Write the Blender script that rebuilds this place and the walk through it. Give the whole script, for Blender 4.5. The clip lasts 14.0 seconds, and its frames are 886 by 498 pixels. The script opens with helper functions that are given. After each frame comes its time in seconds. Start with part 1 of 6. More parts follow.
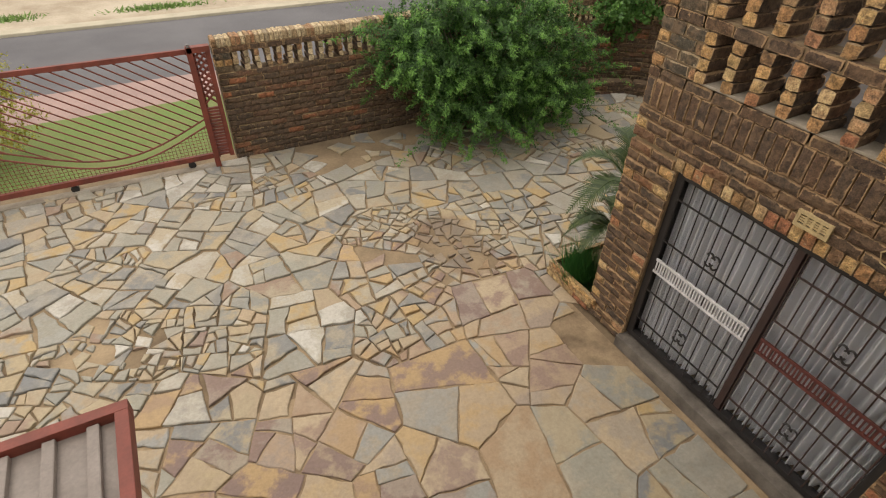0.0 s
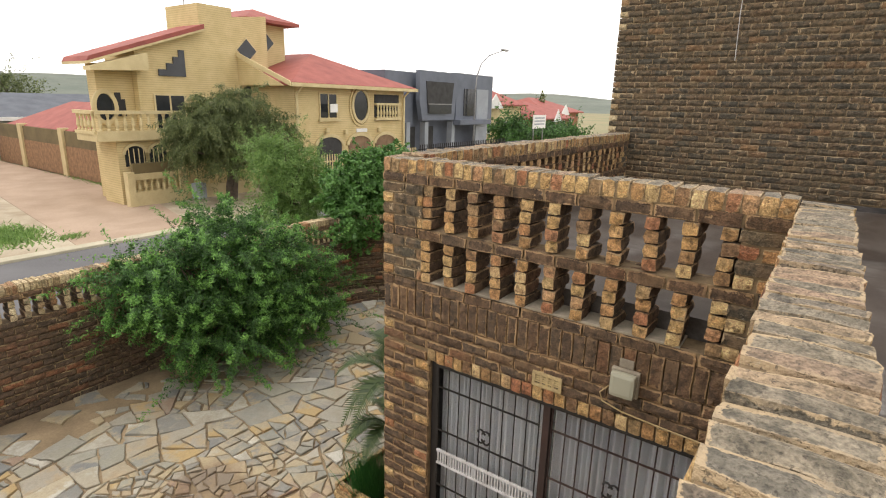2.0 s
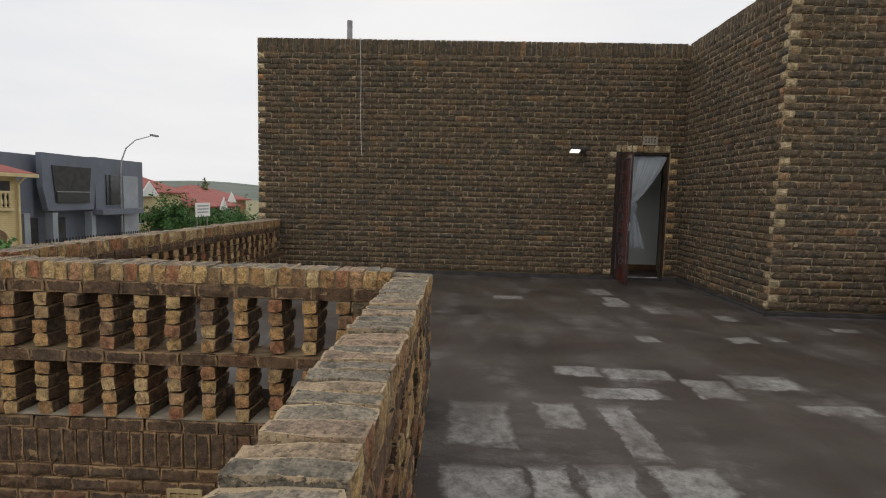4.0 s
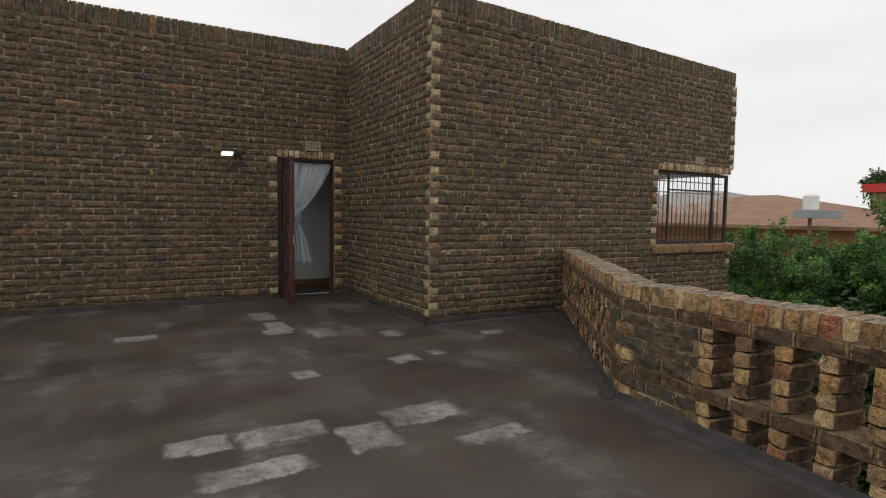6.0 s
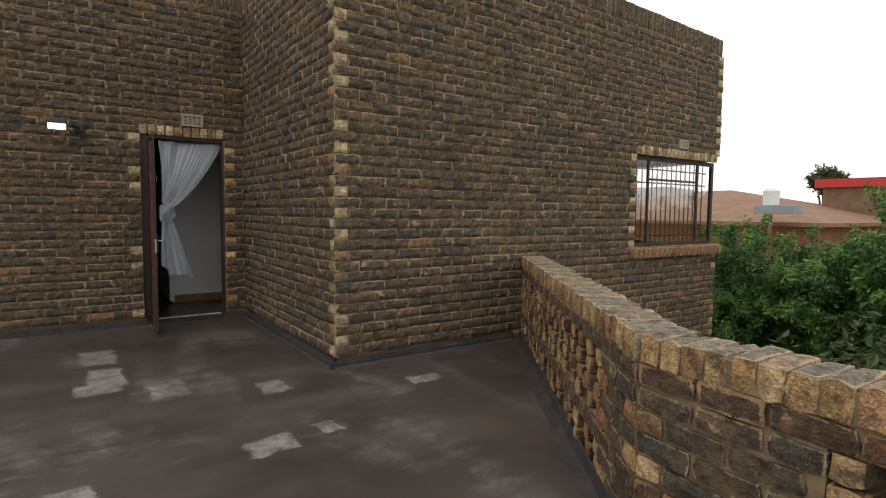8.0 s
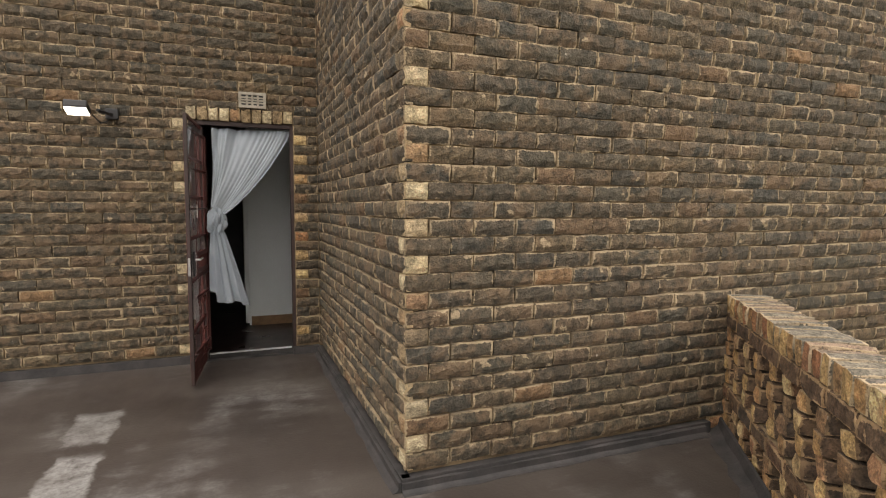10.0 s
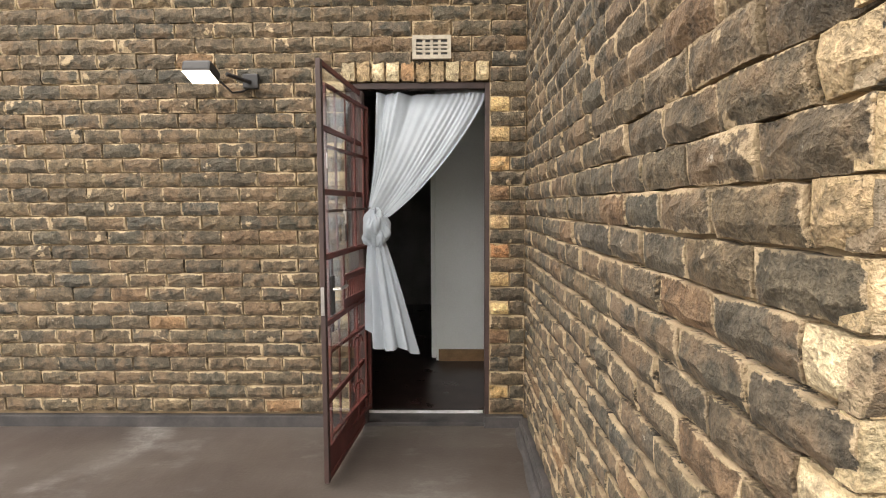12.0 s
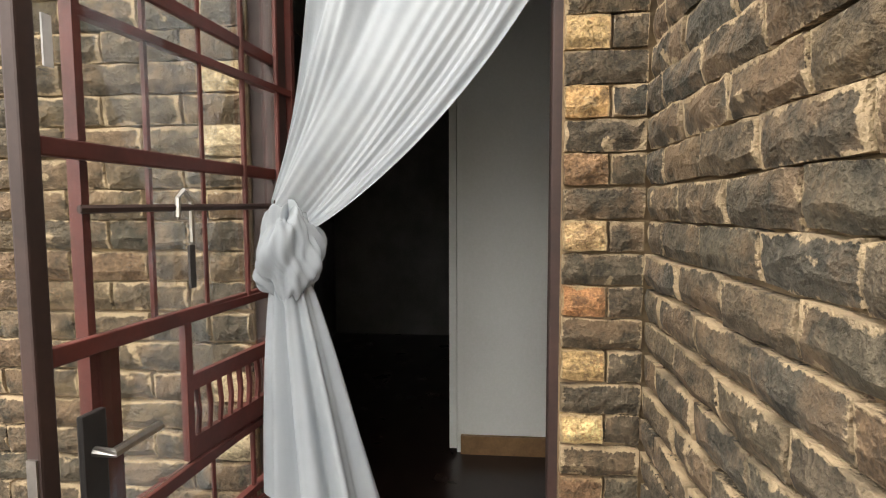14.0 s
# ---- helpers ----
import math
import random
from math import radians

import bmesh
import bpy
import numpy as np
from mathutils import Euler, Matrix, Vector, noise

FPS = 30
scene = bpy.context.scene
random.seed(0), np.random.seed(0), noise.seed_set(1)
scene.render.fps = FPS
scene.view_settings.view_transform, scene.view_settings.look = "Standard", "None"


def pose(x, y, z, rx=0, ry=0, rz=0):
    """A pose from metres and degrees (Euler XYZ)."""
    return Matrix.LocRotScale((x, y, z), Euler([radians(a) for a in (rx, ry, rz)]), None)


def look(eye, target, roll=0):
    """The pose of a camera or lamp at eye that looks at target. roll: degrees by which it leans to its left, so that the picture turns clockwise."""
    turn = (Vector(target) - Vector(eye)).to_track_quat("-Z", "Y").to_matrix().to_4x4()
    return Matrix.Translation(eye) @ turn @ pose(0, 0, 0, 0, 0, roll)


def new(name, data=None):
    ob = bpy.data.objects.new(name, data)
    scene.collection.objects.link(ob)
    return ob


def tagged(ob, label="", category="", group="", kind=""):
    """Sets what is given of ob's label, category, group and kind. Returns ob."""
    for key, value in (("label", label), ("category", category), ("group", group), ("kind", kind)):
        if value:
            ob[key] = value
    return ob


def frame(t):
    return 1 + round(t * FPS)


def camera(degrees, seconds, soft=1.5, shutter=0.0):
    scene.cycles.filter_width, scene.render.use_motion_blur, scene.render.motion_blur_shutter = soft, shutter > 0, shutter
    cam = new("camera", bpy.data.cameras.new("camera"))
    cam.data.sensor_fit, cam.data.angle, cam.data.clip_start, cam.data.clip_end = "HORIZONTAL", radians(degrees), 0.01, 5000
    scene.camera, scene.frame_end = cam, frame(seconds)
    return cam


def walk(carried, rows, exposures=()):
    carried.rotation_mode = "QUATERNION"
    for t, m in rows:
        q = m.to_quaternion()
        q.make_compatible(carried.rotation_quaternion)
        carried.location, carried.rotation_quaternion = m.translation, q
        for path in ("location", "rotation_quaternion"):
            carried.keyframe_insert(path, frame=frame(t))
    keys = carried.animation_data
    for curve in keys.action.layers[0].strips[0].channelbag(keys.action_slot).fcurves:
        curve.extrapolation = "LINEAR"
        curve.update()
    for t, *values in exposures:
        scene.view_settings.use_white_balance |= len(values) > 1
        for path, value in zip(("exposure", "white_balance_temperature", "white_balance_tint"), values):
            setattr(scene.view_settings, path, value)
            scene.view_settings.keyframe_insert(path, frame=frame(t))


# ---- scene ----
cam = camera(78.8, 14.0, soft=1.1)
METRES, EYE, TILT, LEAN, TURN = 8.79, 1.23, 0.0, 0.0, -29.1
ROWS = [
    (0.0, 0.0005, -0.0042, 0.0, 1.03, -38.33, -1.31),
    (0.5, 0.0027, -0.0032, 0.0023, -5.92, -33.47, -1.23),
    (1.0, 0.0029, -0.0064, 0.0016, -12.88, -26.64, -1.5),
    (1.5, 0.0058, -0.0075, 0.0026, -19.12, -20.28, -1.46),
    (2.0, 0.009, -0.0089, 0.0016, -25.45, -15.3, -1.5),
    (2.5, 0.0133, -0.0133, 0.0012, -32.47, -12.68, -1.54),
    (3.0, 0.0193, -0.0174, 0.0008, -40.49, -10.56, -1.52),
    (3.5, 0.0244, -0.0247, 0.002, -48.8, -7.57, -1.51),
    (4.0, 0.0368, -0.0345, 0.0029, -58.94, -5.46, -1.39),
    (6.5, 0.1985, -0.0511, 0.0025, -94.96, -3.83, -0.73),
    (7.0, 0.2478, -0.061, 0.002, -96.4, -3.91, -0.64),
    (9.5, 0.5141, -0.1081, 0.007, -87.9, -4.38, -0.28),
    (10.0, 0.5664, -0.0994, 0.0113, -82.21, -4.46, -0.2),
    (10.5, 0.6169, -0.0901, 0.0107, -76.58, -4.61, -0.1),
    (11.0, 0.6648, -0.0747, 0.0107, -69.51, -4.71, 0.12),
    (11.5, 0.7115, -0.0533, 0.0113, -63.52, -4.77, 0.24),
    (12.0, 0.7606, -0.0307, 0.0114, -59.83, -4.63, 0.25),
    (12.5, 0.8081, -0.0067, 0.0098, -57.95, -4.69, 0.28),
    (13.0, 0.8516, 0.0151, 0.0096, -57.11, -4.66, 0.26),
    (13.5, 0.8956, 0.0376, 0.0093, -56.47, -4.41, 0.19),
    (14.0, 0.9371, 0.0629, 0.0087, -55.66, -4.4, 0.15),
]
walk(cam, [(t, pose(0, 0, EYE, TILT, LEAN, TURN) @ pose(METRES * x, METRES * y, METRES * z, 90 + pitch, roll, yaw)) for t, x, y, z, yaw, pitch, roll in ROWS],
     [(0.0, -0.02, 7300, 15), (1.0, 0.18, 7200, 15), (1.5, 0.32, 7100, 14), (2.0, 0.18, 7000, 13), (3.0, -0.32, 6800, 12), (4.0, -0.75, 6600, 11), (6.5, -0.71, 6700, 12), (7.0, -0.66, 6700, 12), (9.5, 0.22, 7000, 13), (10.0, 0.48, 7000, 13), (11.0, 1.06, 6900, 12), (12.0, 1.50, 7000, 12), (12.5, 1.68, 7100, 12), (14.0, 1.64, 7150, 11)])

# ---- world, sun ----
world = bpy.data.worlds.new("overcast_sky")
scene.world = world
world.use_nodes = True
wt = world.node_tree
sky = wt.nodes.new("ShaderNodeTexSky")
sky.sky_type, sky.sun_disc = "NISHITA", False
sky.sun_elevation, sky.sun_rotation = radians(62), radians(318)
sky.dust_density = 6.0
scaled = wt.nodes.new("ShaderNodeVectorMath")
scaled.operation = "SCALE"
scaled.inputs["Scale"].default_value = 0.1
wt.links.new(sky.outputs[0], scaled.inputs[0])
cloud = wt.nodes.new("ShaderNodeTexNoise")
cloud.inputs["Scale"].default_value, cloud.inputs["Detail"].default_value = 2.2, 5
coords, stretch = wt.nodes.new("ShaderNodeTexCoord"), wt.nodes.new("ShaderNodeMapping")
stretch.inputs["Scale"].default_value = (1, 1, 4)
wt.links.new(coords.outputs["Generated"], stretch.inputs[0])
wt.links.new(stretch.outputs[0], cloud.inputs["Vector"])
layer = wt.nodes.new("ShaderNodeValToRGB")
layer.color_ramp.elements[0].color, layer.color_ramp.elements[0].position = (1.48, 1.515, 1.56, 1), 0.35
layer.color_ramp.elements[1].color, layer.color_ramp.elements[1].position = (1.65, 1.66, 1.66, 1), 0.60
wt.links.new(cloud.outputs["Fac"], layer.inputs["Fac"])
cover = wt.nodes.new("ShaderNodeMix")
cover.data_type = "RGBA"
cover.inputs["Factor"].default_value = 0.9
wt.links.new(scaled.outputs[0], cover.inputs["A"])
wt.links.new(layer.outputs[0], cover.inputs["B"])
wt.links.new(cover.outputs["Result"], wt.nodes["Background"].inputs["Color"])
wt.nodes["Background"].inputs["Strength"].default_value = 1.0
sun = new("sun", bpy.data.lights.new("sun", "SUN"))
sun.data.energy, sun.data.angle, sun.data.color = 0.65, radians(25), (1, 0.95, 0.88)
sun.matrix_world = look((-9, 10, 25), (0, 0, 0))


# ---- materials ----
def fresh(name, rough=0.8, metal=0.0):
    m = bpy.data.materials.new(name)
    m.use_nodes = True
    b = m.node_tree.nodes["Principled BSDF"]
    b.inputs["Roughness"].default_value, b.inputs["Metallic"].default_value = rough, metal
    return m, m.node_tree, b


def node(nt, kind, values=(), **props):
    n = nt.nodes.new(kind)
    if "operation" in props:
        n.operation = props["operation"]
    if "use_clamp" in props:
        n.use_clamp = props["use_clamp"]
    if "distance" in props:
        n.distance = props["distance"]
    for k, v in dict(values).items():
        if isinstance(v, bpy.types.NodeSocket):
            nt.links.new(v, n.inputs[k])
        else:
            n.inputs[k].default_value = v
    return n


def ramp(nt, fac, stops, kind="LINEAR"):
    n = nt.nodes.new("ShaderNodeValToRGB")
    n.color_ramp.interpolation = kind
    while len(n.color_ramp.elements) < len(stops):
        n.color_ramp.elements.new(0.5)
    for e, (p, c) in zip(n.color_ramp.elements, stops):
        e.position, e.color = p, (*c, 1) if len(c) == 3 else c
    nt.links.new(fac, n.inputs["Fac"])
    return n.outputs["Color"]


def math_(nt, op, a, b=0.0, clamp=False):
    return node(nt, "ShaderNodeMath", {0: a, 1: b}, operation=op, use_clamp=clamp).outputs[0]


def blend(nt, fac, a, b, how="MIX"):
    n = nt.nodes.new("ShaderNodeMix")
    n.data_type, n.blend_type = "RGBA", how
    for sock, v in (("Factor", fac), ("A", a), ("B", b)):
        if isinstance(v, bpy.types.NodeSocket):
            nt.links.new(v, n.inputs[sock])
        else:
            n.inputs[sock].default_value = v if sock == "Factor" else (*v, 1)
    return n.outputs["Result"]


def noise_of(nt, vec, scale, detail=4, rough=0.55):
    return node(nt, "ShaderNodeTexNoise", {"Vector": vec, "Scale": scale, "Detail": detail, "Roughness": rough}).outputs["Fac"]


def bumped(nt, b, height, strength=0.4, distance=0.01):
    n = node(nt, "ShaderNodeBump", {"Height": height, "Strength": strength, "Distance": distance})
    nt.links.new(n.outputs[0], b.inputs["Normal"])


def worn(name, base, dark=None, rough=0.8, metal=0.0, scale=6.0, fine=70.0, bump=0.25, spread=0.25):
    """A plain surface with stains at a large scale and grain at a small one."""
    m, nt, b = fresh(name, rough, metal)
    v = node(nt, "ShaderNodeTexCoord").outputs["Object"]
    dark = dark or tuple(c * (1 - spread * 1.6) for c in base)
    big, small = noise_of(nt, v, scale, 5), noise_of(nt, v, fine, 3)
    c = blend(nt, math_(nt, "MULTIPLY", ramp(nt, big, [(0.35, (0, 0, 0)), (0.7, (1, 1, 1))]), 0.9), base, dark)
    c = blend(nt, 0.35, c, ramp(nt, small, [(0.3, (0.35, 0.35, 0.35)), (0.7, (0.65, 0.65, 0.65))]), "OVERLAY")
    nt.links.new(c, b.inputs["Base Color"])
    nt.links.new(math_(nt, "ADD", rough - 0.1, math_(nt, "MULTIPLY", big, 0.2)), b.inputs["Roughness"])
    if bump:
        bumped(nt, b, small, bump, 0.004)
    return m


def coursed(name, base, dark, pitch=0.088):
    """Face brick seen from far: worn, with fine level joints."""
    m = worn(name, base, dark, 0.85, scale=2, fine=40)
    nt = m.node_tree
    b = nt.nodes["Principled BSDF"]
    old = b.inputs["Base Color"].links[0].from_socket
    z = node(nt, "ShaderNodeSeparateXYZ", {0: node(nt, "ShaderNodeTexCoord").outputs["Object"]}).outputs[2]
    line = ramp(nt, math_(nt, "FRACT", math_(nt, "DIVIDE", z, pitch)), [(0.0, (0.80, 0.79, 0.76)), (0.2, (0.82, 0.81, 0.78)), (0.34, (1.0, 1.0, 1.0))])
    nt.links.new(blend(nt, 1.0, old, line, "MULTIPLY"), b.inputs["Base Color"])
    return m


def brick_material(name, stops, island, edge=(0.52, 0.38, 0.21), wear=0.82, chip=0.68, stain=0.0, under=0.14, soot=0.0, pits=0.0):
    """Rock-faced clay brick: slate-dark face, pale margin along the arrises and pale chips."""
    m, nt, b = fresh(name, 0.9)
    tc = node(nt, "ShaderNodeTexCoord").outputs["Object"]
    if island:
        rnd = node(nt, "ShaderNodeNewGeometry").outputs["Random Per Island"]
    else:
        rnd = node(nt, "ShaderNodeObjectInfo").outputs["Random"]
    shift = node(nt, "ShaderNodeVectorMath", {0: tc, 1: node(nt, "ShaderNodeCombineXYZ", {0: math_(nt, "MULTIPLY", rnd, 91.0), 1: math_(nt, "MULTIPLY", rnd, 37.0), 2: 0.0}).outputs[0]}, operation="ADD").outputs[0]
    face = ramp(nt, rnd, stops)
    n1, n2, n3 = noise_of(nt, shift, 22, 5, 0.65), noise_of(nt, shift, 110, 4, 0.6), noise_of(nt, shift, 9, 3)
    face = blend(nt, 0.9, face, ramp(nt, n1, [(0.3, (0.16, 0.17, 0.16)), (0.7, (0.86, 0.84, 0.79))]), "OVERLAY")
    face = blend(nt, 0.55, face, ramp(nt, n2, [(0.35, (0.2, 0.2, 0.2)), (0.65, (0.8, 0.8, 0.8))]), "OVERLAY")
    if stain:
        face = blend(nt, ramp(nt, noise_of(nt, shift, 5.5, 5, 0.7), [(0.50, (0, 0, 0)), (0.62, (stain, stain, stain))]), face, (0.20, 0.128, 0.072))
    uv = node(nt, "ShaderNodeSeparateXYZ", {0: node(nt, "ShaderNodeUVMap").outputs[0]})
    eu = math_(nt, "MULTIPLY", math_(nt, "ABSOLUTE", math_(nt, "SUBTRACT", uv.outputs[0], 0.5)), 2.0)
    ev = math_(nt, "MULTIPLY", math_(nt, "ABSOLUTE", math_(nt, "SUBTRACT", uv.outputs[1], 0.5)), 2.0)
    # pale margin held back on the lower arris, painting in the undercut's shadow
    ev = math_(nt, "SUBTRACT", ev, math_(nt, "MULTIPLY", math_(nt, "LESS_THAN", uv.outputs[1], 0.3), under))
    eu = math_(nt, "SUBTRACT", 1.0, math_(nt, "MULTIPLY", math_(nt, "SUBTRACT", 1.0, eu), 2.6))
    rim = math_(nt, "ADD", math_(nt, "MAXIMUM", eu, ev), math_(nt, "MULTIPLY", math_(nt, "SUBTRACT", n1, 0.5), 0.9))
    rim = math_(nt, "ADD", rim, math_(nt, "MULTIPLY", math_(nt, "SUBTRACT", noise_of(nt, shift, 3.0, 2), 0.5), 0.5))
    rim = math_(nt, "ADD", rim, math_(nt, "MULTIPLY", math_(nt, "SUBTRACT", n2, 0.5), 0.45))
    rim = math_(nt, "ADD", rim, math_(nt, "MULTIPLY", math_(nt, "SUBTRACT", math_(nt, "FRACT", math_(nt, "MULTIPLY", rnd, 13.7)), 0.55), 0.20))
    mask = ramp(nt, rim, [(wear, (0, 0, 0)), (min(0.995, wear + 0.07), (1, 1, 1))])
    mask = math_(nt, "MULTIPLY", mask, ramp(nt, noise_of(nt, shift, 6.5, 3), [(0.40, (0.25, 0.25, 0.25)), (0.56, (1, 1, 1))]))
    chips = ramp(nt, math_(nt, "ADD", n3, math_(nt, "MULTIPLY", math_(nt, "SUBTRACT", n2, 0.5), 0.12)), [(chip, (0, 0, 0)), (chip + 0.03, (1, 1, 1))])
    flecks = ramp(nt, noise_of(nt, shift, 19, 6, 0.75), [(0.672, (0, 0, 0)), (0.70, (1, 1, 1))])
    pale = blend(nt, n1, edge, tuple(c * 0.62 for c in edge))
    c = blend(nt, math_(nt, "MAXIMUM", math_(nt, "MULTIPLY", mask, 0.95), math_(nt, "MULTIPLY", chips, 0.8)), face, pale)
    c = blend(nt, math_(nt, "MULTIPLY", flecks, 0.7), c, (0.52, 0.46, 0.37))
    if soot:
        c = blend(nt, ramp(nt, noise_of(nt, shift, 15, 6, 0.72), [(0.55, (0, 0, 0)), (0.62, (soot, soot, soot))]), c, (0.075, 0.048, 0.03))
    if pits:
        c = blend(nt, ramp(nt, noise_of(nt, shift, 75, 4, 0.7), [(0.57, (0, 0, 0)), (0.64, (pits, pits, pits))]), c, (0.05, 0.042, 0.033))
    nt.links.new(c, b.inputs["Base Color"])
    bumped(nt, b, math_(nt, "ADD", n1, math_(nt, "MULTIPLY", n2, 0.5)), 1.0, 0.024)
    return m


DARK = [(0.0, (0.067, 0.056, 0.042)), (0.2, (0.112, 0.084, 0.055)), (0.35, (0.070, 0.064, 0.052)), (0.5, (0.100, 0.073, 0.047)), (0.65, (0.080, 0.070, 0.052)), (0.8, (0.127, 0.092, 0.055)), (0.9, (0.085, 0.071, 0.052)), (0.985, (0.151, 0.093, 0.053)), (1.0, (0.237, 0.141, 0.074))]
TAN = [(0.0, (0.46, 0.36, 0.22)), (0.4, (0.55, 0.45, 0.30)), (0.6, (0.30, 0.21, 0.12)), (0.75, (0.36, 0.19, 0.10)), (0.88, (0.15, 0.12, 0.08)), (1.0, (0.48, 0.39, 0.26))]
MIXED = [(0.0, (0.51, 0.345, 0.16)), (0.2, (0.44, 0.26, 0.11)), (0.36, (0.20, 0.115, 0.065)), (0.5, (0.57, 0.41, 0.205)), (0.66, (0.41, 0.235, 0.105)), (0.82, (0.32, 0.13, 0.07)), (1.0, (0.62, 0.465, 0.25))]
RUST = [(0.0, (0.085, 0.06, 0.042)), (0.4, (0.13, 0.082, 0.052)), (0.7, (0.10, 0.07, 0.05)), (0.9, (0.19, 0.095, 0.055)), (1.0, (0.30, 0.12, 0.06))]
BRICK, BRICK_FAR = brick_material("dark_brick", DARK, False, edge=(0.57, 0.43, 0.265), stain=0.6, chip=0.68, wear=0.845), brick_material("dark_brick_rest", DARK, True, edge=(0.57, 0.43, 0.265), stain=0.6, chip=0.68, wear=0.845)
PALE, PALE_FAR = brick_material("pale_brick", TAN, False, chip=0.75), brick_material("pale_brick_rest", TAN, True, chip=0.75)
MIX, MIX_FAR = brick_material("mixed_brick", MIXED, False, wear=0.86, soot=0.6, pits=0.4), brick_material("mixed_brick_rest", MIXED, True, wear=0.86, soot=0.6, pits=0.4)
BANDS = [(p, (1.12 * c[0], 0.88 * c[1], 0.80 * c[2])) for p, c in DARK]
BAND, BAND_FAR = brick_material("band_brick", BANDS, False, edge=(0.52, 0.335, 0.175), wear=0.76, stain=0.5), brick_material("band_brick_rest", BANDS, True, edge=(0.51, 0.325, 0.17), wear=0.76, stain=0.5)
YARD, YARD_FAR = brick_material("rust_brick", RUST, False, wear=0.9, chip=0.7), brick_material("rust_brick_rest", RUST, True, wear=0.9, chip=0.7)
SILLBRICK = brick_material("sill_brick", [(0.0, (0.26, 0.155, 0.085)), (0.5, (0.33, 0.20, 0.11)), (1.0, (0.22, 0.125, 0.07))], False, edge=(0.42, 0.28, 0.16), wear=0.86)
TOPS = brick_material("coping_brick", [(0.0, (0.19, 0.165, 0.13)), (0.35, (0.25, 0.215, 0.165)), (0.6, (0.17, 0.155, 0.13)), (0.85, (0.29, 0.20, 0.14)), (1.0, (0.33, 0.25, 0.17))], False, edge=(0.66, 0.50, 0.31), wear=0.74, chip=0.66, pits=0.75)
MORTAR = worn("mortar", (0.27, 0.19, 0.105), (0.11, 0.08, 0.048), 0.95, scale=9, bump=0.6)
MORTAR_DARK = worn("old_mortar", (0.20, 0.14, 0.085), (0.10, 0.07, 0.045), 0.95, scale=9, bump=0.6)
CEMENT = worn("cement", (0.34, 0.30, 0.23), (0.2, 0.17, 0.13), 0.9, scale=5)
STEPGREY = worn("worn_threshold", (0.17, 0.15, 0.125), (0.07, 0.06, 0.05), 0.85, scale=6, bump=0.5)
SKIRT = worn("bitumen", (0.055, 0.048, 0.046), (0.02, 0.02, 0.02), 0.7, scale=7, bump=0.5)
MAROON = worn("maroon_paint", (0.115, 0.024, 0.018), (0.06, 0.017, 0.014), 0.55, scale=8, bump=0.1)
BROWN = worn("brown_paint", (0.045, 0.022, 0.018), (0.025, 0.014, 0.012), 0.6, scale=8, bump=0.1)
REDGATE = worn("red_oxide", (0.20, 0.045, 0.028), (0.11, 0.03, 0.02), 0.6, scale=6, bump=0.1)
BLACKMETAL = worn("black_metal", (0.018, 0.016, 0.016), None, 0.5, scale=8, bump=0.05)
GREYMETAL = worn("grey_metal", (0.3, 0.3, 0.3), None, 0.45, 0.6, scale=8, bump=0.05)
CHROME = worn("chrome", (0.6, 0.58, 0.55), None, 0.3, 1.0, scale=8, bump=0.0)
WHITEBAR = worn("white_paint", (0.62, 0.62, 0.63), (0.35, 0.34, 0.34), 0.5, scale=12, bump=0.05)
PLASTER = worn("white_plaster", (0.82, 0.84, 0.81), (0.76, 0.77, 0.74), 0.8, scale=2, bump=0.05)
VENT = worn("vent_plaster", (0.40, 0.355, 0.28), (0.28, 0.25, 0.2), 0.85, scale=20)
YVENT = worn("cream_vent", (0.50, 0.38, 0.19), (0.34, 0.26, 0.14), 0.85, scale=20)
DARKWOOD = worn("dark_floor", (0.028, 0.014, 0.011), (0.012, 0.008, 0.007), 0.3, scale=5, bump=0.0)
SKIRTWOOD = worn("skirting_wood", (0.30, 0.17, 0.075), None, 0.5, scale=8)
# near-black: the shade of rooms, recesses and doorways put into a colour
SHADE_BLACK = worn("shade_black", (0.05, 0.05, 0.05), None, 0.9, scale=3, bump=0)
# grey instead of plaster white, so lack of light is partly in the colour
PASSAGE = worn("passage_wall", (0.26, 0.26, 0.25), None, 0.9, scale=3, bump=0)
SHEET = worn("roof_sheet", (0.22, 0.19, 0.165), (0.15, 0.125, 0.105), 0.5, scale=4)
YELLOW = coursed("yellow_brick", (0.62, 0.495, 0.265), (0.52, 0.41, 0.205))
CREAM = worn("cream_paint", (0.60, 0.50, 0.28), (0.5, 0.4, 0.22), 0.75, scale=3)
OLIVE = worn("olive_wall", (0.17, 0.13, 0.06), (0.11, 0.085, 0.045), 0.9, scale=1.2)
REDROOF = worn("red_tiles", (0.33, 0.085, 0.065), (0.23, 0.06, 0.05), 0.7, scale=1.5, fine=25)
BLUEROOF = worn("slate_tiles", (0.10, 0.115, 0.14), (0.07, 0.08, 0.10), 0.7, scale=1.5, fine=25)
BROWNROOF = worn("brown_tiles", (0.30, 0.17, 0.105), (0.19, 0.11, 0.075), 0.8, scale=1.5, fine=25)
GREYWALL = worn("grey_wall", (0.135, 0.155, 0.195), (0.11, 0.125, 0.155), 0.7, scale=1.5)
PALEGREY = worn("pale_grey_wall", (0.30, 0.33, 0.36), (0.24, 0.26, 0.29), 0.7, scale=1.5)
ORANGE = worn("orange_brick", (0.30, 0.135, 0.07), (0.21, 0.09, 0.05), 0.9, scale=3, fine=30)
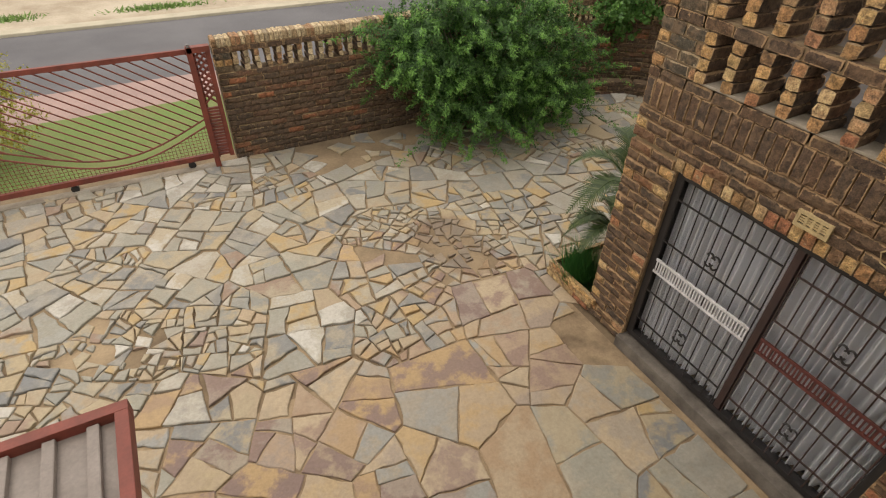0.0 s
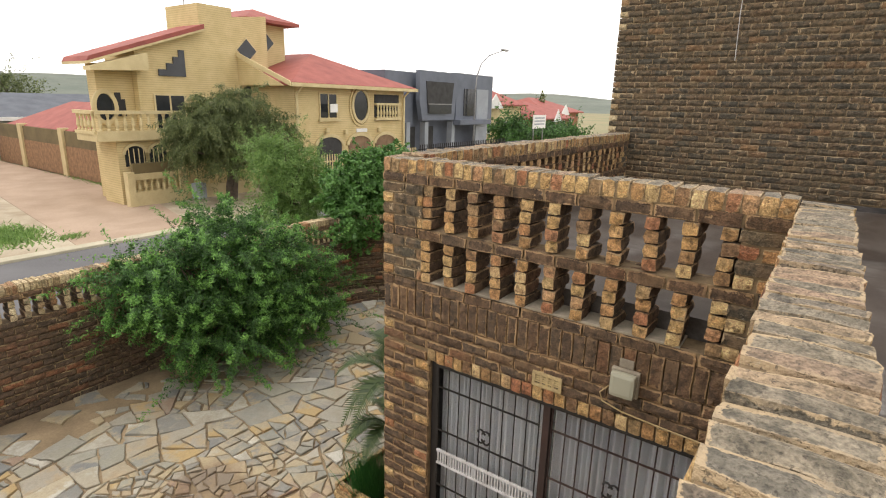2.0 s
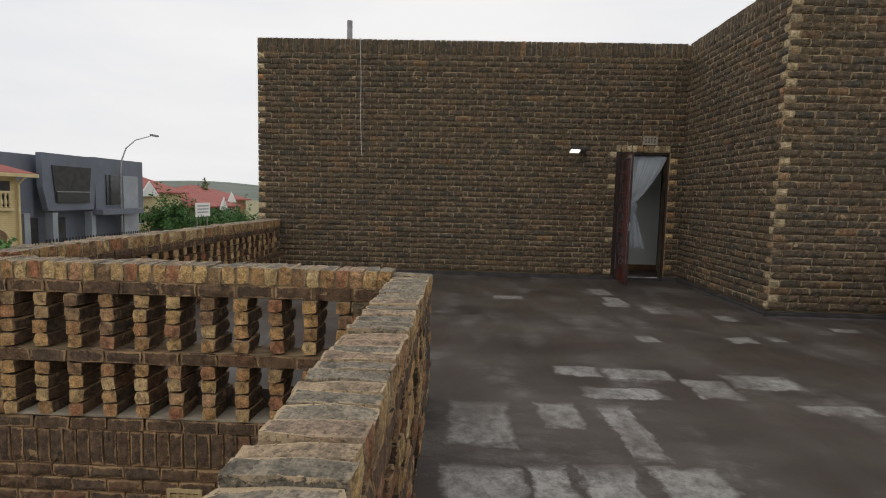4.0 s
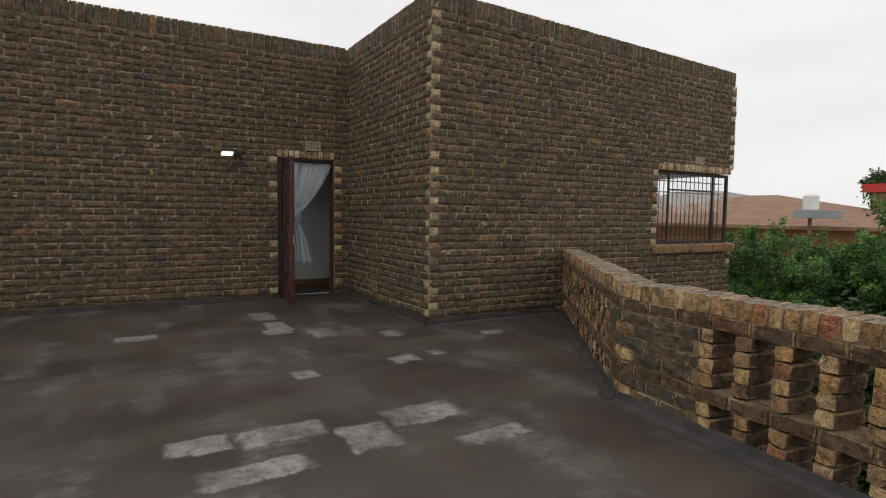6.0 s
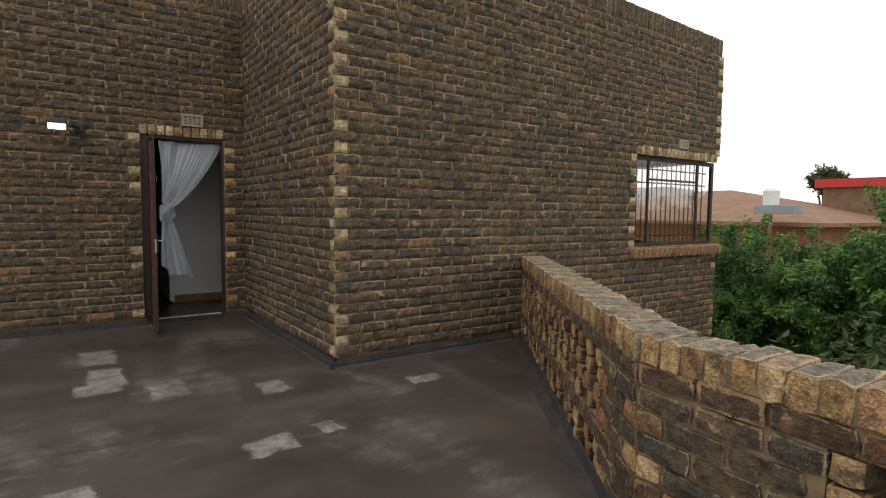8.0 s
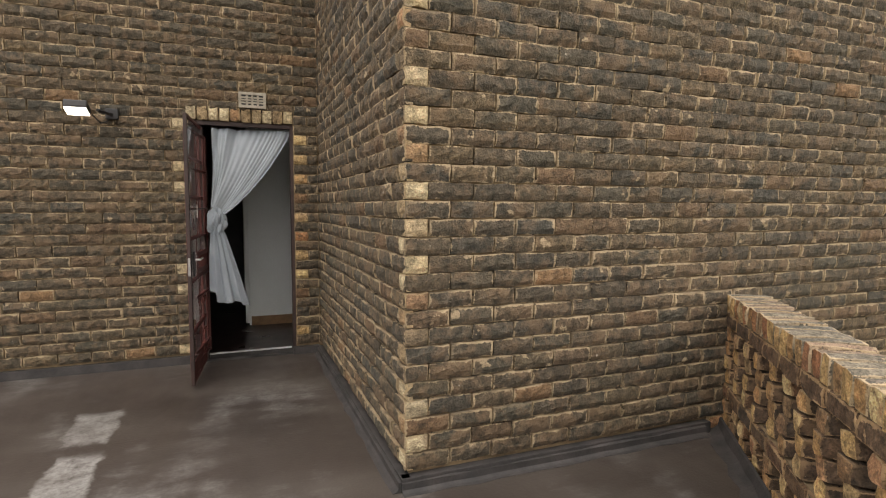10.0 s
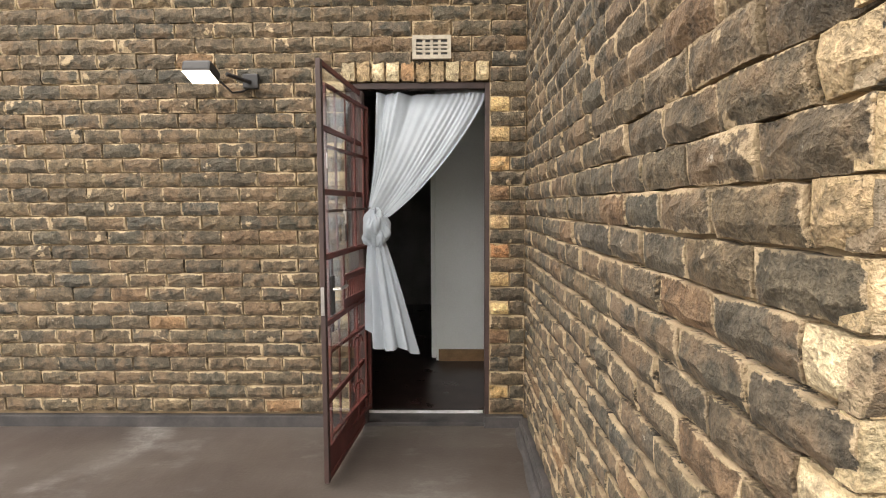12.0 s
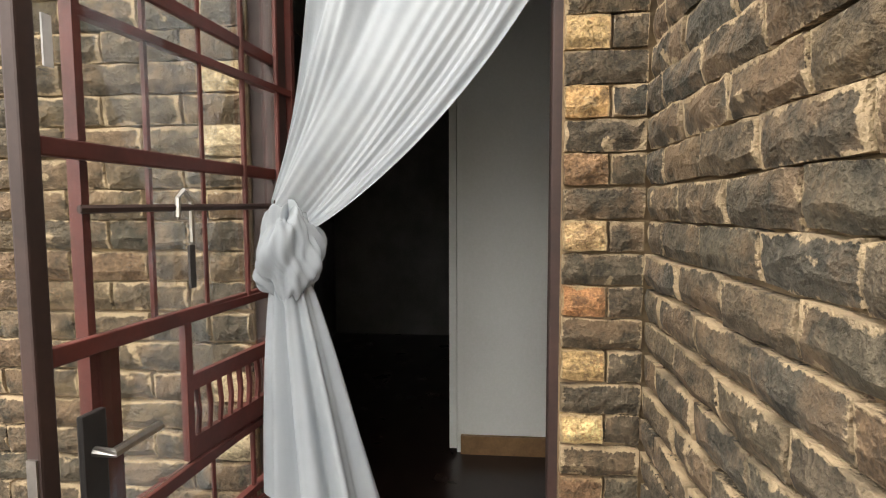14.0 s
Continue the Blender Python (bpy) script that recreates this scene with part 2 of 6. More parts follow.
STONEWALL = worn("rubble_wall", (0.33, 0.19, 0.10), (0.17, 0.10, 0.055), 0.95, scale=5, fine=18, bump=0.8)
ROAD = worn("asphalt", (0.135, 0.135, 0.14), (0.10, 0.10, 0.105), 0.9, scale=0.6, fine=120, bump=0.5)
SAND = worn("sandy_ground", (0.47, 0.41, 0.31), (0.27, 0.215, 0.145), 0.95, scale=0.9, fine=25, bump=0.5)
PAVING = worn("brick_paving", (0.41, 0.305, 0.225), (0.31, 0.225, 0.16), 0.9, scale=0.8, fine=30)
PINK = worn("pink_paving", (0.36, 0.25, 0.22), (0.28, 0.20, 0.18), 0.9, scale=1.2, fine=30)
KERB = worn("kerb_concrete", (0.48, 0.44, 0.33), (0.36, 0.33, 0.24), 0.9, scale=2)
MUDX, MUDY = 2.55, 4.35
SOIL = worn("joint_soil", (0.34, 0.255, 0.155), (0.085, 0.058, 0.035), 0.95, scale=1.1, fine=40, bump=0.8)
JOINT = worn("sand_cement", (0.36, 0.27, 0.165), (0.13, 0.09, 0.055), 0.95, scale=3.5, fine=60, bump=0.8)
LAWN = worn("lawn", (0.125, 0.20, 0.05), (0.17, 0.19, 0.07), 0.95, scale=1.5, fine=60, bump=1.0)
VELD = worn("veld", (0.20, 0.20, 0.10), (0.28, 0.23, 0.13), 0.95, scale=0.05, fine=1.5, bump=0.3)
HILL = worn("hill_grass", (0.15, 0.17, 0.14), (0.10, 0.125, 0.10), 0.95, scale=0.02, fine=0.3, bump=0.0)
BARK = worn("bark", (0.10, 0.075, 0.055), (0.05, 0.04, 0.03), 0.95, scale=10, fine=50, bump=0.8)
REDSHEET = worn("red_sheet", (0.55, 0.04, 0.03), (0.45, 0.035, 0.03), 0.5, scale=2)
WHITE = worn("white_sheet", (0.75, 0.75, 0.73), None, 0.6, scale=3, spread=0.1)
BROWNWALL = worn("brown_plaster", (0.24, 0.15, 0.09), None, 0.9, scale=3)
DARKGLASS = worn("dark_pane", (0.03, 0.033, 0.038), None, 0.12, scale=2, bump=0)


def leaf_material(name, a, b_, c_):
    m, nt, b = fresh(name, 0.5)
    r = node(nt, "ShaderNodeNewGeometry").outputs["Random Per Island"]
    col = ramp(nt, r, [(0.0, a), (0.5, b_), (1.0, c_)])
    nt.links.new(col, b.inputs["Base Color"])
    b.inputs["Subsurface Weight"].default_value = 0.0
    tr = node(nt, "ShaderNodeBsdfTranslucent", {"Color": col})
    mx = node(nt, "ShaderNodeMixShader", {0: 0.3, 1: b.outputs[0], 2: tr.outputs[0]})
    nt.links.new(mx.outputs[0], nt.nodes["Material Output"].inputs["Surface"])
    return m


LEAF_BUSH = leaf_material("bush_leaf", (0.018, 0.058, 0.015), (0.05, 0.135, 0.028), (0.10, 0.24, 0.05))
# tip leaves: young growth, with highlights put into the colour as well
LEAF_BUSH_TIP = leaf_material("bright_bush_tip", (0.06, 0.165, 0.032), (0.12, 0.29, 0.052), (0.21, 0.43, 0.09))
LEAF_TREE = leaf_material("tree_leaf", (0.022, 0.062, 0.015), (0.058, 0.145, 0.03), (0.13, 0.28, 0.06))
LEAF_TREE_TIP = leaf_material("bright_tree_tip", (0.05, 0.13, 0.026), (0.11, 0.24, 0.045), (0.21, 0.39, 0.085))
LEAF_OLIVE = leaf_material("olive_leaf", (0.055, 0.08, 0.025), (0.11, 0.145, 0.045), (0.19, 0.225, 0.08))
LEAF_PALE = leaf_material("pale_leaf", (0.09, 0.17, 0.04), (0.16, 0.28, 0.07), (0.23, 0.37, 0.10))
LEAF_IVY = leaf_material("ivy_leaf", (0.04, 0.12, 0.022), (0.08, 0.21, 0.04), (0.13, 0.29, 0.065))
LEAF_PALM = leaf_material("palm_leaf", (0.03, 0.06, 0.018), (0.06, 0.10, 0.03), (0.11, 0.14, 0.05))
LEAF_GRASS = leaf_material("grass_leaf", (0.03, 0.12, 0.03), (0.05, 0.18, 0.045), (0.09, 0.24, 0.06))
LEAF_YELLOW = leaf_material("yellow_leaf", (0.20, 0.20, 0.03), (0.33, 0.32, 0.05), (0.42, 0.40, 0.08))


def cloth_material(name, low, high, thin):
    m, nt, b = fresh(name, 0.85)
    v = node(nt, "ShaderNodeTexCoord").outputs["Object"]
    c = ramp(nt, noise_of(nt, v, 8, 4), [(0.3, low), (0.7, high)])
    nt.links.new(c, b.inputs["Base Color"])
    tr = node(nt, "ShaderNodeBsdfTranslucent", {"Color": c})
    mx = node(nt, "ShaderNodeMixShader", {0: thin, 1: b.outputs[0], 2: tr.outputs[0]})
    nt.links.new(mx.outputs[0], nt.nodes["Material Output"].inputs["Surface"])
    bumped(nt, b, noise_of(nt, v, 40, 3), 0.3, 0.004)
    return m


CLOTH = cloth_material("sheer_cloth", (0.42, 0.465, 0.51), (0.48, 0.525, 0.565), 0.35)
NET = cloth_material("net_cloth", (0.68, 0.69, 0.73), (0.74, 0.75, 0.78), 0.12)
m_, nt_, b_ = fresh("window_glass", 0.03)
b_.inputs["Base Color"].default_value = (0.95, 0.97, 0.97, 1)
b_.inputs["Transmission Weight"].default_value, b_.inputs["IOR"].default_value = 1.0, 1.45
GLASS = m_
m_, nt_, b_ = fresh("lamp_glow", 0.5)
b_.inputs["Emission Color"].default_value, b_.inputs["Emission Strength"].default_value = (1.0, 0.93, 0.80, 1), 2.4
GLOW = m_
m_, nt_, b_ = fresh("lamp_glass", 0.35)
b_.inputs["Base Color"].default_value = (0.34, 0.335, 0.26, 1)
LAMPGLASS = m_


# worn patches of the screed: centre and half sizes
PATCHES = ((3.08, -0.56, 0.31, 0.19), (3.22, -1.03, 0.20, 0.13), (3.05, -1.39, 0.37, 0.10), (2.28, -0.54, 0.31, 0.19), (2.30, -0.86, 0.33, 0.11), (2.30, -1.13, 0.33, 0.13), (3.62, -1.52, 0.10, 0.28), (2.48, -1.50, 0.16, 0.17), (5.14, -3.06, 0.12, 0.13), (5.21, -3.41, 0.09, 0.08), (5.07, -2.17, 0.11, 0.10), (3.94, -2.58, 0.16, 0.26), (3.76, -2.16, 0.19, 0.16), (4.03, -1.74, 0.13, 0.25), (4.06, -1.30, 0.12, 0.18), (6.69, -2.34, 0.14, 0.16), (6.10, -3.37, 0.15, 0.10), (6.45, -2.73, 0.24, 0.12), (6.97, -2.40, 0.28, 0.12), (7.62, -2.38, 0.28, 0.14), (5.67, -4.38, 0.08, 0.14), (3.45, -2.80, 0.09, 0.24), (7.0, -1.05, 0.12, 0.2))


def screed_material():
    """Dark waterproofed roof screed, damp, with pale worn patches."""
    m, nt, b = fresh("roof_screed", 0.5)
    v = node(nt, "ShaderNodeTexCoord").outputs["Object"]
    st = node(nt, "ShaderNodeMapping", {0: v, 3: (0.75, 1.7, 1)}).outputs[0]
    st2 = node(nt, "ShaderNodeMapping", {0: v, 3: (2.2, 0.8, 1)}).outputs[0]
    big, streak, fine = noise_of(nt, st, 1.3, 4, 0.5), noise_of(nt, st2, 4.0, 5, 0.7), noise_of(nt, v, 60, 4)
    c = ramp(nt, noise_of(nt, v, 0.8, 5), [(0.3, (0.038, 0.030, 0.026)), (0.7, (0.072, 0.058, 0.050))])
    wob = node(nt, "ShaderNodeTexNoise", {"Vector": v, "Scale": 5.5, "Detail": 6, "Roughness": 0.65}).outputs["Color"]
    bent = node(nt, "ShaderNodeVectorMath", {0: v, 1: node(nt, "ShaderNodeVectorMath", {0: node(nt, "ShaderNodeVectorMath", {0: wob, 1: (0.5, 0.5, 0.5)}, operation="SUBTRACT").outputs[0], "Scale": 0.16}, operation="SCALE").outputs[0]}, operation="ADD").outputs[0]
    near = None
    for x, y, wx, wy in PATCHES:
        q = node(nt, "ShaderNodeVectorMath", {0: node(nt, "ShaderNodeVectorMath", {0: bent, 1: (x, y, 0)}, operation="SUBTRACT").outputs[0], 1: (1 / wx, 1 / wy, 0)}, operation="MULTIPLY").outputs[0]
        q = node(nt, "ShaderNodeSeparateXYZ", {0: node(nt, "ShaderNodeVectorMath", {0: q}, operation="ABSOLUTE").outputs[0]})
        q = math_(nt, "MAXIMUM", q.outputs[0], q.outputs[1])
        near = q if near is None else math_(nt, "MINIMUM", near, q)
    p = math_(nt, "ADD", near, math_(nt, "MULTIPLY", math_(nt, "SUBTRACT", streak, 0.5), 0.5))
    mask = ramp(nt, p, [(0.80, (1, 1, 1)), (1.16, (0, 0, 0))])
    mask = math_(nt, "MULTIPLY", mask, ramp(nt, noise_of(nt, v, 2.3, 3), [(0.36, (0.45, 0.45, 0.45)), (0.56, (1, 1, 1))]))
    smear = ramp(nt, math_(nt, "ADD", math_(nt, "MULTIPLY", big, 0.7), math_(nt, "MULTIPLY", streak, 0.45)), [(0.60, (0, 0, 0)), (0.78, (0.45, 0.45, 0.45))])
    grit = ramp(nt, noise_of(nt, v, 11, 7, 0.78), [(0.36, (0.2, 0.2, 0.2)), (0.58, (1, 1, 1))])
    c = blend(nt, math_(nt, "MULTIPLY", math_(nt, "MAXIMUM", mask, smear), grit), c, (0.30, 0.29, 0.275))
    c = blend(nt, ramp(nt, noise_of(nt, st2, 0.9, 4), [(0.45, (0, 0, 0)), (0.7, (0.4, 0.4, 0.4))]), c, (0.13, 0.115, 0.10))
    c = blend(nt, 0.3, c, ramp(nt, fine, [(0.3, (0.3, 0.3, 0.3)), (0.7, (0.7, 0.7, 0.7))]), "OVERLAY")
    nt.links.new(c, b.inputs["Base Color"])
    nt.links.new(ramp(nt, math_(nt, "ADD", big, math_(nt, "MULTIPLY", fine, 0.2)), [(0.4, (0.3, 0.3, 0.3)), (0.75, (0.6, 0.6, 0.6))]), b.inputs["Roughness"])
    b.inputs["Specular IOR Level"].default_value = 0.35
    bumped(nt, b, math_(nt, "ADD", big, math_(nt, "MULTIPLY", fine, 0.25)), 0.25, 0.02)
    return m


SCREED = screed_material()


def flag_material(name, island, stops, others, fleck):
    m, nt, b = fresh(name, 0.7)
    tc = node(nt, "ShaderNodeTexCoord").outputs["Object"]
    rnd = node(nt, "ShaderNodeNewGeometry").outputs["Random Per Island"] if island else node(nt, "ShaderNodeObjectInfo").outputs["Random"]
    c = ramp(nt, rnd, stops, "CONSTANT")
    other = ramp(nt, math_(nt, "FRACT", math_(nt, "MULTIPLY", rnd, 7.31)), others)
    sh = node(nt, "ShaderNodeVectorMath", {0: tc, 1: node(nt, "ShaderNodeCombineXYZ", {0: math_(nt, "MULTIPLY", rnd, 53.0), 1: 0.0, 2: 0.0}).outputs[0]}, operation="ADD").outputs[0]
    n1, n2 = noise_of(nt, sh, 3.6, 6, 0.62), noise_of(nt, sh, 38, 6, 0.72)
    c = blend(nt, ramp(nt, n1, [(0.45, (0, 0, 0)), (0.56, (0.85, 0.85, 0.85))]), c, other)
    c = blend(nt, fleck, c, ramp(nt, n2, [(0.3, (0.25, 0.25, 0.25)), (0.7, (0.75, 0.75, 0.75))]), "OVERLAY")
    c = blend(nt, ramp(nt, noise_of(nt, sh, 11, 5, 0.7), [(0.5, (0, 0, 0)), (0.75, (0.3, 0.3, 0.3))]), c, (0.20, 0.145, 0.09))
    place = node(nt, "ShaderNodeNewGeometry").outputs["Position"]
    c = blend(nt, ramp(nt, noise_of(nt, place, 1.1, 6, 0.65), [(0.44, (0, 0, 0)), (0.66, (0.22, 0.22, 0.22))]), c, (0.36, 0.275, 0.175))
    mud = node(nt, "ShaderNodeVectorMath", {0: node(nt, "ShaderNodeVectorMath", {0: place, 1: (1.25, 0.8, 1.0)}, operation="MULTIPLY").outputs[0], 1: (MUDX * 1.25, MUDY * 0.8, -2.7)}, operation="DISTANCE").outputs["Value"]
    mud = math_(nt, "ADD", math_(nt, "SUBTRACT", 0.75, mud), math_(nt, "MULTIPLY", noise_of(nt, place, 4.0, 6, 0.7), 0.9))
    c = blend(nt, ramp(nt, mud, [(0.62, (0, 0, 0)), (0.80, (0.6, 0.6, 0.6))]), c, (0.20, 0.13, 0.075))
    c = blend(nt, 1.0, c, (0.88, 0.87, 0.86), "MULTIPLY")
    nt.links.new(c, b.inputs["Base Color"])
    bumped(nt, b, math_(nt, "ADD", math_(nt, "MULTIPLY", n1, 2.0), n2), 0.6, 0.012)
    return m


GREYS = [(0.0, (0.33, 0.325, 0.265)), (0.13, (0.46, 0.44, 0.37)), (0.23, (0.235, 0.24, 0.225)), (0.35, (0.45, 0.33, 0.16)), (0.46, (0.31, 0.305, 0.25)), (0.56, (0.21, 0.22, 0.215)), (0.66, (0.41, 0.33, 0.22)), (0.76, (0.27, 0.275, 0.24)), (0.88, (0.54, 0.53, 0.47)), (0.94, (0.31, 0.225, 0.165))]
TANS = [(0.0, (0.43, 0.34, 0.225)), (0.18, (0.25, 0.175, 0.145)), (0.34, (0.44, 0.31, 0.165)), (0.5, (0.31, 0.315, 0.285)), (0.62, (0.40, 0.30, 0.205)), (0.78, (0.235, 0.165, 0.14)), (0.9, (0.47, 0.38, 0.255))]
FLAG, FLAG_FAR = flag_material("slate_flagstone", False, GREYS, [(0.0, (0.33, 0.335, 0.30)), (0.4, (0.45, 0.36, 0.21)), (0.7, (0.40, 0.375, 0.30)), (1.0, (0.29, 0.29, 0.26))], 0.28), flag_material("slate_flagstone_rest", True, GREYS, [(0.0, (0.33, 0.335, 0.30)), (0.4, (0.45, 0.36, 0.21)), (0.7, (0.40, 0.375, 0.30)), (1.0, (0.29, 0.29, 0.26))], 0.28)
FLAG_TAN = flag_material("sandstone_flag", False, TANS, [(0.0, (0.29, 0.31, 0.30)), (0.35, (0.50, 0.35, 0.16)), (0.65, (0.26, 0.18, 0.155)), (1.0, (0.40, 0.36, 0.28))], 0.3)


# ---- building helpers ----
def mesh_of(name, verts, faces, material, uvs=None, smooth=False):
    me = bpy.data.meshes.new(name)
    me.from_pydata(verts, [], faces)
    if uvs is not None:
        me.uv_layers.new(name="UVMap").data.foreach_set("uv", np.asarray(uvs, dtype=np.float32).ravel())
    if material:
        me.materials.append(material)
    if smooth:
        me.polygons.foreach_set("use_smooth", [True] * len(me.polygons))
    me.update()
    return me


def thing(name, label, category, at=(0, 0, 0), group="", kind=""):
    ob = new(name)
    ob.location = at
    ob.empty_display_size = 0.1
    return tagged(ob, label, category, group, kind)


def part(name, data, material, parent, label="", kind=""):
    """One mesh, given in world places, under a thing or a part."""
    if isinstance(data, bmesh.types.BMesh):
        me = bpy.data.meshes.new(name)
        data.to_mesh(me)
        data.free()
        me.materials.append(material)
    else:
        me = data
    ob = new(name, me)
    if parent:
        ob.parent = parent
        if parent.parent is None:
            ob.matrix_parent_inverse = parent.matrix_basis.inverted()
    return tagged(ob, label, kind=kind)


def structure(name, data, material, label, category):
    ob = part(name, data, material, None)
    return tagged(ob, label, category, kind="structure")


def add_box(bm, x0, x1, y0, y1, z0, z1, m=None):
    vs = [bm.verts.new(p) for p in ((x0, y0, z0), (x1, y0, z0), (x1, y1, z0), (x0, y1, z0), (x0, y0, z1), (x1, y0, z1), (x1, y1, z1), (x0, y1, z1))]
    for f in ((3, 2, 1, 0), (4, 5, 6, 7), (0, 1, 5, 4), (1, 2, 6, 5), (2, 3, 7, 6), (3, 0, 4, 7)):
        bm.faces.new([vs[i] for i in f])
    if m is not None:
        bmesh.ops.transform(bm, matrix=m, verts=vs)
    return bm


def boxes(*list_, m=None, bevel=0.0):
    bm = bmesh.new()
    for b in list_:
        add_box(bm, *b, m=m)
    if bevel:
        bmesh.ops.bevel(bm, geom=bm.edges[:], offset=bevel, segments=2, affect="EDGES", profile=0.6)
    return bm


def add_tube(bm, pts, radii, sides=8, caps=True):
    """A tapered tube along a line of points."""
    pts = [Vector(p) for p in pts]
    radii = [radii] * len(pts) if isinstance(radii, (int, float)) else radii
    rings, side = [], None
    for i, p in enumerate(pts):
        way = (pts[min(i + 1, len(pts) - 1)] - pts[max(i - 1, 0)]).normalized()
        if side is None:
            side = way.orthogonal().normalized()
        side = (side - way * side.dot(way)).normalized()
        up = way.cross(side)
        rings.append([bm.verts.new(p + radii[i] * (math.cos(a) * side + math.sin(a) * up)) for a in (2 * math.pi * k / sides for k in range(sides))])
    for a, b in zip(rings, rings[1:]):
        for k in range(sides):
            bm.faces.new((a[k], a[(k + 1) % sides], b[(k + 1) % sides], b[k]))
    if caps:
        bm.faces.new(rings[0][::-1])
        bm.faces.new(rings[-1])
    return bm


def tube(pts, radii, sides=8):
    return add_tube(bmesh.new(), pts, radii, sides)


def prism(outline, y0, y1):
    """A plate in the x-z plane with that outline, from y0 to y1."""
    bm = bmesh.new()
    a, b = [bm.verts.new((x, y0, z)) for x, z in outline], [bm.verts.new((x, y1, z)) for x, z in outline]
    n = len(outline)
    bm.faces.new(a)
    bm.faces.new(b[::-1])
    for k in range(n):
        bm.faces.new((a[k], b[k], b[(k + 1) % n], a[(k + 1) % n]))
    bmesh.ops.recalc_face_normals(bm, faces=bm.faces)
    return bm


# ---- bricks ----
def faced_brick(length, high, seed, rough=0.009, deep=0.04):
    """The rough front of a brick that sits in a wall: x along it, z up, its front towards -y."""
    r = random.Random(seed)
    nx, nz = (5 if length > 0.15 else 3), (3 if high < 0.15 else 5)
    vs, uv, grid = [], [], {}
    for i in range(nx + 1):
        for k in range(nz + 1):
            rim = i in (0, nx) or k in (0, nz)
            x, z = length * i / nx, high * k / nz
            if not rim:
                x += length * r.uniform(-0.06, 0.06)
                z += high * r.uniform(-0.1, 0.1)
            else:
                x += r.uniform(-0.002, 0.002) if i in (0, nx) else r.uniform(-0.01, 0.01)
                z += r.uniform(-0.004, 0.003)
            y = (r.uniform(-0.003, 0.004) + (0.008 if k == 0 else 0.0)) if rim else -rough * r.uniform(0.1, 0.95)
            grid[i, k] = len(vs)
            vs.append((x, y, z))
            uv.append((i / nx, k / nz))
    ring = [(i, 0) for i in range(nx)] + [(nx, k) for k in range(nz)] + [(i, nz) for i in range(nx, 0, -1)] + [(0, k) for k in range(nz, 0, -1)]
    back = []
    for g in ring:
        x, y, z = vs[grid[g]]
        back.append(len(vs))
        vs.append((x, deep, z))
        uv.append(uv[grid[g]])
    faces = [(grid[i, k], grid[i + 1, k], grid[i + 1, k + 1], grid[i, k + 1]) for i in range(nx) for k in range(nz)]
    for j in range(len(ring)):
        k = (j + 1) % len(ring)
        faces.append((grid[ring[j]], back[j], back[k], grid[ring[k]]))
    if high > length:
        uv = [(v, u) for u, v in uv]
    return np.array(vs), faces, np.array(uv)


def block_brick(lx, ly, lz, seed, rough=0.006):
    """A whole brick with rough ends, from the origin to (lx, ly, lz)."""
    r = random.Random(seed)
    idx, vs, uv, faces, size = {}, [], [], [], (lx, ly, lz)

    def at(i, j, k):
        if (i, j, k) not in idx:
            idx[i, j, k] = len(vs)
            mids = (i == 1) + (j == 1) + (k == 1)
            out = {0: -0.003, 1: 0.0005, 2: 1.0}[mids]
            p = []
            for q, l in ((i, lx), (j, ly), (k, lz)):
                v = l * q / 2
                if q != 1:
                    push = out if mids < 2 else rough * r.uniform(0.1, 1.4) / 1.0
                    v += (1 if q == 2 else -1) * push
                v += r.uniform(-0.0055, 0.0055)
                p.append(v)
            vs.append(p)
        return idx[i, j, k]

    for ax in range(3):
        for side in (0, 2):
            for a in (0, 1):
                for b in (0, 1):
                    q, w = [], []
                    for da, db in ((0, 0), (1, 0), (1, 1), (0, 1)):
                        c = [0, 0, 0]
                        c[ax], c[(ax + 1) % 3], c[(ax + 2) % 3] = side, a + da, b + db
                        q.append(at(*c))
                        s, t = [(size[e], c[e] / 2) for e in range(3) if e != ax]
                        w.append((s[1], t[1]) if s[0] >= t[0] else (t[1], s[1]))
                    faces.append(tuple(q if side == 2 else q[::-1]))
                    uv += w if side == 2 else w[::-1]
    return np.array(vs), faces, np.array(uv)


KINDS = {}


def kind_of(key, make, near, far, count=5, side=None):
    """Variants of one brick, each with the mesh that single bricks share."""
    made = []
    for k in range(count):
        vs, faces, uv = make(k * 7 + len(KINDS) * 101)
        loops = uv if len(uv) != len(vs) else [uv[i] for f in faces for i in f]
        me = mesh_of("brick", vs.tolist(), faces, near, loops)
        if side:
            me.materials.append(side[0])
            me.polygons.foreach_set("material_index", [0 if 8 <= i < 16 else 1 for i in range(len(faces))])
        made.append((vs, faces, np.array(loops), me))
    KINDS[key] = (made, far or near, side[1] if side else None)


for tone, near_, far_ in (("dark", BRICK, BRICK_FAR), ("pale", PALE, PALE_FAR), ("band", BAND, BAND_FAR), ("yard", YARD, YARD_FAR), ("mix", MIX, MIX_FAR)):
    kind_of(tone + "_long", lambda s: faced_brick(0.222, 0.078, s), near_, far_, 7)
    kind_of(tone + "_half", lambda s: faced_brick(0.106, 0.078, s, 0.009), near_, far_, 4)
kind_of("pale_up", lambda s: faced_brick(0.073, 0.106, s, 0.005), PALE, PALE_FAR, 4)
kind_of("mix_up", lambda s: faced_brick(0.073, 0.106, s, 0.006), MIX, MIX_FAR, 4)
kind_of("band_up", lambda s: faced_brick(0.073, 0.222, s, 0.006), BAND, BAND_FAR, 5)
kind_of("dark_up", lambda s: faced_brick(0.073, 0.222, s, 0.006), BRICK, BRICK_FAR, 5)
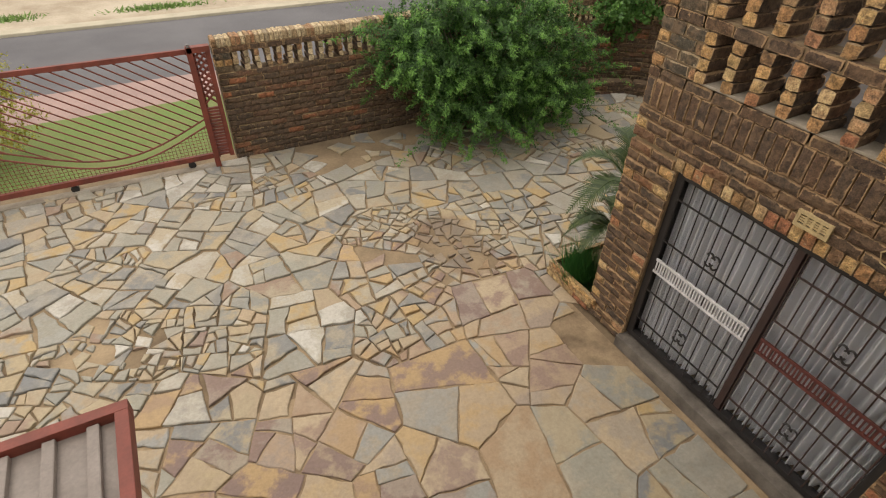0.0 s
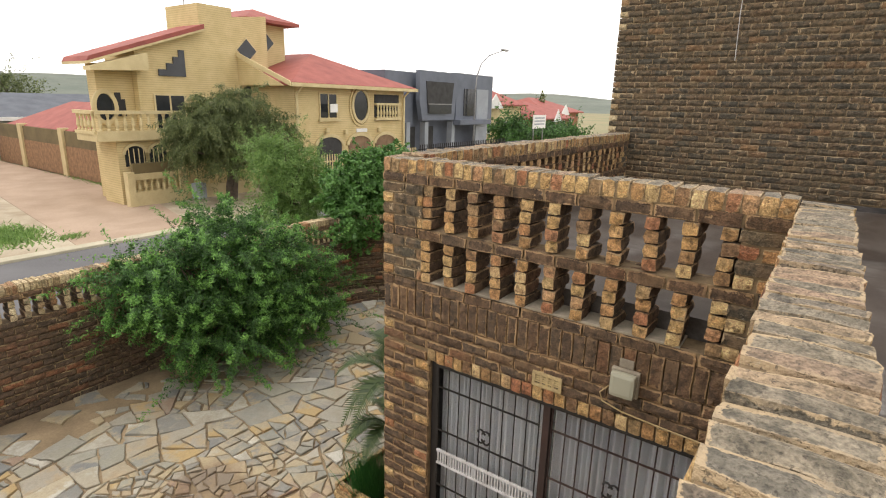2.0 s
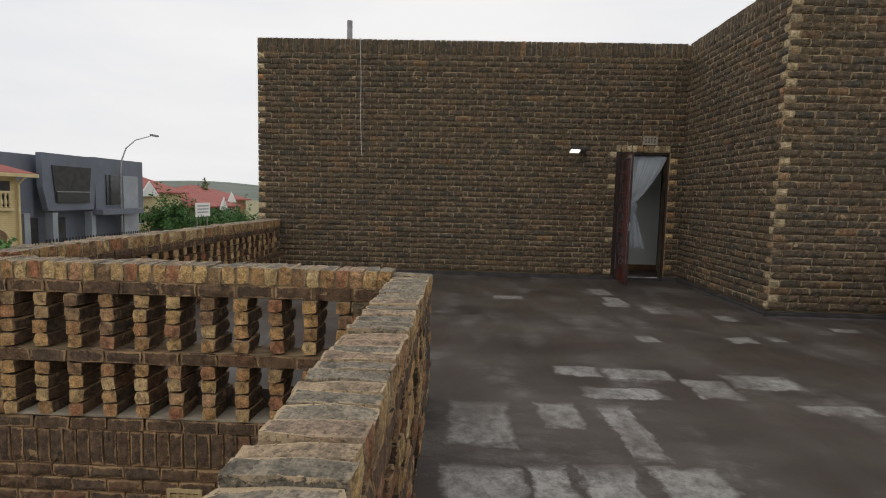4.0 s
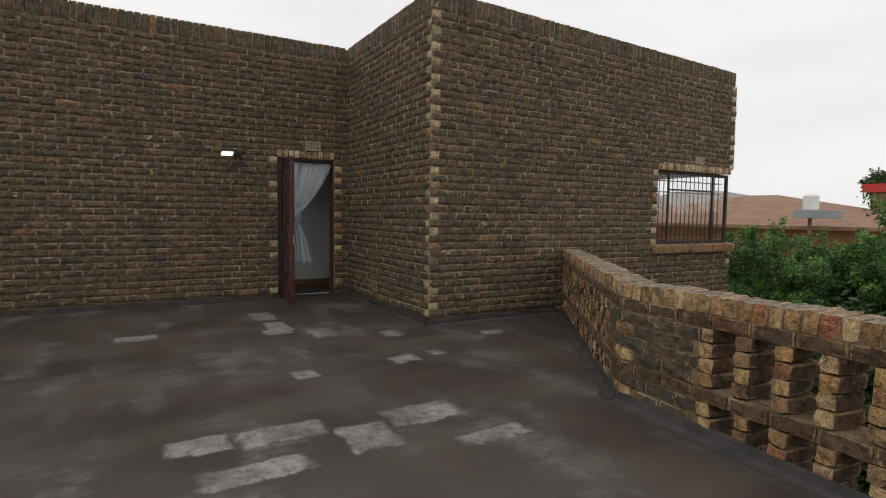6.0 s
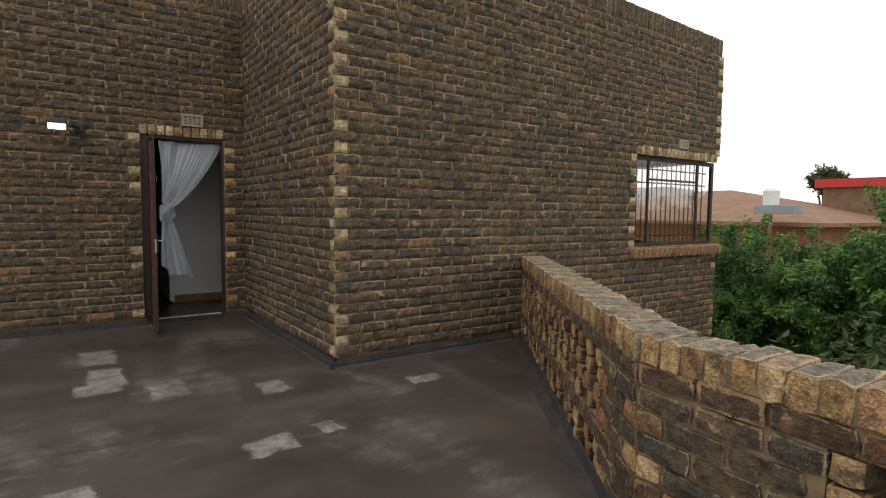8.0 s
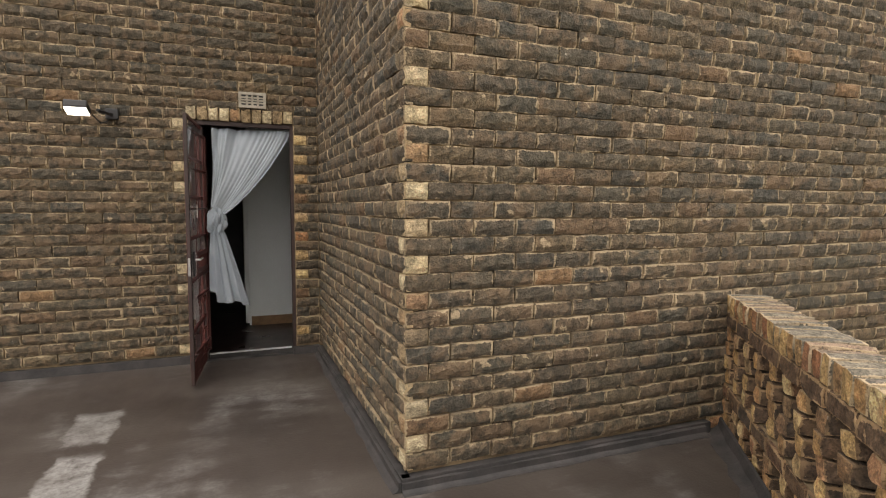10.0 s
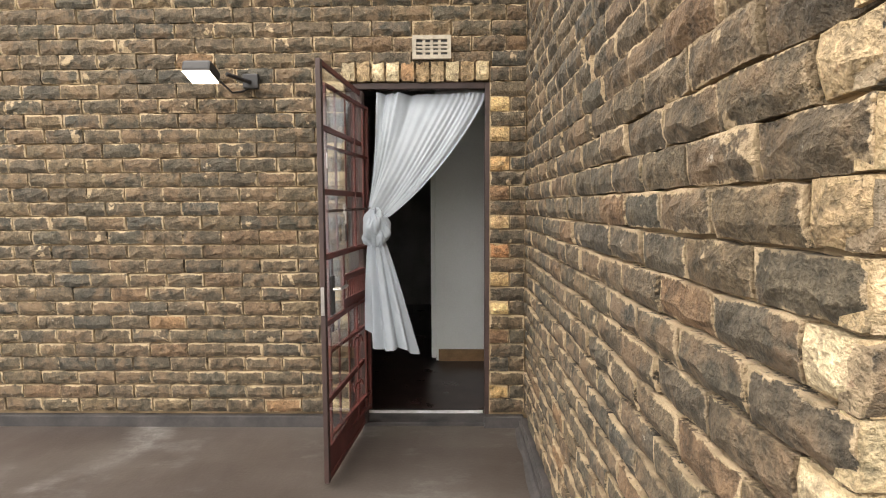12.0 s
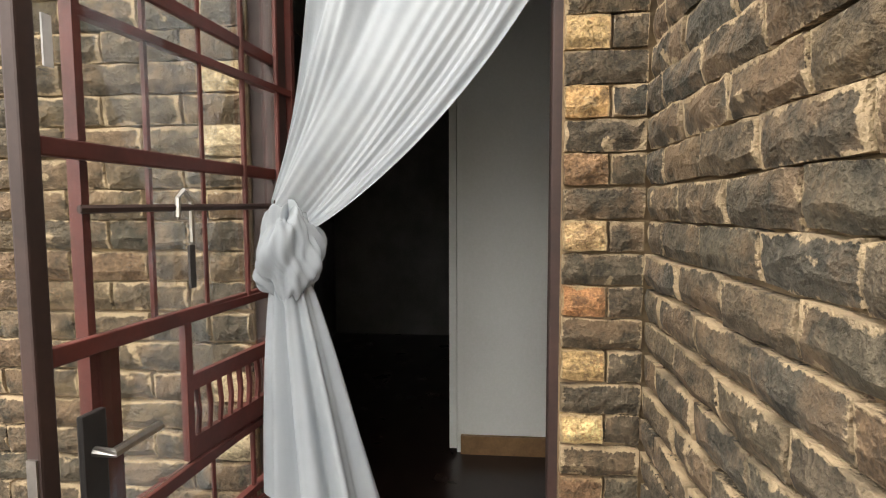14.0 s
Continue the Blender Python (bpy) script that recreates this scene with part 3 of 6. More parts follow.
kind_of("coping", lambda s: block_brick(0.074, 0.222, 0.104, s, 0.004), MIX, MIX_FAR, 7, (TOPS, TOPS))
kind_of("post", lambda s: block_brick(0.086, 0.222, 0.077, s, 0.005), MIX, MIX_FAR, 7, (BAND, BAND_FAR))
kind_of("sill", lambda s: block_brick(0.072, 0.222, 0.104, s, 0.005), SILLBRICK, SILLBRICK, 4)
kind_of("beam", lambda s: block_brick(0.222, 0.106, 0.074, s, 0.005), BAND, BAND_FAR, 6)
kind_of("pier", lambda s: block_brick(0.222, 0.106, 0.074, s, 0.006), BRICK, BRICK_FAR, 6)
kind_of("pier_half", lambda s: block_brick(0.106, 0.106, 0.074, s, 0.006), MIX, MIX_FAR, 5)
kind_of("yard_coping", lambda s: block_brick(0.074, 0.222, 0.104, s, 0.005), PALE, PALE_FAR, 5)
kind_of("yard_post", lambda s: block_brick(0.07, 0.222, 0.077, s, 0.005), PALE, PALE_FAR, 5, (BAND, BAND_FAR))
LONG = {k: (0.222 if "long" in k or k in ("beam", "pier") else 0.106 if "half" in k else 0.074) for k in KINDS}


def lay(wall, list_, singles=300):
    """Lay the bricks (kind, length or None, matrix): the first ones as objects, the rest in one mesh for each material."""
    r = random.Random(len(list_))
    rest = {}
    for n, (kind, length, m) in enumerate(list_):
        made, far, side = KINDS[kind]
        vs, faces, loops, me = made[r.randrange(len(made))]
        if length:
            m = m @ Matrix.Diagonal((length / LONG[kind], 1, 1, 1))
        if n < singles:
            ob = new("brick", me)
            ob.parent = wall
            ob.matrix_basis = m
        else:
            rest.setdefault(far.name + (side.name if side else ""), [(far, side)]).append((vs, faces, loops, m))
    for (far, side), *some in rest.values():
        allv, allf, allu, base = [], [], [], 0
        for vs, faces, loops, m in some:
            a = np.array(m)
            allv.append(vs @ a[:3, :3].T + a[:3, 3])
            allf += [tuple(i + base for i in f) for f in faces]
            allu.append(loops)
            base += len(vs)
        me = mesh_of("bricks", np.concatenate(allv).tolist(), allf, far, np.concatenate(allu))
        if side:
            me.materials.append(side)
            me.polygons.foreach_set("material_index", [0 if 8 <= i % 24 < 16 else 1 for i in range(len(allf))])
        part("bricks", me, None, wall, kind="stuff")


def face_frame(o, u):
    ux, uy = u
    return Matrix(((ux, -uy, 0, o[0]), (uy, ux, 0, o[1]), (0, 0, 1, 0), (0, 0, 0, 1)))


def courses(o, u, length, z0, z1, holes=(), tone="dark", ends="pale", seed=1, lift=0.085, tan=0.6):
    """Running bond on one face. holes: (u0, u1, z0, z1). ends: the tone of the half bricks at free ends."""
    r, base, out = random.Random(seed), face_frame(o, u), []
    n = int(round((z1 - z0) / lift))
    for k in range(n):
        z = z0 + k * lift
        mid = z + lift / 2
        cuts = sorted((a, b) for a, b, c, d in holes if c < mid < d)
        spans, a = [], 0.0
        for p, q in cuts:
            if p - a > 0.03:
                spans.append((a, p))
            a = q
        if length - a > 0.03:
            spans.append((a, length))
        for a, b in spans:
            x = a + 0.004
            first = True
            while b - x > 0.035:
                want = 0.108 if first and k % 2 else 0.219
                left = b - x - 0.004
                if left < want + 0.05:
                    want = left
                if left > want and left - want < 0.09:
                    want = left - 0.118 if left > 0.26 else left / 2 - 0.006
                half = want < 0.16
                edge = first or b - x - want < 0.02
                kind = ("%s_half" % (ends if half and edge and r.random() < tan else tone)) if half else tone + "_long"
                m = base @ pose(x, r.uniform(-0.006, 0.004), z + 0.0035 + r.uniform(-0.0015, 0.0015), 0, 0, r.uniform(-0.8, 0.8))
                out.append((kind, want, m))
                x += want + 0.0085
                first = False
    return out


def soldiers(o, u, u0, u1, z, kind, pitch=0.085, seed=3):
    r, base, out, x = random.Random(seed), face_frame(o, u), [], u0
    while x < u1 - 0.05:
        out.append((kind, None, base @ pose(x + 0.005, r.uniform(-0.004, 0.002), z + 0.004 + r.uniform(-0.003, 0.003))))
        x += pitch
    return out


def parapet(name, a, b, top, label, piers=(), skip=0, rows=4, singles=300, pitch=0.19, coping="coping", stacks=2, foot=None, post="post", step=0.083):
    """A low wall of two rows of brick posts between flat courses under a brick-on-edge coping. a, b: the ends of its line; it is 0.222 thick towards the left hand."""
    r = random.Random(len(name))
    a, b = Vector((*a, 0)), Vector((*b, 0))
    d = b - a
    length, base = d.length, Matrix.Translation(a) @ pose(0, 0, 0, 0, 0, math.degrees(math.atan2(d.y, d.x)))
    out, z = [], top - 0.106
    n = int(length / step)
    for k in range(n):
        out.append((coping, step - 0.009, base @ pose(k * length / n + 0.002, r.uniform(-0.004, 0.004), z + r.uniform(-0.007, 0.004), r.uniform(-1.5, 1.5), r.uniform(-2.5, 2.5), r.uniform(-2, 2))))
    z -= 0.086

    def flat(z, off):
        x = 0.0
        while x < length - 0.04:
            w = min(0.222 if x or not off else 0.11, length - x)
            for y in (0.0, 0.114):
                out.append(("beam", w - 0.006, base @ pose(x, y + r.uniform(-0.003, 0.003), z + 0.006)))
            x += w + 0.01

    body = []
    for s in range(stacks):
        flat(z, s % 2)
        body.append((0.004, length - 0.004, 0.012, 0.21, z + 0.002, z + 0.083))
        for k in range(rows):
            z -= 0.085
            for p, q in piers:
                x, odd = p, k % 2
                while x < q - 0.04:
                    w = min(0.106 if odd and x == p else 0.222, q - x)
                    for y in (0.0, 0.114):
                        out.append(("pier_half" if w < 0.15 else "pier", w - 0.006, base @ pose(x, y, z + 0.006)))
                    x += w + 0.01
            edges = [0.0] + [v for p in sorted(piers) for v in p] + [length]
            for p, q in zip(edges[::2], edges[1::2]):
                n = int(round((q - p - 0.086) / pitch))
                if n < 1:
                    continue
                for j in range(n + 1):
                    x = p + j * (q - p - 0.086) / n
                    out.append((post, None, base @ pose(x + r.uniform(-0.008, 0.008), r.uniform(-0.011, 0.011), z + 0.006, 0, 0, r.uniform(-5, 5))))
        z -= 0.085
    for p, q in piers:
        body.append((p + 0.01, q - 0.01, 0.012, 0.21, z + 0.01, top - 0.11))
    flat(z, 1)
    body.append((0.004, length - 0.004, 0.012, 0.21, (foot if foot is not None else z) + 0.002, z + 0.083))
    bm = boxes(*body, m=base)
    add_box(bm, 0.003, length - 0.003, 0.008, 0.214, top - 0.108, top - 0.022, base)
    wall = structure(name, bm, MORTAR, label, "wall")
    lay(wall, out, singles)
    return wall, z


# ---- the ground, road and yard base ----
G = -2.7
X0, X1, XF = 3.25, 8.87, 6.265          # garage front, door wall, corner block
YR, YN, YT = -3.91, -0.25, 2.75         # return wall, near parapet's inner side, far corner


def closest(list_, x, y, z):
    return sorted(list_, key=lambda q: (q[2].translation - Vector((x, y, z))).length)


bm = bmesh.new()
rings = [0, 12, 30, 60, 120, 260, 600, 1500, 4000]
rows_ = []
for rr in rings:
    rows_.append([bm.verts.new((8 + rr * math.cos(a), 10 + rr * math.sin(a), -2.92)) for a in (2 * math.pi * k / 48 for k in range(48))] if rr else [bm.verts.new((8, 10, -2.92))])
for k in range(48):
    bm.faces.new((rows_[0][0], rows_[1][k], rows_[1][(k + 1) % 48]))
    for a, b in zip(rows_[1:], rows_[2:]):
        bm.faces.new((a[k], b[k], b[(k + 1) % 48], a[(k + 1) % 48]))
structure("ground", bm, VELD, "dry grassy ground around the houses", "ground")
structure("road", boxes((-70, 120, 11.6, 15.85, -3.0, -2.87)), ROAD, "grey asphalt street with worn edges", "road")
structure("kerb", boxes((-70, 120, 15.85, 16.25, -3.0, -2.80), bevel=0.02), KERB, "pale concrete kerb along the street", "kerb")
structure("verge", boxes((-70, 120, 16.25, 23.5, -3.0, -2.825)), SAND, "bare sandy verge with tufts of grass", "verge")
structure("drive_sand", boxes((4.86, 11.0, 23.5, 42, -3.0, -2.83)), SAND, "bare sandy ground beside the driveway", "ground")
strip = [(5.9, 16.27), (9.3, 16.27), (11.05, 23.0), (11.05, 42.0), (9.0, 42.0)]
bm = bmesh.new()
lid, base = [bm.verts.new((x, y, -2.812)) for x, y in strip], [bm.verts.new((x, y, -3.0)) for x, y in strip]
bm.faces.new(lid)
bm.faces.new(base[::-1])
for k in range(5):
    bm.faces.new((lid[k], base[k], base[(k + 1) % 5], lid[(k + 1) % 5]))
structure("driveway", bm, PAVING, "pinkish paved driveway strip beside the wall", "driveway")
structure("pavement", boxes((-20, 30, 10.2, 11.6, -3.0, -2.80)), PINK, "pinkish brick pavement beside the street", "pavement")
structure("lawn", boxes((-20, 30, 7.76, 10.2, -3.0, -2.76)), LAWN, "short green lawn outside the gate", "lawn")
structure("yard_floor", boxes((-9, 9.3, -0.3, 7.9, G - 0.3, G - 0.014)), SOIL, "sandy soil in the joints of the stone paving", "yard")
structure("yard_joint", boxes((-6.5, 3.19, -0.02, 3.05, G - 0.03, G - 0.009)), JOINT, "sandy cement pointing between the large flagstones", "yard")

# ---- terrace floor ----
edge = [(-3.2, -0.245), (3.468, -0.245), (3.468, 2.532), (8.9, 2.532), (8.9, -3.9), (6.29, -3.9), (6.29, -5.93), (3.5, -3.88), (-3.2, -3.295)]
bm = bmesh.new()
top_, low_ = [bm.verts.new((x, y, 0)) for x, y in edge], [bm.verts.new((x, y, -0.25)) for x, y in edge]
bm.faces.new(top_[::-1])
bm.faces.new(low_)
for k in range(len(edge)):
    bm.faces.new((top_[k], top_[(k + 1) % len(edge)], low_[(k + 1) % len(edge)], low_[k]))
bmesh.ops.recalc_face_normals(bm, faces=bm.faces)
structure("floor", bm, SCREED, "dark damp roof screed with pale worn patches", "terrace floor")

# ---- house walls ----
D0, D1, DH = -3.70, -2.86, 2.04
o = 0.027
wall_d = structure("wall_east", boxes((X1 + o, 9.1, D1, 2.89 - o, G, 3.70), (X1 + o, 9.1, YR - 0.1, D0, G, 3.70), (X1 + o, 9.1, D0, D1, DH + 0.02, 3.70), (X1 + o, 9.1, D0, D1, G, -0.02)), MORTAR, "rock-faced dark brown brick house wall", "wall")
uu = (0, -1)
b_d = courses((X1, 2.89), uu, 6.80, 0.085, 3.485, [(5.75, 6.59, 0, 2.12)], seed=11, tan=0.8)
b_d += soldiers((X1, 2.89), uu, 5.735, 6.62, DH, "pale_up", 0.0855, 5) + soldiers((X1, 2.89), uu, 0.0, 6.78, 3.487, "dark_up", 0.0835, 6)
b_d = [("dark_half" if q[0] == "pale_half" and q[2].translation.y < D0 - 0.08 or q[0] == "pale_half" and q[2].translation.y < D0 and q[2].translation.z > DH else "mix_half" if q[0] == "pale_half" and q[2].translation.y < D0 else q[0], q[1], q[2]) for q in b_d]
lay(wall_d, closest(b_d, X1, -3.0, 1.2))
wall_r = structure("wall_south", boxes((XF + o, X1 + 0.012, YR - 0.22, YR - o, G, 3.70)), MORTAR, "rock-faced brick return wall of the house", "wall")
b_r = courses((X1, YR), (-1, 0), 2.605, 0.085, 3.485, seed=12, tan=0.85) + soldiers((X1, YR), (-1, 0), 0, 2.6, 3.487, "dark_up", 0.0835, 7)
b_r = [("dark_half" if q[0] == "pale_half" and q[2].translation.x > 8.6 else q[0], q[1], q[2]) for q in b_r]
lay(wall_r, closest(b_r, 7.8, YR, 1.3))
W0, W1, WB, WT = -7.72, -9.523, 0.85, 1.955
wall_f = structure("wall_west", boxes((XF + o, 6.49, W0, YR - 0.22, G, 3.70), (XF + o, 6.49, W1, W0, G, WB), (XF + o, 6.49, W1, W0, WT + 0.02, 3.70)), MORTAR, "rock-faced brick wall of the corner block", "wall")
b_f = courses((XF, YR), uu, 5.64, -2.635, 3.485, [(0, 1.9, -3, 0.08), (-W0 + YR, 5.7, WB - 0.10, WT + 0.1)], seed=13, tan=0.85)
b_f += soldiers((XF, YR), uu, -W0 + YR - 0.02, 5.6, WT, "pale_up", 0.0855, 8) + soldiers((XF, YR), uu, 0, 5.62, 3.487, "dark_up", 0.0835, 9)
FALL = 0.094 / 5.64                     # the upper courses close up towards the far end


def fall(m):
    z = m.translation.z
    d = max(0.0, z - 2.1) * FALL * (YR - m.translation.y)
    return Matrix.Translation((0, 0, -d)) @ m


b_f = [(k, l, fall(m)) for k, l, m in b_f]
for v in wall_f.data.vertices:
    v.co.z -= max(0.0, v.co.z - 2.1) * FALL * (YR - v.co.y)
lay(wall_f, closest(b_f, XF, -4.4, 1.2))
structure("wall_end", boxes((6.5, 8.6, -9.55, -9.35, G, WB), (6.5, 8.6, -9.55, -9.35, WT, 3.53), (8.6, 13.5, -9.55, -9.35, G, 3.53)), MORTAR_DARK, "brick end wall of the corner block", "wall")
structure("wall_back", boxes((13.3, 13.5, -9.35, 2.87, G, 3.70), (9.11, 13.3, 2.66, 2.87, G, 3.70)), MORTAR_DARK, "rear brick walls of the house", "wall")
structure("ceiling", boxes((6.5, 13.3, -9.34, -4.14, 2.75, 3.3), (9.11, 13.3, -4.13, 2.65, 2.75, 3.3)), PLASTER, "plain white ceiling of the rooms", "ceiling")
structure("room_floor", boxes((6.5, 13.3, -9.34, -4.14, -0.2, 0.0), (8.96, 13.3, -4.13, 2.65, -0.2, 0.0)), DARKWOOD, "dark polished floor inside the house", "floor")
structure("skirting_strip", boxes((X1 - 0.022, X1 + o + 0.003, D1 - 0.02, 2.5, -0.01, 0.066), (X1 - 0.022, X1 + o + 0.003, YR + 0.005, D0 + 0.03, -0.01, 0.066), (XF - 0.02, X1 - 0.024, YR - o, YR + 0.022, -0.01, 0.066), (XF - 0.022, XF + o, -5.8, YR + 0.02, -0.01, 0.066), m=None, bevel=0.004), SKIRT, "black bitumen upstand along the house walls", "skirting")

# rooms seen through the door
room = structure("wall_inner", boxes((10.26, 10.36, -4.1, -3.34, 0.0, 2.75), (10.36, 13.2, -3.44, -3.34, 0.0, 2.75)), PLASTER, "plain white inner wall beside a dark passage", "wall")
part("baseboard", boxes((10.235, 10.258, -4.1, -3.36, 0.0, 0.10)), SKIRTWOOD, room, "varnished wooden skirting board")
part("door_casing", boxes((10.24, 10.38, -3.338, -3.30, 0.03, 2.1)), PLASTER, room)
# passage walls toned darker than the inner wall to read as unlit
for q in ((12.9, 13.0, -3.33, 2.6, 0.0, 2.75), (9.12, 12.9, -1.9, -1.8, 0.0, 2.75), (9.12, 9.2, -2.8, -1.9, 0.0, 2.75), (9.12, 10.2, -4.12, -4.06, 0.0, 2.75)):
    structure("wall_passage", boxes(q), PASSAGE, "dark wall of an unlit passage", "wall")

# ---- parapets ----
parapet("parapet_near", (-3.2, YN), (3.472, YN), 0.79, "knobbly brick parapet with brick-on-edge coping", piers=((6.1, 6.67),))
parapet("parapet_front", (X0, YT), (X0, -0.027), 0.822, "two-row brick baluster parapet over the garage", piers=((0.0, 0.40), (2.54, 2.775)), pitch=0.205)
parapet("parapet_north", (3.474, 2.528), (X1 - 0.012, 2.528), 0.84, "long brick baluster parapet beside the house", piers=((5.1, 5.38),), singles=120)
parapet("parapet_bend", (6.255, -5.90), (3.50, -3.87), 0.825, "slanting brick baluster parapet beside the corner block", piers=((2.95, 3.42),))
parapet("parapet_south", (3.49, -3.872), (-3.2, -3.29), 0.825, "knobbly brick baluster parapet around the terrace", piers=((0.0, 0.62),), pitch=0.212)
structure("parapet_back", boxes((-3.42, -3.21, -3.5, -0.03, -0.25, 0.8)), MORTAR_DARK, "plain brick parapet closing the terrace", "wall")
structure("ledge", boxes((3.262, 3.466, 0.42, 2.32, -0.2, -0.122), (3.5, 8.8, 2.535, 2.74, -0.2, -0.122), (-3.1, 3.4, -0.243, -0.035, -0.2, -0.15)), CEMENT, "pale cement ledge under the brick posts", "ledge")
structure("wall_under", boxes((-3.4, 3.26, -0.26, -0.04, G, -0.2), (-3.4, 3.2, -3.6, -3.3, G, -0.26), (3.4, 6.2, -5.95, -5.8, G, -0.26)), MORTAR_DARK, "lower brick walls under the terrace", "wall")


def fillet(a, b, off, high, wide, label):
    """A coved bitumen strip on the right hand of the line a to b."""
    d = Vector(b) - Vector(a)
    m = Matrix.Translation((*a, 0)) @ pose(0, 0, 0, 0, 0, math.degrees(math.atan2(d.y, d.x)))
    r, bm, prev = random.Random(int(100 * d.length)), bmesh.new(), None
    n = max(2, int(d.length / 0.12))
    for k in range(n + 1):
        w = wide * r.uniform(0.75, 1.2)
        ring_ = [bm.verts.new(m @ Vector((d.length * k / n, y, z))) for y, z in ((-off, -0.01), (-off, high + r.uniform(-0.006, 0.006)), (-off - 0.012, high * 0.95), (-off - 0.3 * w, high * 0.35), (-off - 0.62 * w, high * 0.12), (-off - w, 0.002), (-off - w, -0.01))]
        if prev:
            for q in range(7):
                bm.faces.new((prev[q], prev[(q + 1) % 7], ring_[(q + 1) % 7], ring_[q]))
        else:
            bm.faces.new(ring_)
        prev = ring_
    bm.faces.new(prev[::-1])
    bmesh.ops.recalc_face_normals(bm, faces=bm.faces)
    structure("skirting_fillet", bm, SKIRT, label, "skirting")


fillet((3.50, -3.872), (-3.2, -3.29), 0.001, 0.075, 0.10, "black bitumen fillet along the parapet foot")
fillet((6.255, -5.90), (3.50, -3.87), 0.001, 0.075, 0.10, "black bitumen fillet along the slanting parapet")
fillet((XF, YR + 0.022), (XF, -5.75), 0.0225, 0.05, 0.045, "coved bitumen strip along the corner block")
fillet((X1 - 0.03, YR), (XF - 0.02, YR), 0.0225, 0.05, 0.045, "coved bitumen strip along the return wall")


# ---- garage front under the terrace ----
G0, G1, GB, GT = 2.26, 0.20, -2.55, -0.80
wall_g = structure("wall_garage", boxes((X0 + o, 3.46, G0, YT - o, G, -0.22), (X0 + o, 3.46, -0.03, G1, G, -0.22), (X0 + o, 3.46, G1, G0, GT + 0.02, -0.22), (3.46, 8.86, 2.52, YT - o, G, -0.22)), MORTAR, "dark brick garage front with a soldier course", "wall")
b_g = courses((X0, YT), uu, 2.778, G + 0.015, -0.71, [(YT - G0, YT - G1, -3, GT - 0.02)], seed=21, ends="mix", tone="band")
b_g = [q for q in b_g if not (q[2].translation.z > GT - 0.09 and G1 < q[2].translation.y < G0 + 0.05)]
b_g += courses((X0, YT), uu, 2.778, -0.700, -0.445, seed=22, ends="mix", tone="band")
b_g += soldiers((X0, YT), uu, YT - G0 - 0.02, YT - G1, GT, "mix_up", 0.0855, 23) + soldiers((X0, YT), uu, 0.01, 2.77, -0.445, "band_up", 0.0835, 24)
lay(wall_g, closest(b_g, X0, 1.8, -0.8))
structure("door_step", boxes((3.20, 3.42, G1 - 0.02, G0 + 0.02, G - 0.02, GB - 0.03), bevel=0.012), STEPGREY, "dark worn threshold of the sliding door", "step")

# ---- yard boundary wall ----
YB, BT = 7.54, -1.0
path = [(0.72, YB), (7.0, YB), (7.6, 7.42), (8.1, 7.08), (8.45, 6.6), (8.65, 6.0), (8.7, 4.6), (8.7, 2.76)]
for n, (a, b) in enumerate(zip(path, path[1:])):
    d = Vector(b) - Vector(a)
    u = d.normalized()
    mm = Matrix.Translation((*a, 0)) @ pose(0, 0, 0, 0, 0, math.degrees(math.atan2(d.y, d.x)))
    w = structure("yard_wall", boxes((0, d.length + 0.02, o, 0.213, G - 0.1, BT - 0.45), m=mm), MORTAR_DARK, "rust-brown brick yard wall", "wall")
    lay(w, closest(courses(a, u, d.length, G - 0.02, BT - 0.45, seed=30 + n, tone="yard", ends="yard"), 2, YB, -1.8), 300 if n == 0 else 0)
    parapet("yard_wall_top", a, b, BT, "brick-on-edge coping over short brick posts", rows=3, stacks=1, singles=300 if n == 0 else 0, coping="yard_coping", post="yard_post", step=0.062, pitch=0.145, piers=((0, 0.22),) if n == 0 else ())
edging = [(6.55, 7.22), (7.25, 7.14), (7.75, 6.88), (8.1, 6.42), (8.28, 5.85)]
for n, (a, b) in enumerate(zip(edging, edging[1:])):
    d = Vector(b) - Vector(a)
    mm = Matrix.Translation((*a, 0)) @ pose(0, 0, 0, 0, 0, math.degrees(math.atan2(d.y, d.x)))
    w = structure("planting_kerb", boxes((0, d.length + 0.01, o, 0.24, G - 0.05, G + 0.225), m=mm), MORTAR_DARK, "low curved brick edging at the yard wall", "kerb")
    lay(w, courses(a, d.normalized(), d.length, G - 0.02, G + 0.235, seed=50 + n, tone="yard", ends="yard"))



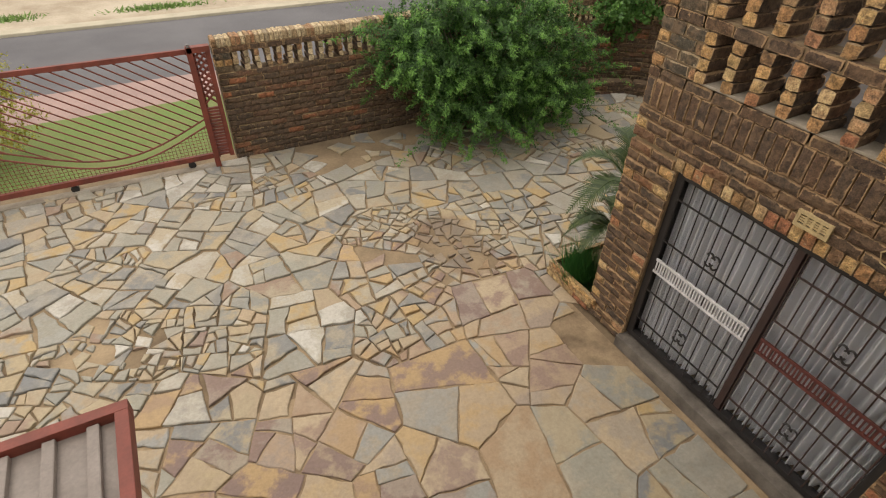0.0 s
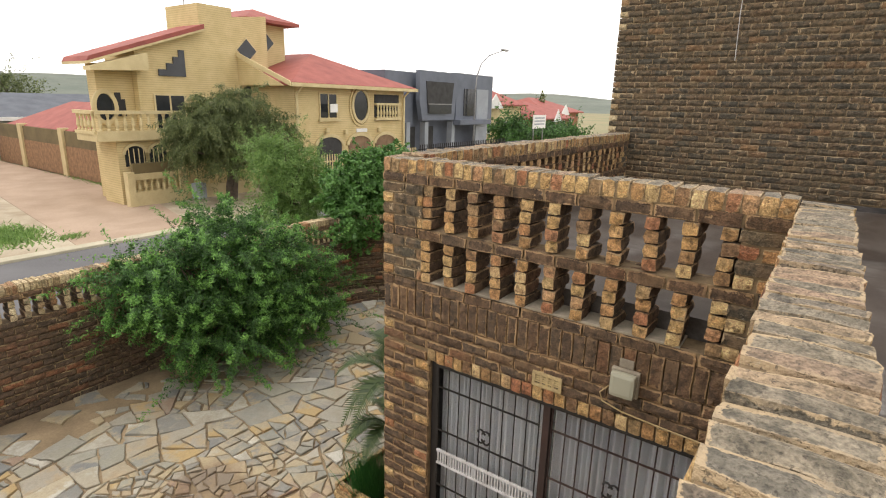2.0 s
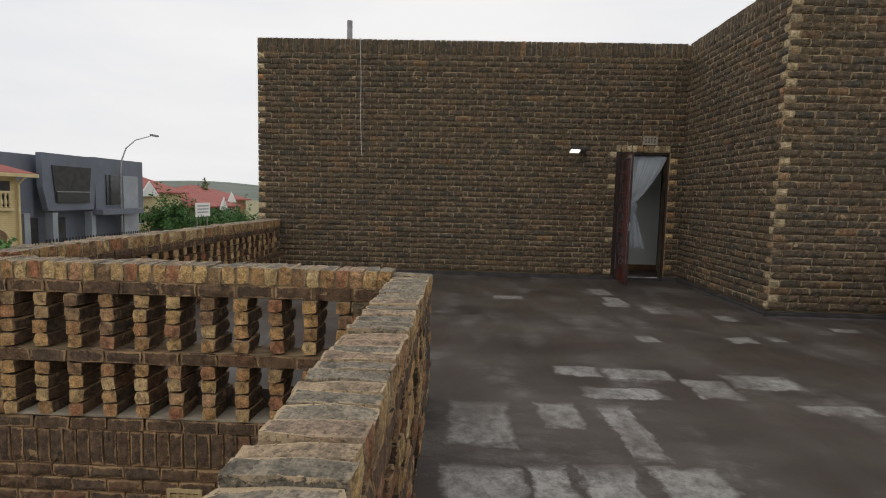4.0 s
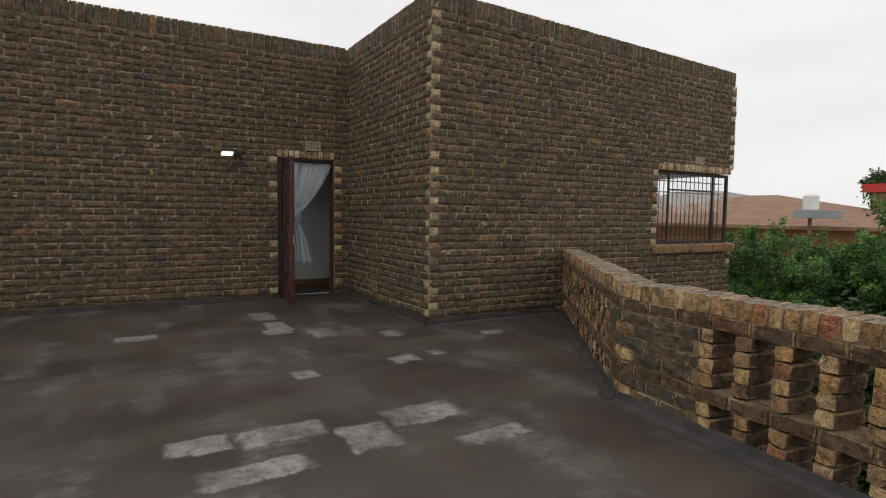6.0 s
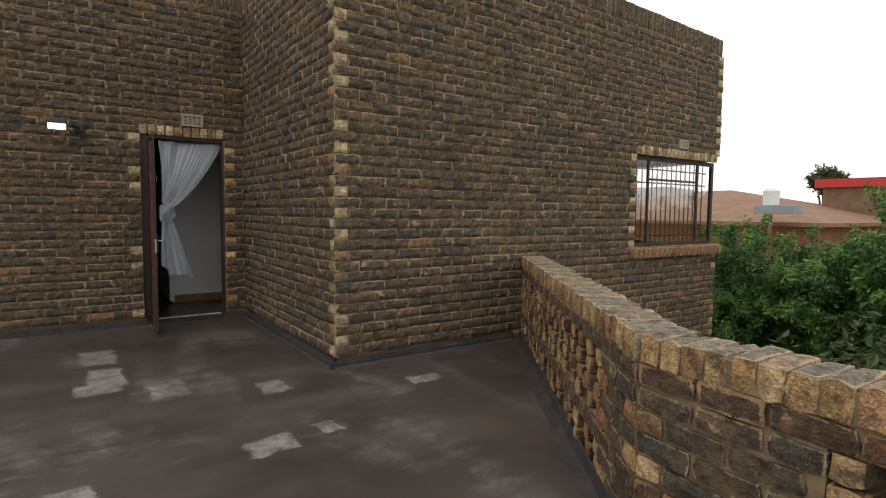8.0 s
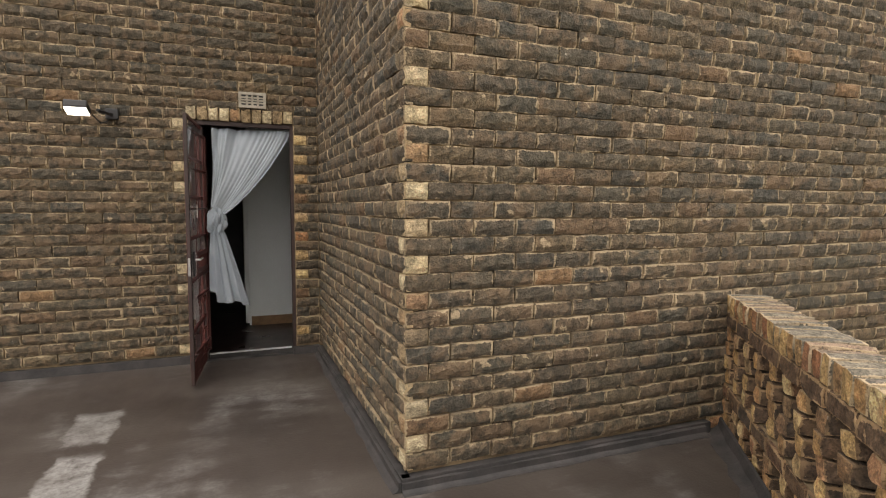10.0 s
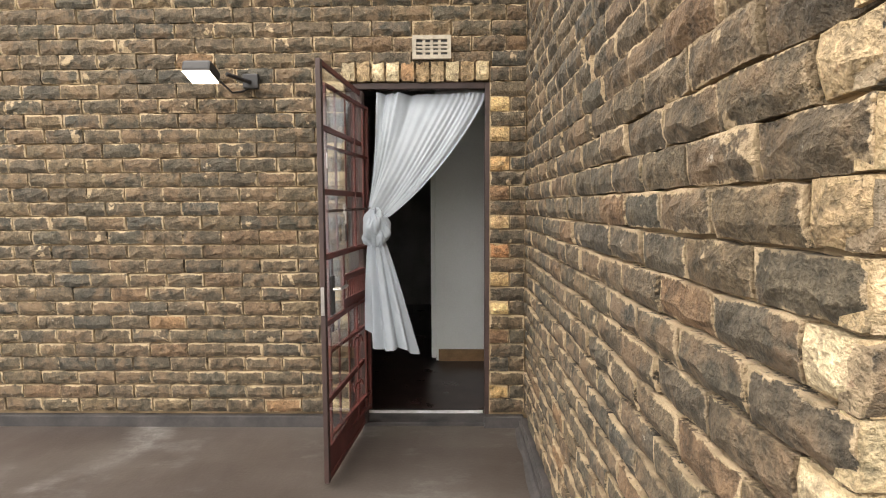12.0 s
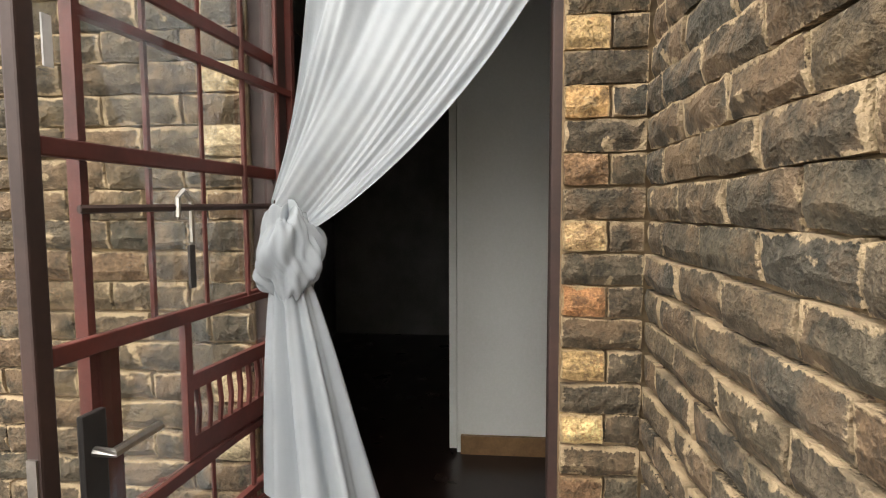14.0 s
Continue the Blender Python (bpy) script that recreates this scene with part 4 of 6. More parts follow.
# ---- terrace things ----
def steel_door():
    """Glazed steel door, standing open square to the wall."""
    x0, x1, y = 8.13, 8.885, -2.955
    d = thing("steel_door", "open brown steel door with six wide glass panes", "door", (x1, y, 0.03))
    part("stile", boxes((x0, x0 + 0.03, y - 0.012, y + 0.012, 0.03, 1.98), bevel=0.004), BROWN, d)
    part("stile", boxes((x1 - 0.05, x1, y - 0.02, y + 0.02, 0.03, 1.98), bevel=0.004), BROWN, d)
    for z, h in ((1.955, 0.025), (0.03, 0.03), (0.40, 0.028), (0.77, 0.026), (1.08, 0.028), (1.38, 0.027), (1.67, 0.026)):
        part("rail", boxes((x0 + 0.03, x1 - 0.05, y - 0.010, y + 0.010, z, z + h), bevel=0.003), MAROON, d)
    part("kick_panel", boxes((x0 + 0.03, x1 - 0.05, y - 0.006, y + 0.006, 0.06, 0.19)), MAROON, d, "sheet steel panel")
    for za, zb in ((0.192, 0.398), (0.43, 0.768), (0.798, 1.078), (1.11, 1.378), (1.409, 1.668), (1.698, 1.953)):
        p = part("pane", boxes((x0 + 0.028, x1 - 0.048, y - 0.003, y + 0.003, za, zb)), GLASS, d, "clear glass pane")
        p.visible_shadow = False
    lock = part("lock_plate", boxes((x0 + 0.055, x0 + 0.10, y - 0.028, y - 0.0165, 0.82, 1.0), bevel=0.003), BLACKMETAL, d, "dark metal lock plate")
    part("handle", tube([(x0 + 0.075, y - 0.028, 0.94), (x0 + 0.075, y - 0.06, 0.94), (x0 + 0.17, y - 0.065, 0.945)], 0.008), CHROME, lock, "chrome lever handle")
    part("sticker", boxes((x0 + 0.03, x0 + 0.045, y - 0.0235, y - 0.0205, 1.50, 1.57)), WHITEBAR, d, "small white label")
    part("latch", boxes((x0 - 0.004, x0, y - 0.008, y + 0.008, 0.83, 0.96)), CHROME, d, "chrome latch edge")
    d.rotation_euler = (0, 0, radians(-4.8))


def scroll(cx, y, cz, s, mirror=1):
    pts = []
    for k in range(22):
        a = k / 21 * 4.2
        r = s * (1 - k / 26)
        pts.append((cx + mirror * (r * math.cos(a) - s * 0.2), y, cz + r * math.sin(a)))
    return pts


def security_gate():
    x0, x1, y = 8.235, 8.90, -2.980
    g = thing("security_gate", "open maroon steel security gate with bars", "gate", (x1, y, 0.08))
    for x in (x0, x1 - 0.012):
        part("stile", boxes((x, x + 0.014, y - 0.012, y + 0.012, 0.10, 1.90)), MAROON, g)
    part("lock_post", boxes((x0 + 0.014, x0 + 0.055, y - 0.014, y + 0.014, 0.72, 1.09), bevel=0.003), MAROON, g, "boxed lock post")
    for z in (0.12, 0.20, 0.62, 0.775, 1.085, 1.60, 1.885):
        part("rail", boxes((x0 + 0.012, x1 - 0.012, y - 0.01, y + 0.01, z, z + 0.016)), MAROON, g)
    xs = [x0 + 0.15 + k * 0.148 for k in range(4)]
    for n, x in enumerate(xs):
        for za, zb in ((0.125, 0.80), (1.10, 1.887)):
            part("bar", tube([(x, y, za), (x, y, zb)], 0.0065, 6), MAROON, g)
    panel = part("panel", boxes((x0 + 0.22, x1 - 0.03, y - 0.008, y + 0.008, 0.80, 0.845), (x0 + 0.22, x1 - 0.03, y - 0.008, y + 0.008, 0.94, 0.972), (x0 + 0.22, x0 + 0.238, y - 0.009, y + 0.009, 0.80, 1.085)), MAROON, g, "slotted steel panel")
    for k in range(11):
        x = x0 + 0.255 + k * 0.036
        part("slat", tube([(x, y, 0.843), (x + 0.006, y, 0.89), (x, y, 0.942)], 0.007, 6), MAROON, panel)
    for s_ in (1, -1):
        part("scroll", tube(scroll(x0 + 0.42 + s_ * 0.03, y - 0.012, 0.56, 0.06, s_), 0.006, 5), MAROON, g, "curled steel ornament")
        part("scroll", tube(scroll(x0 + 0.42 + s_ * 0.03, y - 0.012, 0.31, 0.05, s_), 0.006, 5), MAROON, g, "curled steel ornament")
    part("tie_rod", tube([(x0 - 0.01, y - 0.02, 1.305), (x1 - 0.02, y - 0.02, 1.312)], 0.007, 6), BROWN, g, "thin steel rod")
    g.rotation_euler = (0, 0, radians(-8.5))
    y += 0.064
    k = thing("padlock", "small steel padlock with keys on the rod", "padlock", (8.45, y - 0.02, 1.30))
    part("shackle", tube([(8.43, y - 0.02, 1.29), (8.43, y - 0.02, 1.325), (8.45, y - 0.02, 1.34), (8.475, y - 0.02, 1.32), (8.475, y - 0.02, 1.24)], 0.005, 6), CHROME, k)
    part("key", boxes((8.458, 8.478, y - 0.024, y - 0.018, 1.15, 1.235), bevel=0.002), SKIRT, k, "dark key")


def wavy(rows, cols, at, material, name, parent, thick=0.0):
    vs = [at(i / (cols - 1), j / (rows - 1)) for j in range(rows) for i in range(cols)]
    fs = [(j * cols + i, j * cols + i + 1, (j + 1) * cols + i + 1, (j + 1) * cols + i) for j in range(rows - 1) for i in range(cols - 1)]
    return part(name, mesh_of(name, vs, fs, material, smooth=True), None, parent)


def door_curtain():
    c = thing("curtain", "sheer white curtain knotted to the gate", "curtain", (8.75, -3.05, 1.95))
    tie = Vector((8.640, -3.038, 1.31))
    rc = random.Random(8)
    ph = [rc.uniform(0, 6.28) for _ in range(6)]

    def upper(s, t):
        a = Vector((8.955, -3.045 - 0.64 * s, 1.985))
        e = tie + Vector((0.012 * math.cos(9 * s), -0.045 * (s - 0.3) - 0.02 * s * s, 0.02 * math.sin(7 * s) - 0.07 * s * s))
        f = t ** 1.05
        p = a.lerp(e, f)
        p.z -= 0.10 * s ** 2 * max(0.0, math.sin(math.pi * t)) ** 0.6
        p.y -= 0.012 * (1 - s) * math.sin(math.pi * t)
        w = (0.011 * (1 - t) + 0.005) * (math.sin(15 * s + 5 * math.sin(4 * s + 0.6 * t) + ph[0] + 1.5 * t) + 0.5 * math.sin(37 * s + 7 * math.sin(5 * s + t) + ph[1] - 2.0 * t) + 0.22 * math.sin(97 * s + 6 * math.sin(7 * s) + ph[5]) + 0.9 * math.sin(8 * s + ph[2] + 2 * t))
        p += Vector((-0.85, 0.25, 0.2)) * w
        return p

    wavy(30, 140, upper, CLOTH, "drape", c)

    def tail(s, t):
        wide = 0.038 + 0.085 * t ** 0.8
        a = 2 * math.pi * s
        drop = 0.55 + 0.06 * math.cos(a * 1.0 + 2.2) + 0.025 * math.sin(3 * a)
        q = Vector((tie.x + 0.0 + wide * 0.75 * math.cos(a), tie.y - 0.033 - 0.078 * t + wide * math.sin(a), tie.z - 0.17 - drop * t))
        w = (0.006 + 0.016 * t) * (math.sin(9 * a + ph[3]) + 0.5 * math.sin(15 * a + ph[4] + t))
        return q + Vector((math.cos(a), math.sin(a), 0)) * w

    wavy(22, 120, tail, CLOTH, "tail", c)

    def knot(s, t):
        a, b = 2 * math.pi * s, math.pi * t
        r = 0.074 * (1 + 0.13 * math.sin(3 * a + 4 * b) + 0.08 * math.sin(7 * a - 3 * b + 1) + 0.05 * math.sin(11 * a + 6 * b) + 0.035 * math.sin(19 * a - 8 * b + 2 * math.sin(5 * b)))
        return Vector((tie.x + r * 0.9 * math.sin(b) * math.cos(a), tie.y - 0.03 + r * 0.95 * math.sin(b) * math.sin(a), tie.z - 0.11 + 1.35 * r * math.cos(b)))

    wavy(40, 90, knot, CLOTH, "knot", c)


door_frame = structure("door_frame", boxes((8.905, 8.965, D1 - 0.075, D1, 0.0, DH), (8.90, 8.96, D0 - 0.008, D0 + 0.026, 0.0, DH), (8.90, 8.96, D0 + 0.026, D1 - 0.075, DH - 0.035, DH), bevel=0.004), BROWN, "brown steel door frame in the brick wall", "door frame")
structure("door_sill", boxes((8.875, 9.10, D0 + 0.01, D1 - 0.01, -0.02, 0.022), bevel=0.006), SKIRT, "dark cement threshold of the terrace door", "sill")
structure("sill_strip", boxes((9.02, 9.04, D0 + 0.03, D1 - 0.08, 0.022, 0.034)), WHITEBAR, "thin metal strip on the threshold", "strip")
steel_door()
security_gate()
door_curtain()


def air_vent(x, y0, y1, z0, z1, material, label):
    v = thing("air_vent", label, "vent", (x, (y0 + y1) / 2, z0))
    part("backing", boxes((x + 0.004, x + 0.02, y0 + 0.01, y1 - 0.01, z0 + 0.01, z1 - 0.01)), BLACKMETAL, v)
    e = 0.022
    part("rim", boxes((x - 0.012, x + 0.015, y0, y1, z0, z0 + e), (x - 0.012, x + 0.015, y0, y1, z1 - e, z1), (x - 0.012, x + 0.015, y0, y0 + e, z0 + e, z1 - e), (x - 0.012, x + 0.015, y1 - e, y1, z0 + e, z1 - e)), material, v)
    cols, rows_n = 4, 4
    for k in range(1, cols):
        y = y0 + e + (y1 - y0 - 2 * e) * k / cols
        part("mullion", boxes((x - 0.008, x + 0.012, y - 0.008, y + 0.008, z0 + e, z1 - e)), material, v)
    for k in range(1, rows_n):
        z = z0 + e + (z1 - z0 - 2 * e) * k / rows_n
        part("louvre", boxes((x - 0.006, x + 0.01, y0 + e, y1 - e, z - 0.006, z + 0.006)), material, v)


air_vent(X1 - 0.014, -3.478, -3.258, 2.16, 2.29, VENT, "pale plaster air vent over the terrace door")
air_vent(X0 - 0.012, 1.115, 1.335, -0.675, -0.565, YVENT, "cream clay air vent in the garage front")
air_vent(XF - 0.014, -8.74, -8.54, 2.08, 2.19, VENT, "small plaster air vent above the window")

f = thing("flood_light", "lit black floodlight on a wall bracket", "lamp", (X1, -2.2, 2.05))
tilt = Matrix.Translation((8.62, -2.15, 2.035)) @ pose(0, 0, 0, 0, 18, 0)
part("housing", boxes((-0.065, 0.065, -0.075, 0.075, -0.018, 0.04), m=tilt, bevel=0.012), BLACKMETAL, f)
part("lens", boxes((-0.06, 0.06, -0.07, 0.07, -0.026, -0.019), m=tilt), GLOW, f, "glowing white lens")
part("bracket", tube([(8.66, -2.27, 2.04), (8.75, -2.32, 2.03), (8.86, -2.33, 2.04)], 0.012), BLACKMETAL, f)
part("wall_plate", boxes((8.835, 8.866, -2.375, -2.285, 2.0, 2.085), bevel=0.01), BLACKMETAL, f)
part("wire", tube([(8.64, -2.24, 2.0), (8.70, -2.28, 1.95), (8.78, -2.3, 1.97), (8.85, -2.31, 2.0)], 0.006, 6), BLACKMETAL, f)
c = thing("wall_cable", "thin pale cable clipped down the house wall", "cable", (X1, 1.22, 1.9))
part("cable", tube([(X1 - 0.018, 1.20, 1.90), (X1 - 0.018, 1.225, 2.5), (X1 - 0.018, 1.22, 3.1), (X1 - 0.018, 1.24, 3.72), (X1 + 0.1, 1.24, 3.74)], 0.0055, 6), WHITEBAR, c)
c = thing("vent_pipe", "grey vent pipe standing above the roof", "pipe", (9.3, 1.50, 3.3))
part("pipe", tube([(9.3, 1.50, 3.3), (9.3, 1.50, 4.12)], 0.045, 12), GREYMETAL, c)
part("collar", tube([(9.3, 1.50, 3.3), (9.3, 1.50, 3.36)], 0.07, 12), GREYMETAL, c)

# ---- corner window ----
w = structure("window_1", boxes((6.33, 6.37, W1, W1 + 0.05, WB, WT), (6.33, 6.37, W0 - 0.05, W0, WB, WT), (6.33, 6.37, W1 + 0.05, W0 - 0.05, WB, WB + 0.05), (6.33, 6.37, W1 + 0.05, W0 - 0.05, WT - 0.05, WT), (6.335, 6.365, W0 - 0.35, W0 - 0.325, WB + 0.05, WT - 0.05), (6.335, 6.365, W1 + 0.37, W1 + 0.395, WB + 0.05, WT - 0.05), (6.335, 6.365, W1 + 0.4, W0 - 0.36, WT - 0.29, WT - 0.265)), BROWN, "dark brown steel window with burglar bars", "window")
for y0, y1 in ((W1 + 0.05, W1 + 0.36), (W1 + 0.40, W0 - 0.36), (W0 - 0.32, W0 - 0.05)):
    p = part("pane", boxes((6.348, 6.352, y0, y1, WB + 0.05, WT - 0.05)), GLASS, w, "clear glass pane")
    p.visible_shadow = False
for k in range(17):
    y = W1 + 0.09 + k * 0.105
    part("bar", tube([(6.44, y, WB + 0.02), (6.44, y, WT - 0.02)], 0.008, 6), MAROON, w)
for z in (WB + 0.12, WT - 0.15, WT - 0.32):
    part("cross_bar", boxes((6.43, 6.45, W1 + 0.02, W0 - 0.02, z, z + 0.018)), MAROON, w)
for s_ in (1, -1):
    for y in (W1 + 0.3, W0 - 0.2):
        part("scroll", tube([(6.42, y + p[0], p[2]) for p in scroll(s_ * 0.03, 0, 1.45, 0.06, s_)], 0.006, 5), MAROON, w)
sill = structure("window_sill", boxes((XF - 0.03, 6.33, W1, W0 + 0.06, WB - 0.115, WB - 0.02)), MORTAR, "sloping brick sill under the window", "sill")
base = face_frame((XF - 0.055, W0 + 0.08), (0, -1))
lay(sill, [("sill", None, base @ pose(k * 0.0835, -0.01, WB - 0.125, 9, 0, 0) @ Matrix.Diagonal((1, 0.6, 1.05, 1))) for k in range(23)])

# ---- garage door, lamp, cable ----
def sliding_door():
    x = X0 + 0.08
    d = structure("door_2", boxes((x - 0.03, x + 0.05, G1, G1 + 0.05, GB, GT), (x - 0.03, x + 0.05, G0 - 0.06, G0, GB, GT), (x - 0.03, x + 0.05, G1 + 0.05, G0 - 0.06, GT - 0.05, GT), (x - 0.03, x + 0.05, G1 + 0.05, G0 - 0.06, GB, GB + 0.05)), BLACKMETAL, "dark framed glass sliding door with bars", "door")
    mid = 1.235
    part("mid_stile", boxes((x - 0.025, x + 0.03, mid - 0.026, mid + 0.026, GB + 0.05, GT - 0.05)), BROWN, d)
    for ya, yb in ((G1 + 0.05, mid - 0.035), (mid + 0.035, G0 - 0.06)):
        p = part("pane", boxes((x + 0.02, x + 0.025, ya, yb, GB + 0.05, GT - 0.05)), GLASS, d, "clear glass pane")
        p.visible_shadow = False
    for ya, yb, paint in ((G1 + 0.06, mid - 0.05, MAROON), (mid + 0.05, G0 - 0.07, WHITEBAR)):
        xb = x - 0.03
        n = 9
        for k in range(n + 1):
            y = ya + (yb - ya) * k / n
            part("bar", tube([(xb, y, GB + 0.05), (xb, y, GT - 0.05)], 0.0052, 6), BLACKMETAL if paint is WHITEBAR else BROWN, d)
        for z in (GB + 0.24, GB + 0.58, GB + 1.12, GB + 1.52):
            part("cross_bar", boxes((xb - 0.004, xb + 0.006, ya, yb, z, z + 0.012)), BLACKMETAL if paint is WHITEBAR else BROWN, d)
        z0 = GB + 0.80
        band = part("band", boxes((xb - 0.012, xb + 0.004, ya, yb, z0, z0 + 0.022), (xb - 0.012, xb + 0.004, ya, yb, z0 + 0.12, z0 + 0.142)), paint, d, "slatted steel band")
        m = 34
        for k in range(m):
            y = ya + (yb - ya) * (k + 0.5) / m
            part("slat", boxes((xb - 0.008, xb, y - 0.0075, y + 0.0045, z0 + 0.022, z0 + 0.12)), paint, band)
        for z in (GB + 0.40, GB + 1.24):
            yc = ya + (yb - ya) * 0.5
            for s_ in (1, -1):
                for v in (1, -1):
                    part("scroll", tube([(xb - 0.014, yc + s_ * 0.026 + p[0], z + v * 0.034 + v * (p[2])) for p in scroll(0, 0, 0, 0.034, s_)], 0.008, 5), BLACKMETAL, d)
    return d


sliding_door()
c = thing("net_curtain", "pleated white net curtain behind the sliding door", "curtain", (X0 + 0.2, 1.2, GB))
for ya, yb in ((G1 + 0.02, 1.2), (1.22, G0 - 0.02)):
    wavy(6, 260, lambda s, t: Vector((X0 + 0.165 + 0.045 * math.sin(118 * s + 3 * math.sin(9 * s)) * (0.7 + 0.3 * t) + 0.018 * math.sin(43 * s), ya + (yb - ya) * s, GT - 0.02 - (GT - GB - 0.04) * t)), NET, "panel", c)
# added black sheet close behind the curtain, coloured as the room's shade
structure("garage_room", boxes((3.6, 3.65, G1 - 0.2, 2.5, G, -0.26)), SHADE_BLACK, "dark back of the garage room", "wall")
b = thing("bulkhead_lamp", "dirty square bulkhead lamp on cement patch", "lamp", (X0, 0.70, -0.44))
part("base", boxes((X0 - 0.04, X0 - 0.006, 0.61, 0.79, -0.53, -0.35), bevel=0.012), CEMENT, b)
part("cover", boxes((X0 - 0.10, X0 - 0.04, 0.62, 0.78, -0.522, -0.358), bevel=0.026), LAMPGLASS, b, "clouded glass cover")
part("patch", boxes((X0 - 0.014, X0 - 0.004, 0.66, 0.75, -0.35, -0.29), bevel=0.004), CEMENT, b, "smeared cement patch")
part("wire", tube([(X0 - 0.02, 0.80, -0.50), (X0 - 0.025, 0.85, -0.56), (X0 - 0.02, 0.83, -0.62), (X0 - 0.016, 0.7, -0.655), (X0 - 0.016, 0.5, -0.67), (X0 - 0.016, 0.1, -0.69)], 0.005, 6), YVENT, b)

# low canopy beside the stairs
c = thing("canopy", "low brown sheet roof in a red steel angle frame", "roof", (-0.44, 1.7, -0.6))
part("rim", boxes((-3.4, -0.465, 1.64, 1.69, -0.66, -0.585), (-0.515, -0.465, -0.03, 1.64, -0.66, -0.585), bevel=0.004), REDGATE, c, "red oxide steel angle")
part("sheet", boxes((-3.4, -0.515, -0.03, 1.64, -0.66, -0.635)), SHEET, c)
for k in range(19):
    x = -0.595 - k * 0.146
    part("rib", boxes((x - 0.022, x + 0.022, -0.03, 1.635, -0.635, -0.605), bevel=0.006), SHEET, c)
for x in (-0.95, -3.3):
    part("leg", boxes((x - 0.02, x + 0.02, 1.0, 1.04, G, -0.66)), REDGATE, c)


# ---- plants ----
def leaves(rnd, centres, normals, size, count, spread, slim=0.5, droop=0.0, wild=1.0):
    """Small bent leaves in clumps round the centres."""
    k = rnd.integers(0, len(centres), count)
    twig = normals + rnd.normal(0, 0.55, normals.shape) + np.array([0, 0, 0.25 - 0.5 * min(droop, 1)])
    reach = spread * rnd.uniform(1.5, 5.5 * wild, len(centres))[:, None]
    s0 = rnd.uniform(-0.3, 1.0, count)[:, None]
    p = centres[k] + twig[k] * reach[k] * s0 + rnd.normal(0, 1, (count, 3)) * spread * (0.75 - 0.45 * s0)
    p[:, 2] -= droop * spread * 1.6 * np.maximum(s0[:, 0], 0) ** 2
    n = normals[k] * 0.8 + rnd.normal(0, 0.7, (count, 3)) + np.array([0, 0, 0.35])
    n /= np.linalg.norm(n, axis=1)[:, None]
    a = rnd.normal(0, 1, (count, 3)) + np.array([0, 0, -droop])
    a -= n * np.sum(a * n, axis=1)[:, None]
    a /= np.linalg.norm(a, axis=1)[:, None] + 1e-9
    b = np.cross(n, a)
    s = (size * rnd.uniform(0.6, 1.35, count))[:, None]
    tip, left, right = p + a * s, p + a * s * 0.45 + b * s * slim * 0.5 - n * s * 0.08, p + a * s * 0.45 - b * s * slim * 0.5 - n * s * 0.08
    vs = np.stack([p, right, tip, left], 1).reshape(-1, 3)
    fs = np.arange(count * 4).reshape(-1, 4)
    return vs.tolist(), fs.tolist(), s0[:, 0]


def crown(rnd, blobs, clumps):
    """Clump centres near the skin of overlapping ellipsoids, with their outward directions."""
    cs, ns = [], []
    vol = np.array([b[3] * b[4] * b[5] for b in blobs]) ** 0.7
    for i in rnd.choice(len(blobs), clumps, p=vol / vol.sum()):
        cx, cy, cz, rx, ry, rz = blobs[i]
        d = rnd.normal(0, 1, 3)
        d /= np.linalg.norm(d)
        f = rnd.uniform(0.55, 1.06) if rnd.random() < 0.8 else rnd.uniform(0.2, 0.7)
        cs.append((cx + d[0] * rx * f, cy + d[1] * ry * f, cz + d[2] * rz * f))
        ns.append(d)
    return np.array(cs), np.array(ns)


def tree(name, label, at, blobs, leaf, size, count, clumps, spread, seed, trunk=0.0, limbs=7, slim=0.5, droop=0.0, stems=1, floor_z=None, wild=1.0, tip_leaf=None):
    rnd, r = np.random.default_rng(seed), random.Random(seed)
    t = thing(name, label, "bush" if "bush" in name else "tree", at)
    cs, ns = crown(rnd, blobs, clumps)
    if floor_z is not None:
        keep = cs[:, 2] > floor_z
        cs, ns = cs[keep], ns[keep]
    vs, fs, out = leaves(rnd, cs, ns, size, count, spread, slim, droop, wild)
    # brighter tips, darker crown: young growth plus painted highlights and inner shade
    if tip_leaf:
        tip_rows = (out > 0.62).nonzero()[0]
        old = (out <= 0.62).nonzero()[0]
        for name_, keep, paint in (("crown", old, leaf), ("new_growth", tip_rows, tip_leaf)):
            part(name_, mesh_of(name_, [v for k in keep for v in vs[4 * k:4 * k + 4]], [(4 * n, 4 * n + 1, 4 * n + 2, 4 * n + 3) for n in range(len(keep))], paint), None, t)
    else:
        part("crown", mesh_of("crown", vs, fs, leaf), None, t)
    base = Vector(at)
    bm = bmesh.new()
    mid = Vector((sum(b[0] for b in blobs) / len(blobs), sum(b[1] for b in blobs) / len(blobs), sum(b[2] for b in blobs) / len(blobs)))
    fork = base.lerp(mid, 0.45)
    for k in range(stems):
        o_ = Vector((r.uniform(-0.12, 0.12), r.uniform(-0.12, 0.12), 0)) * (stems > 1)
        add_tube(bm, [base + o_, base.lerp(fork, 0.5) + Vector((r.uniform(-0.1, 0.1), r.uniform(-0.1, 0.1), 0)), fork + o_ * 2], [trunk, trunk * 0.8, trunk * 0.65], 8)
    part("trunk", bm, BARK, t)
    for k in range(limbs):
        e = Vector(cs[r.randrange(len(cs))])
        h = fork.lerp(e, 0.5) + Vector((r.uniform(-0.15, 0.15), r.uniform(-0.15, 0.15), r.uniform(0, 0.2)))
        part("limb", tube([fork, h, e], [trunk * 0.55, trunk * 0.35, trunk * 0.1], 6), BARK, t)
    return t


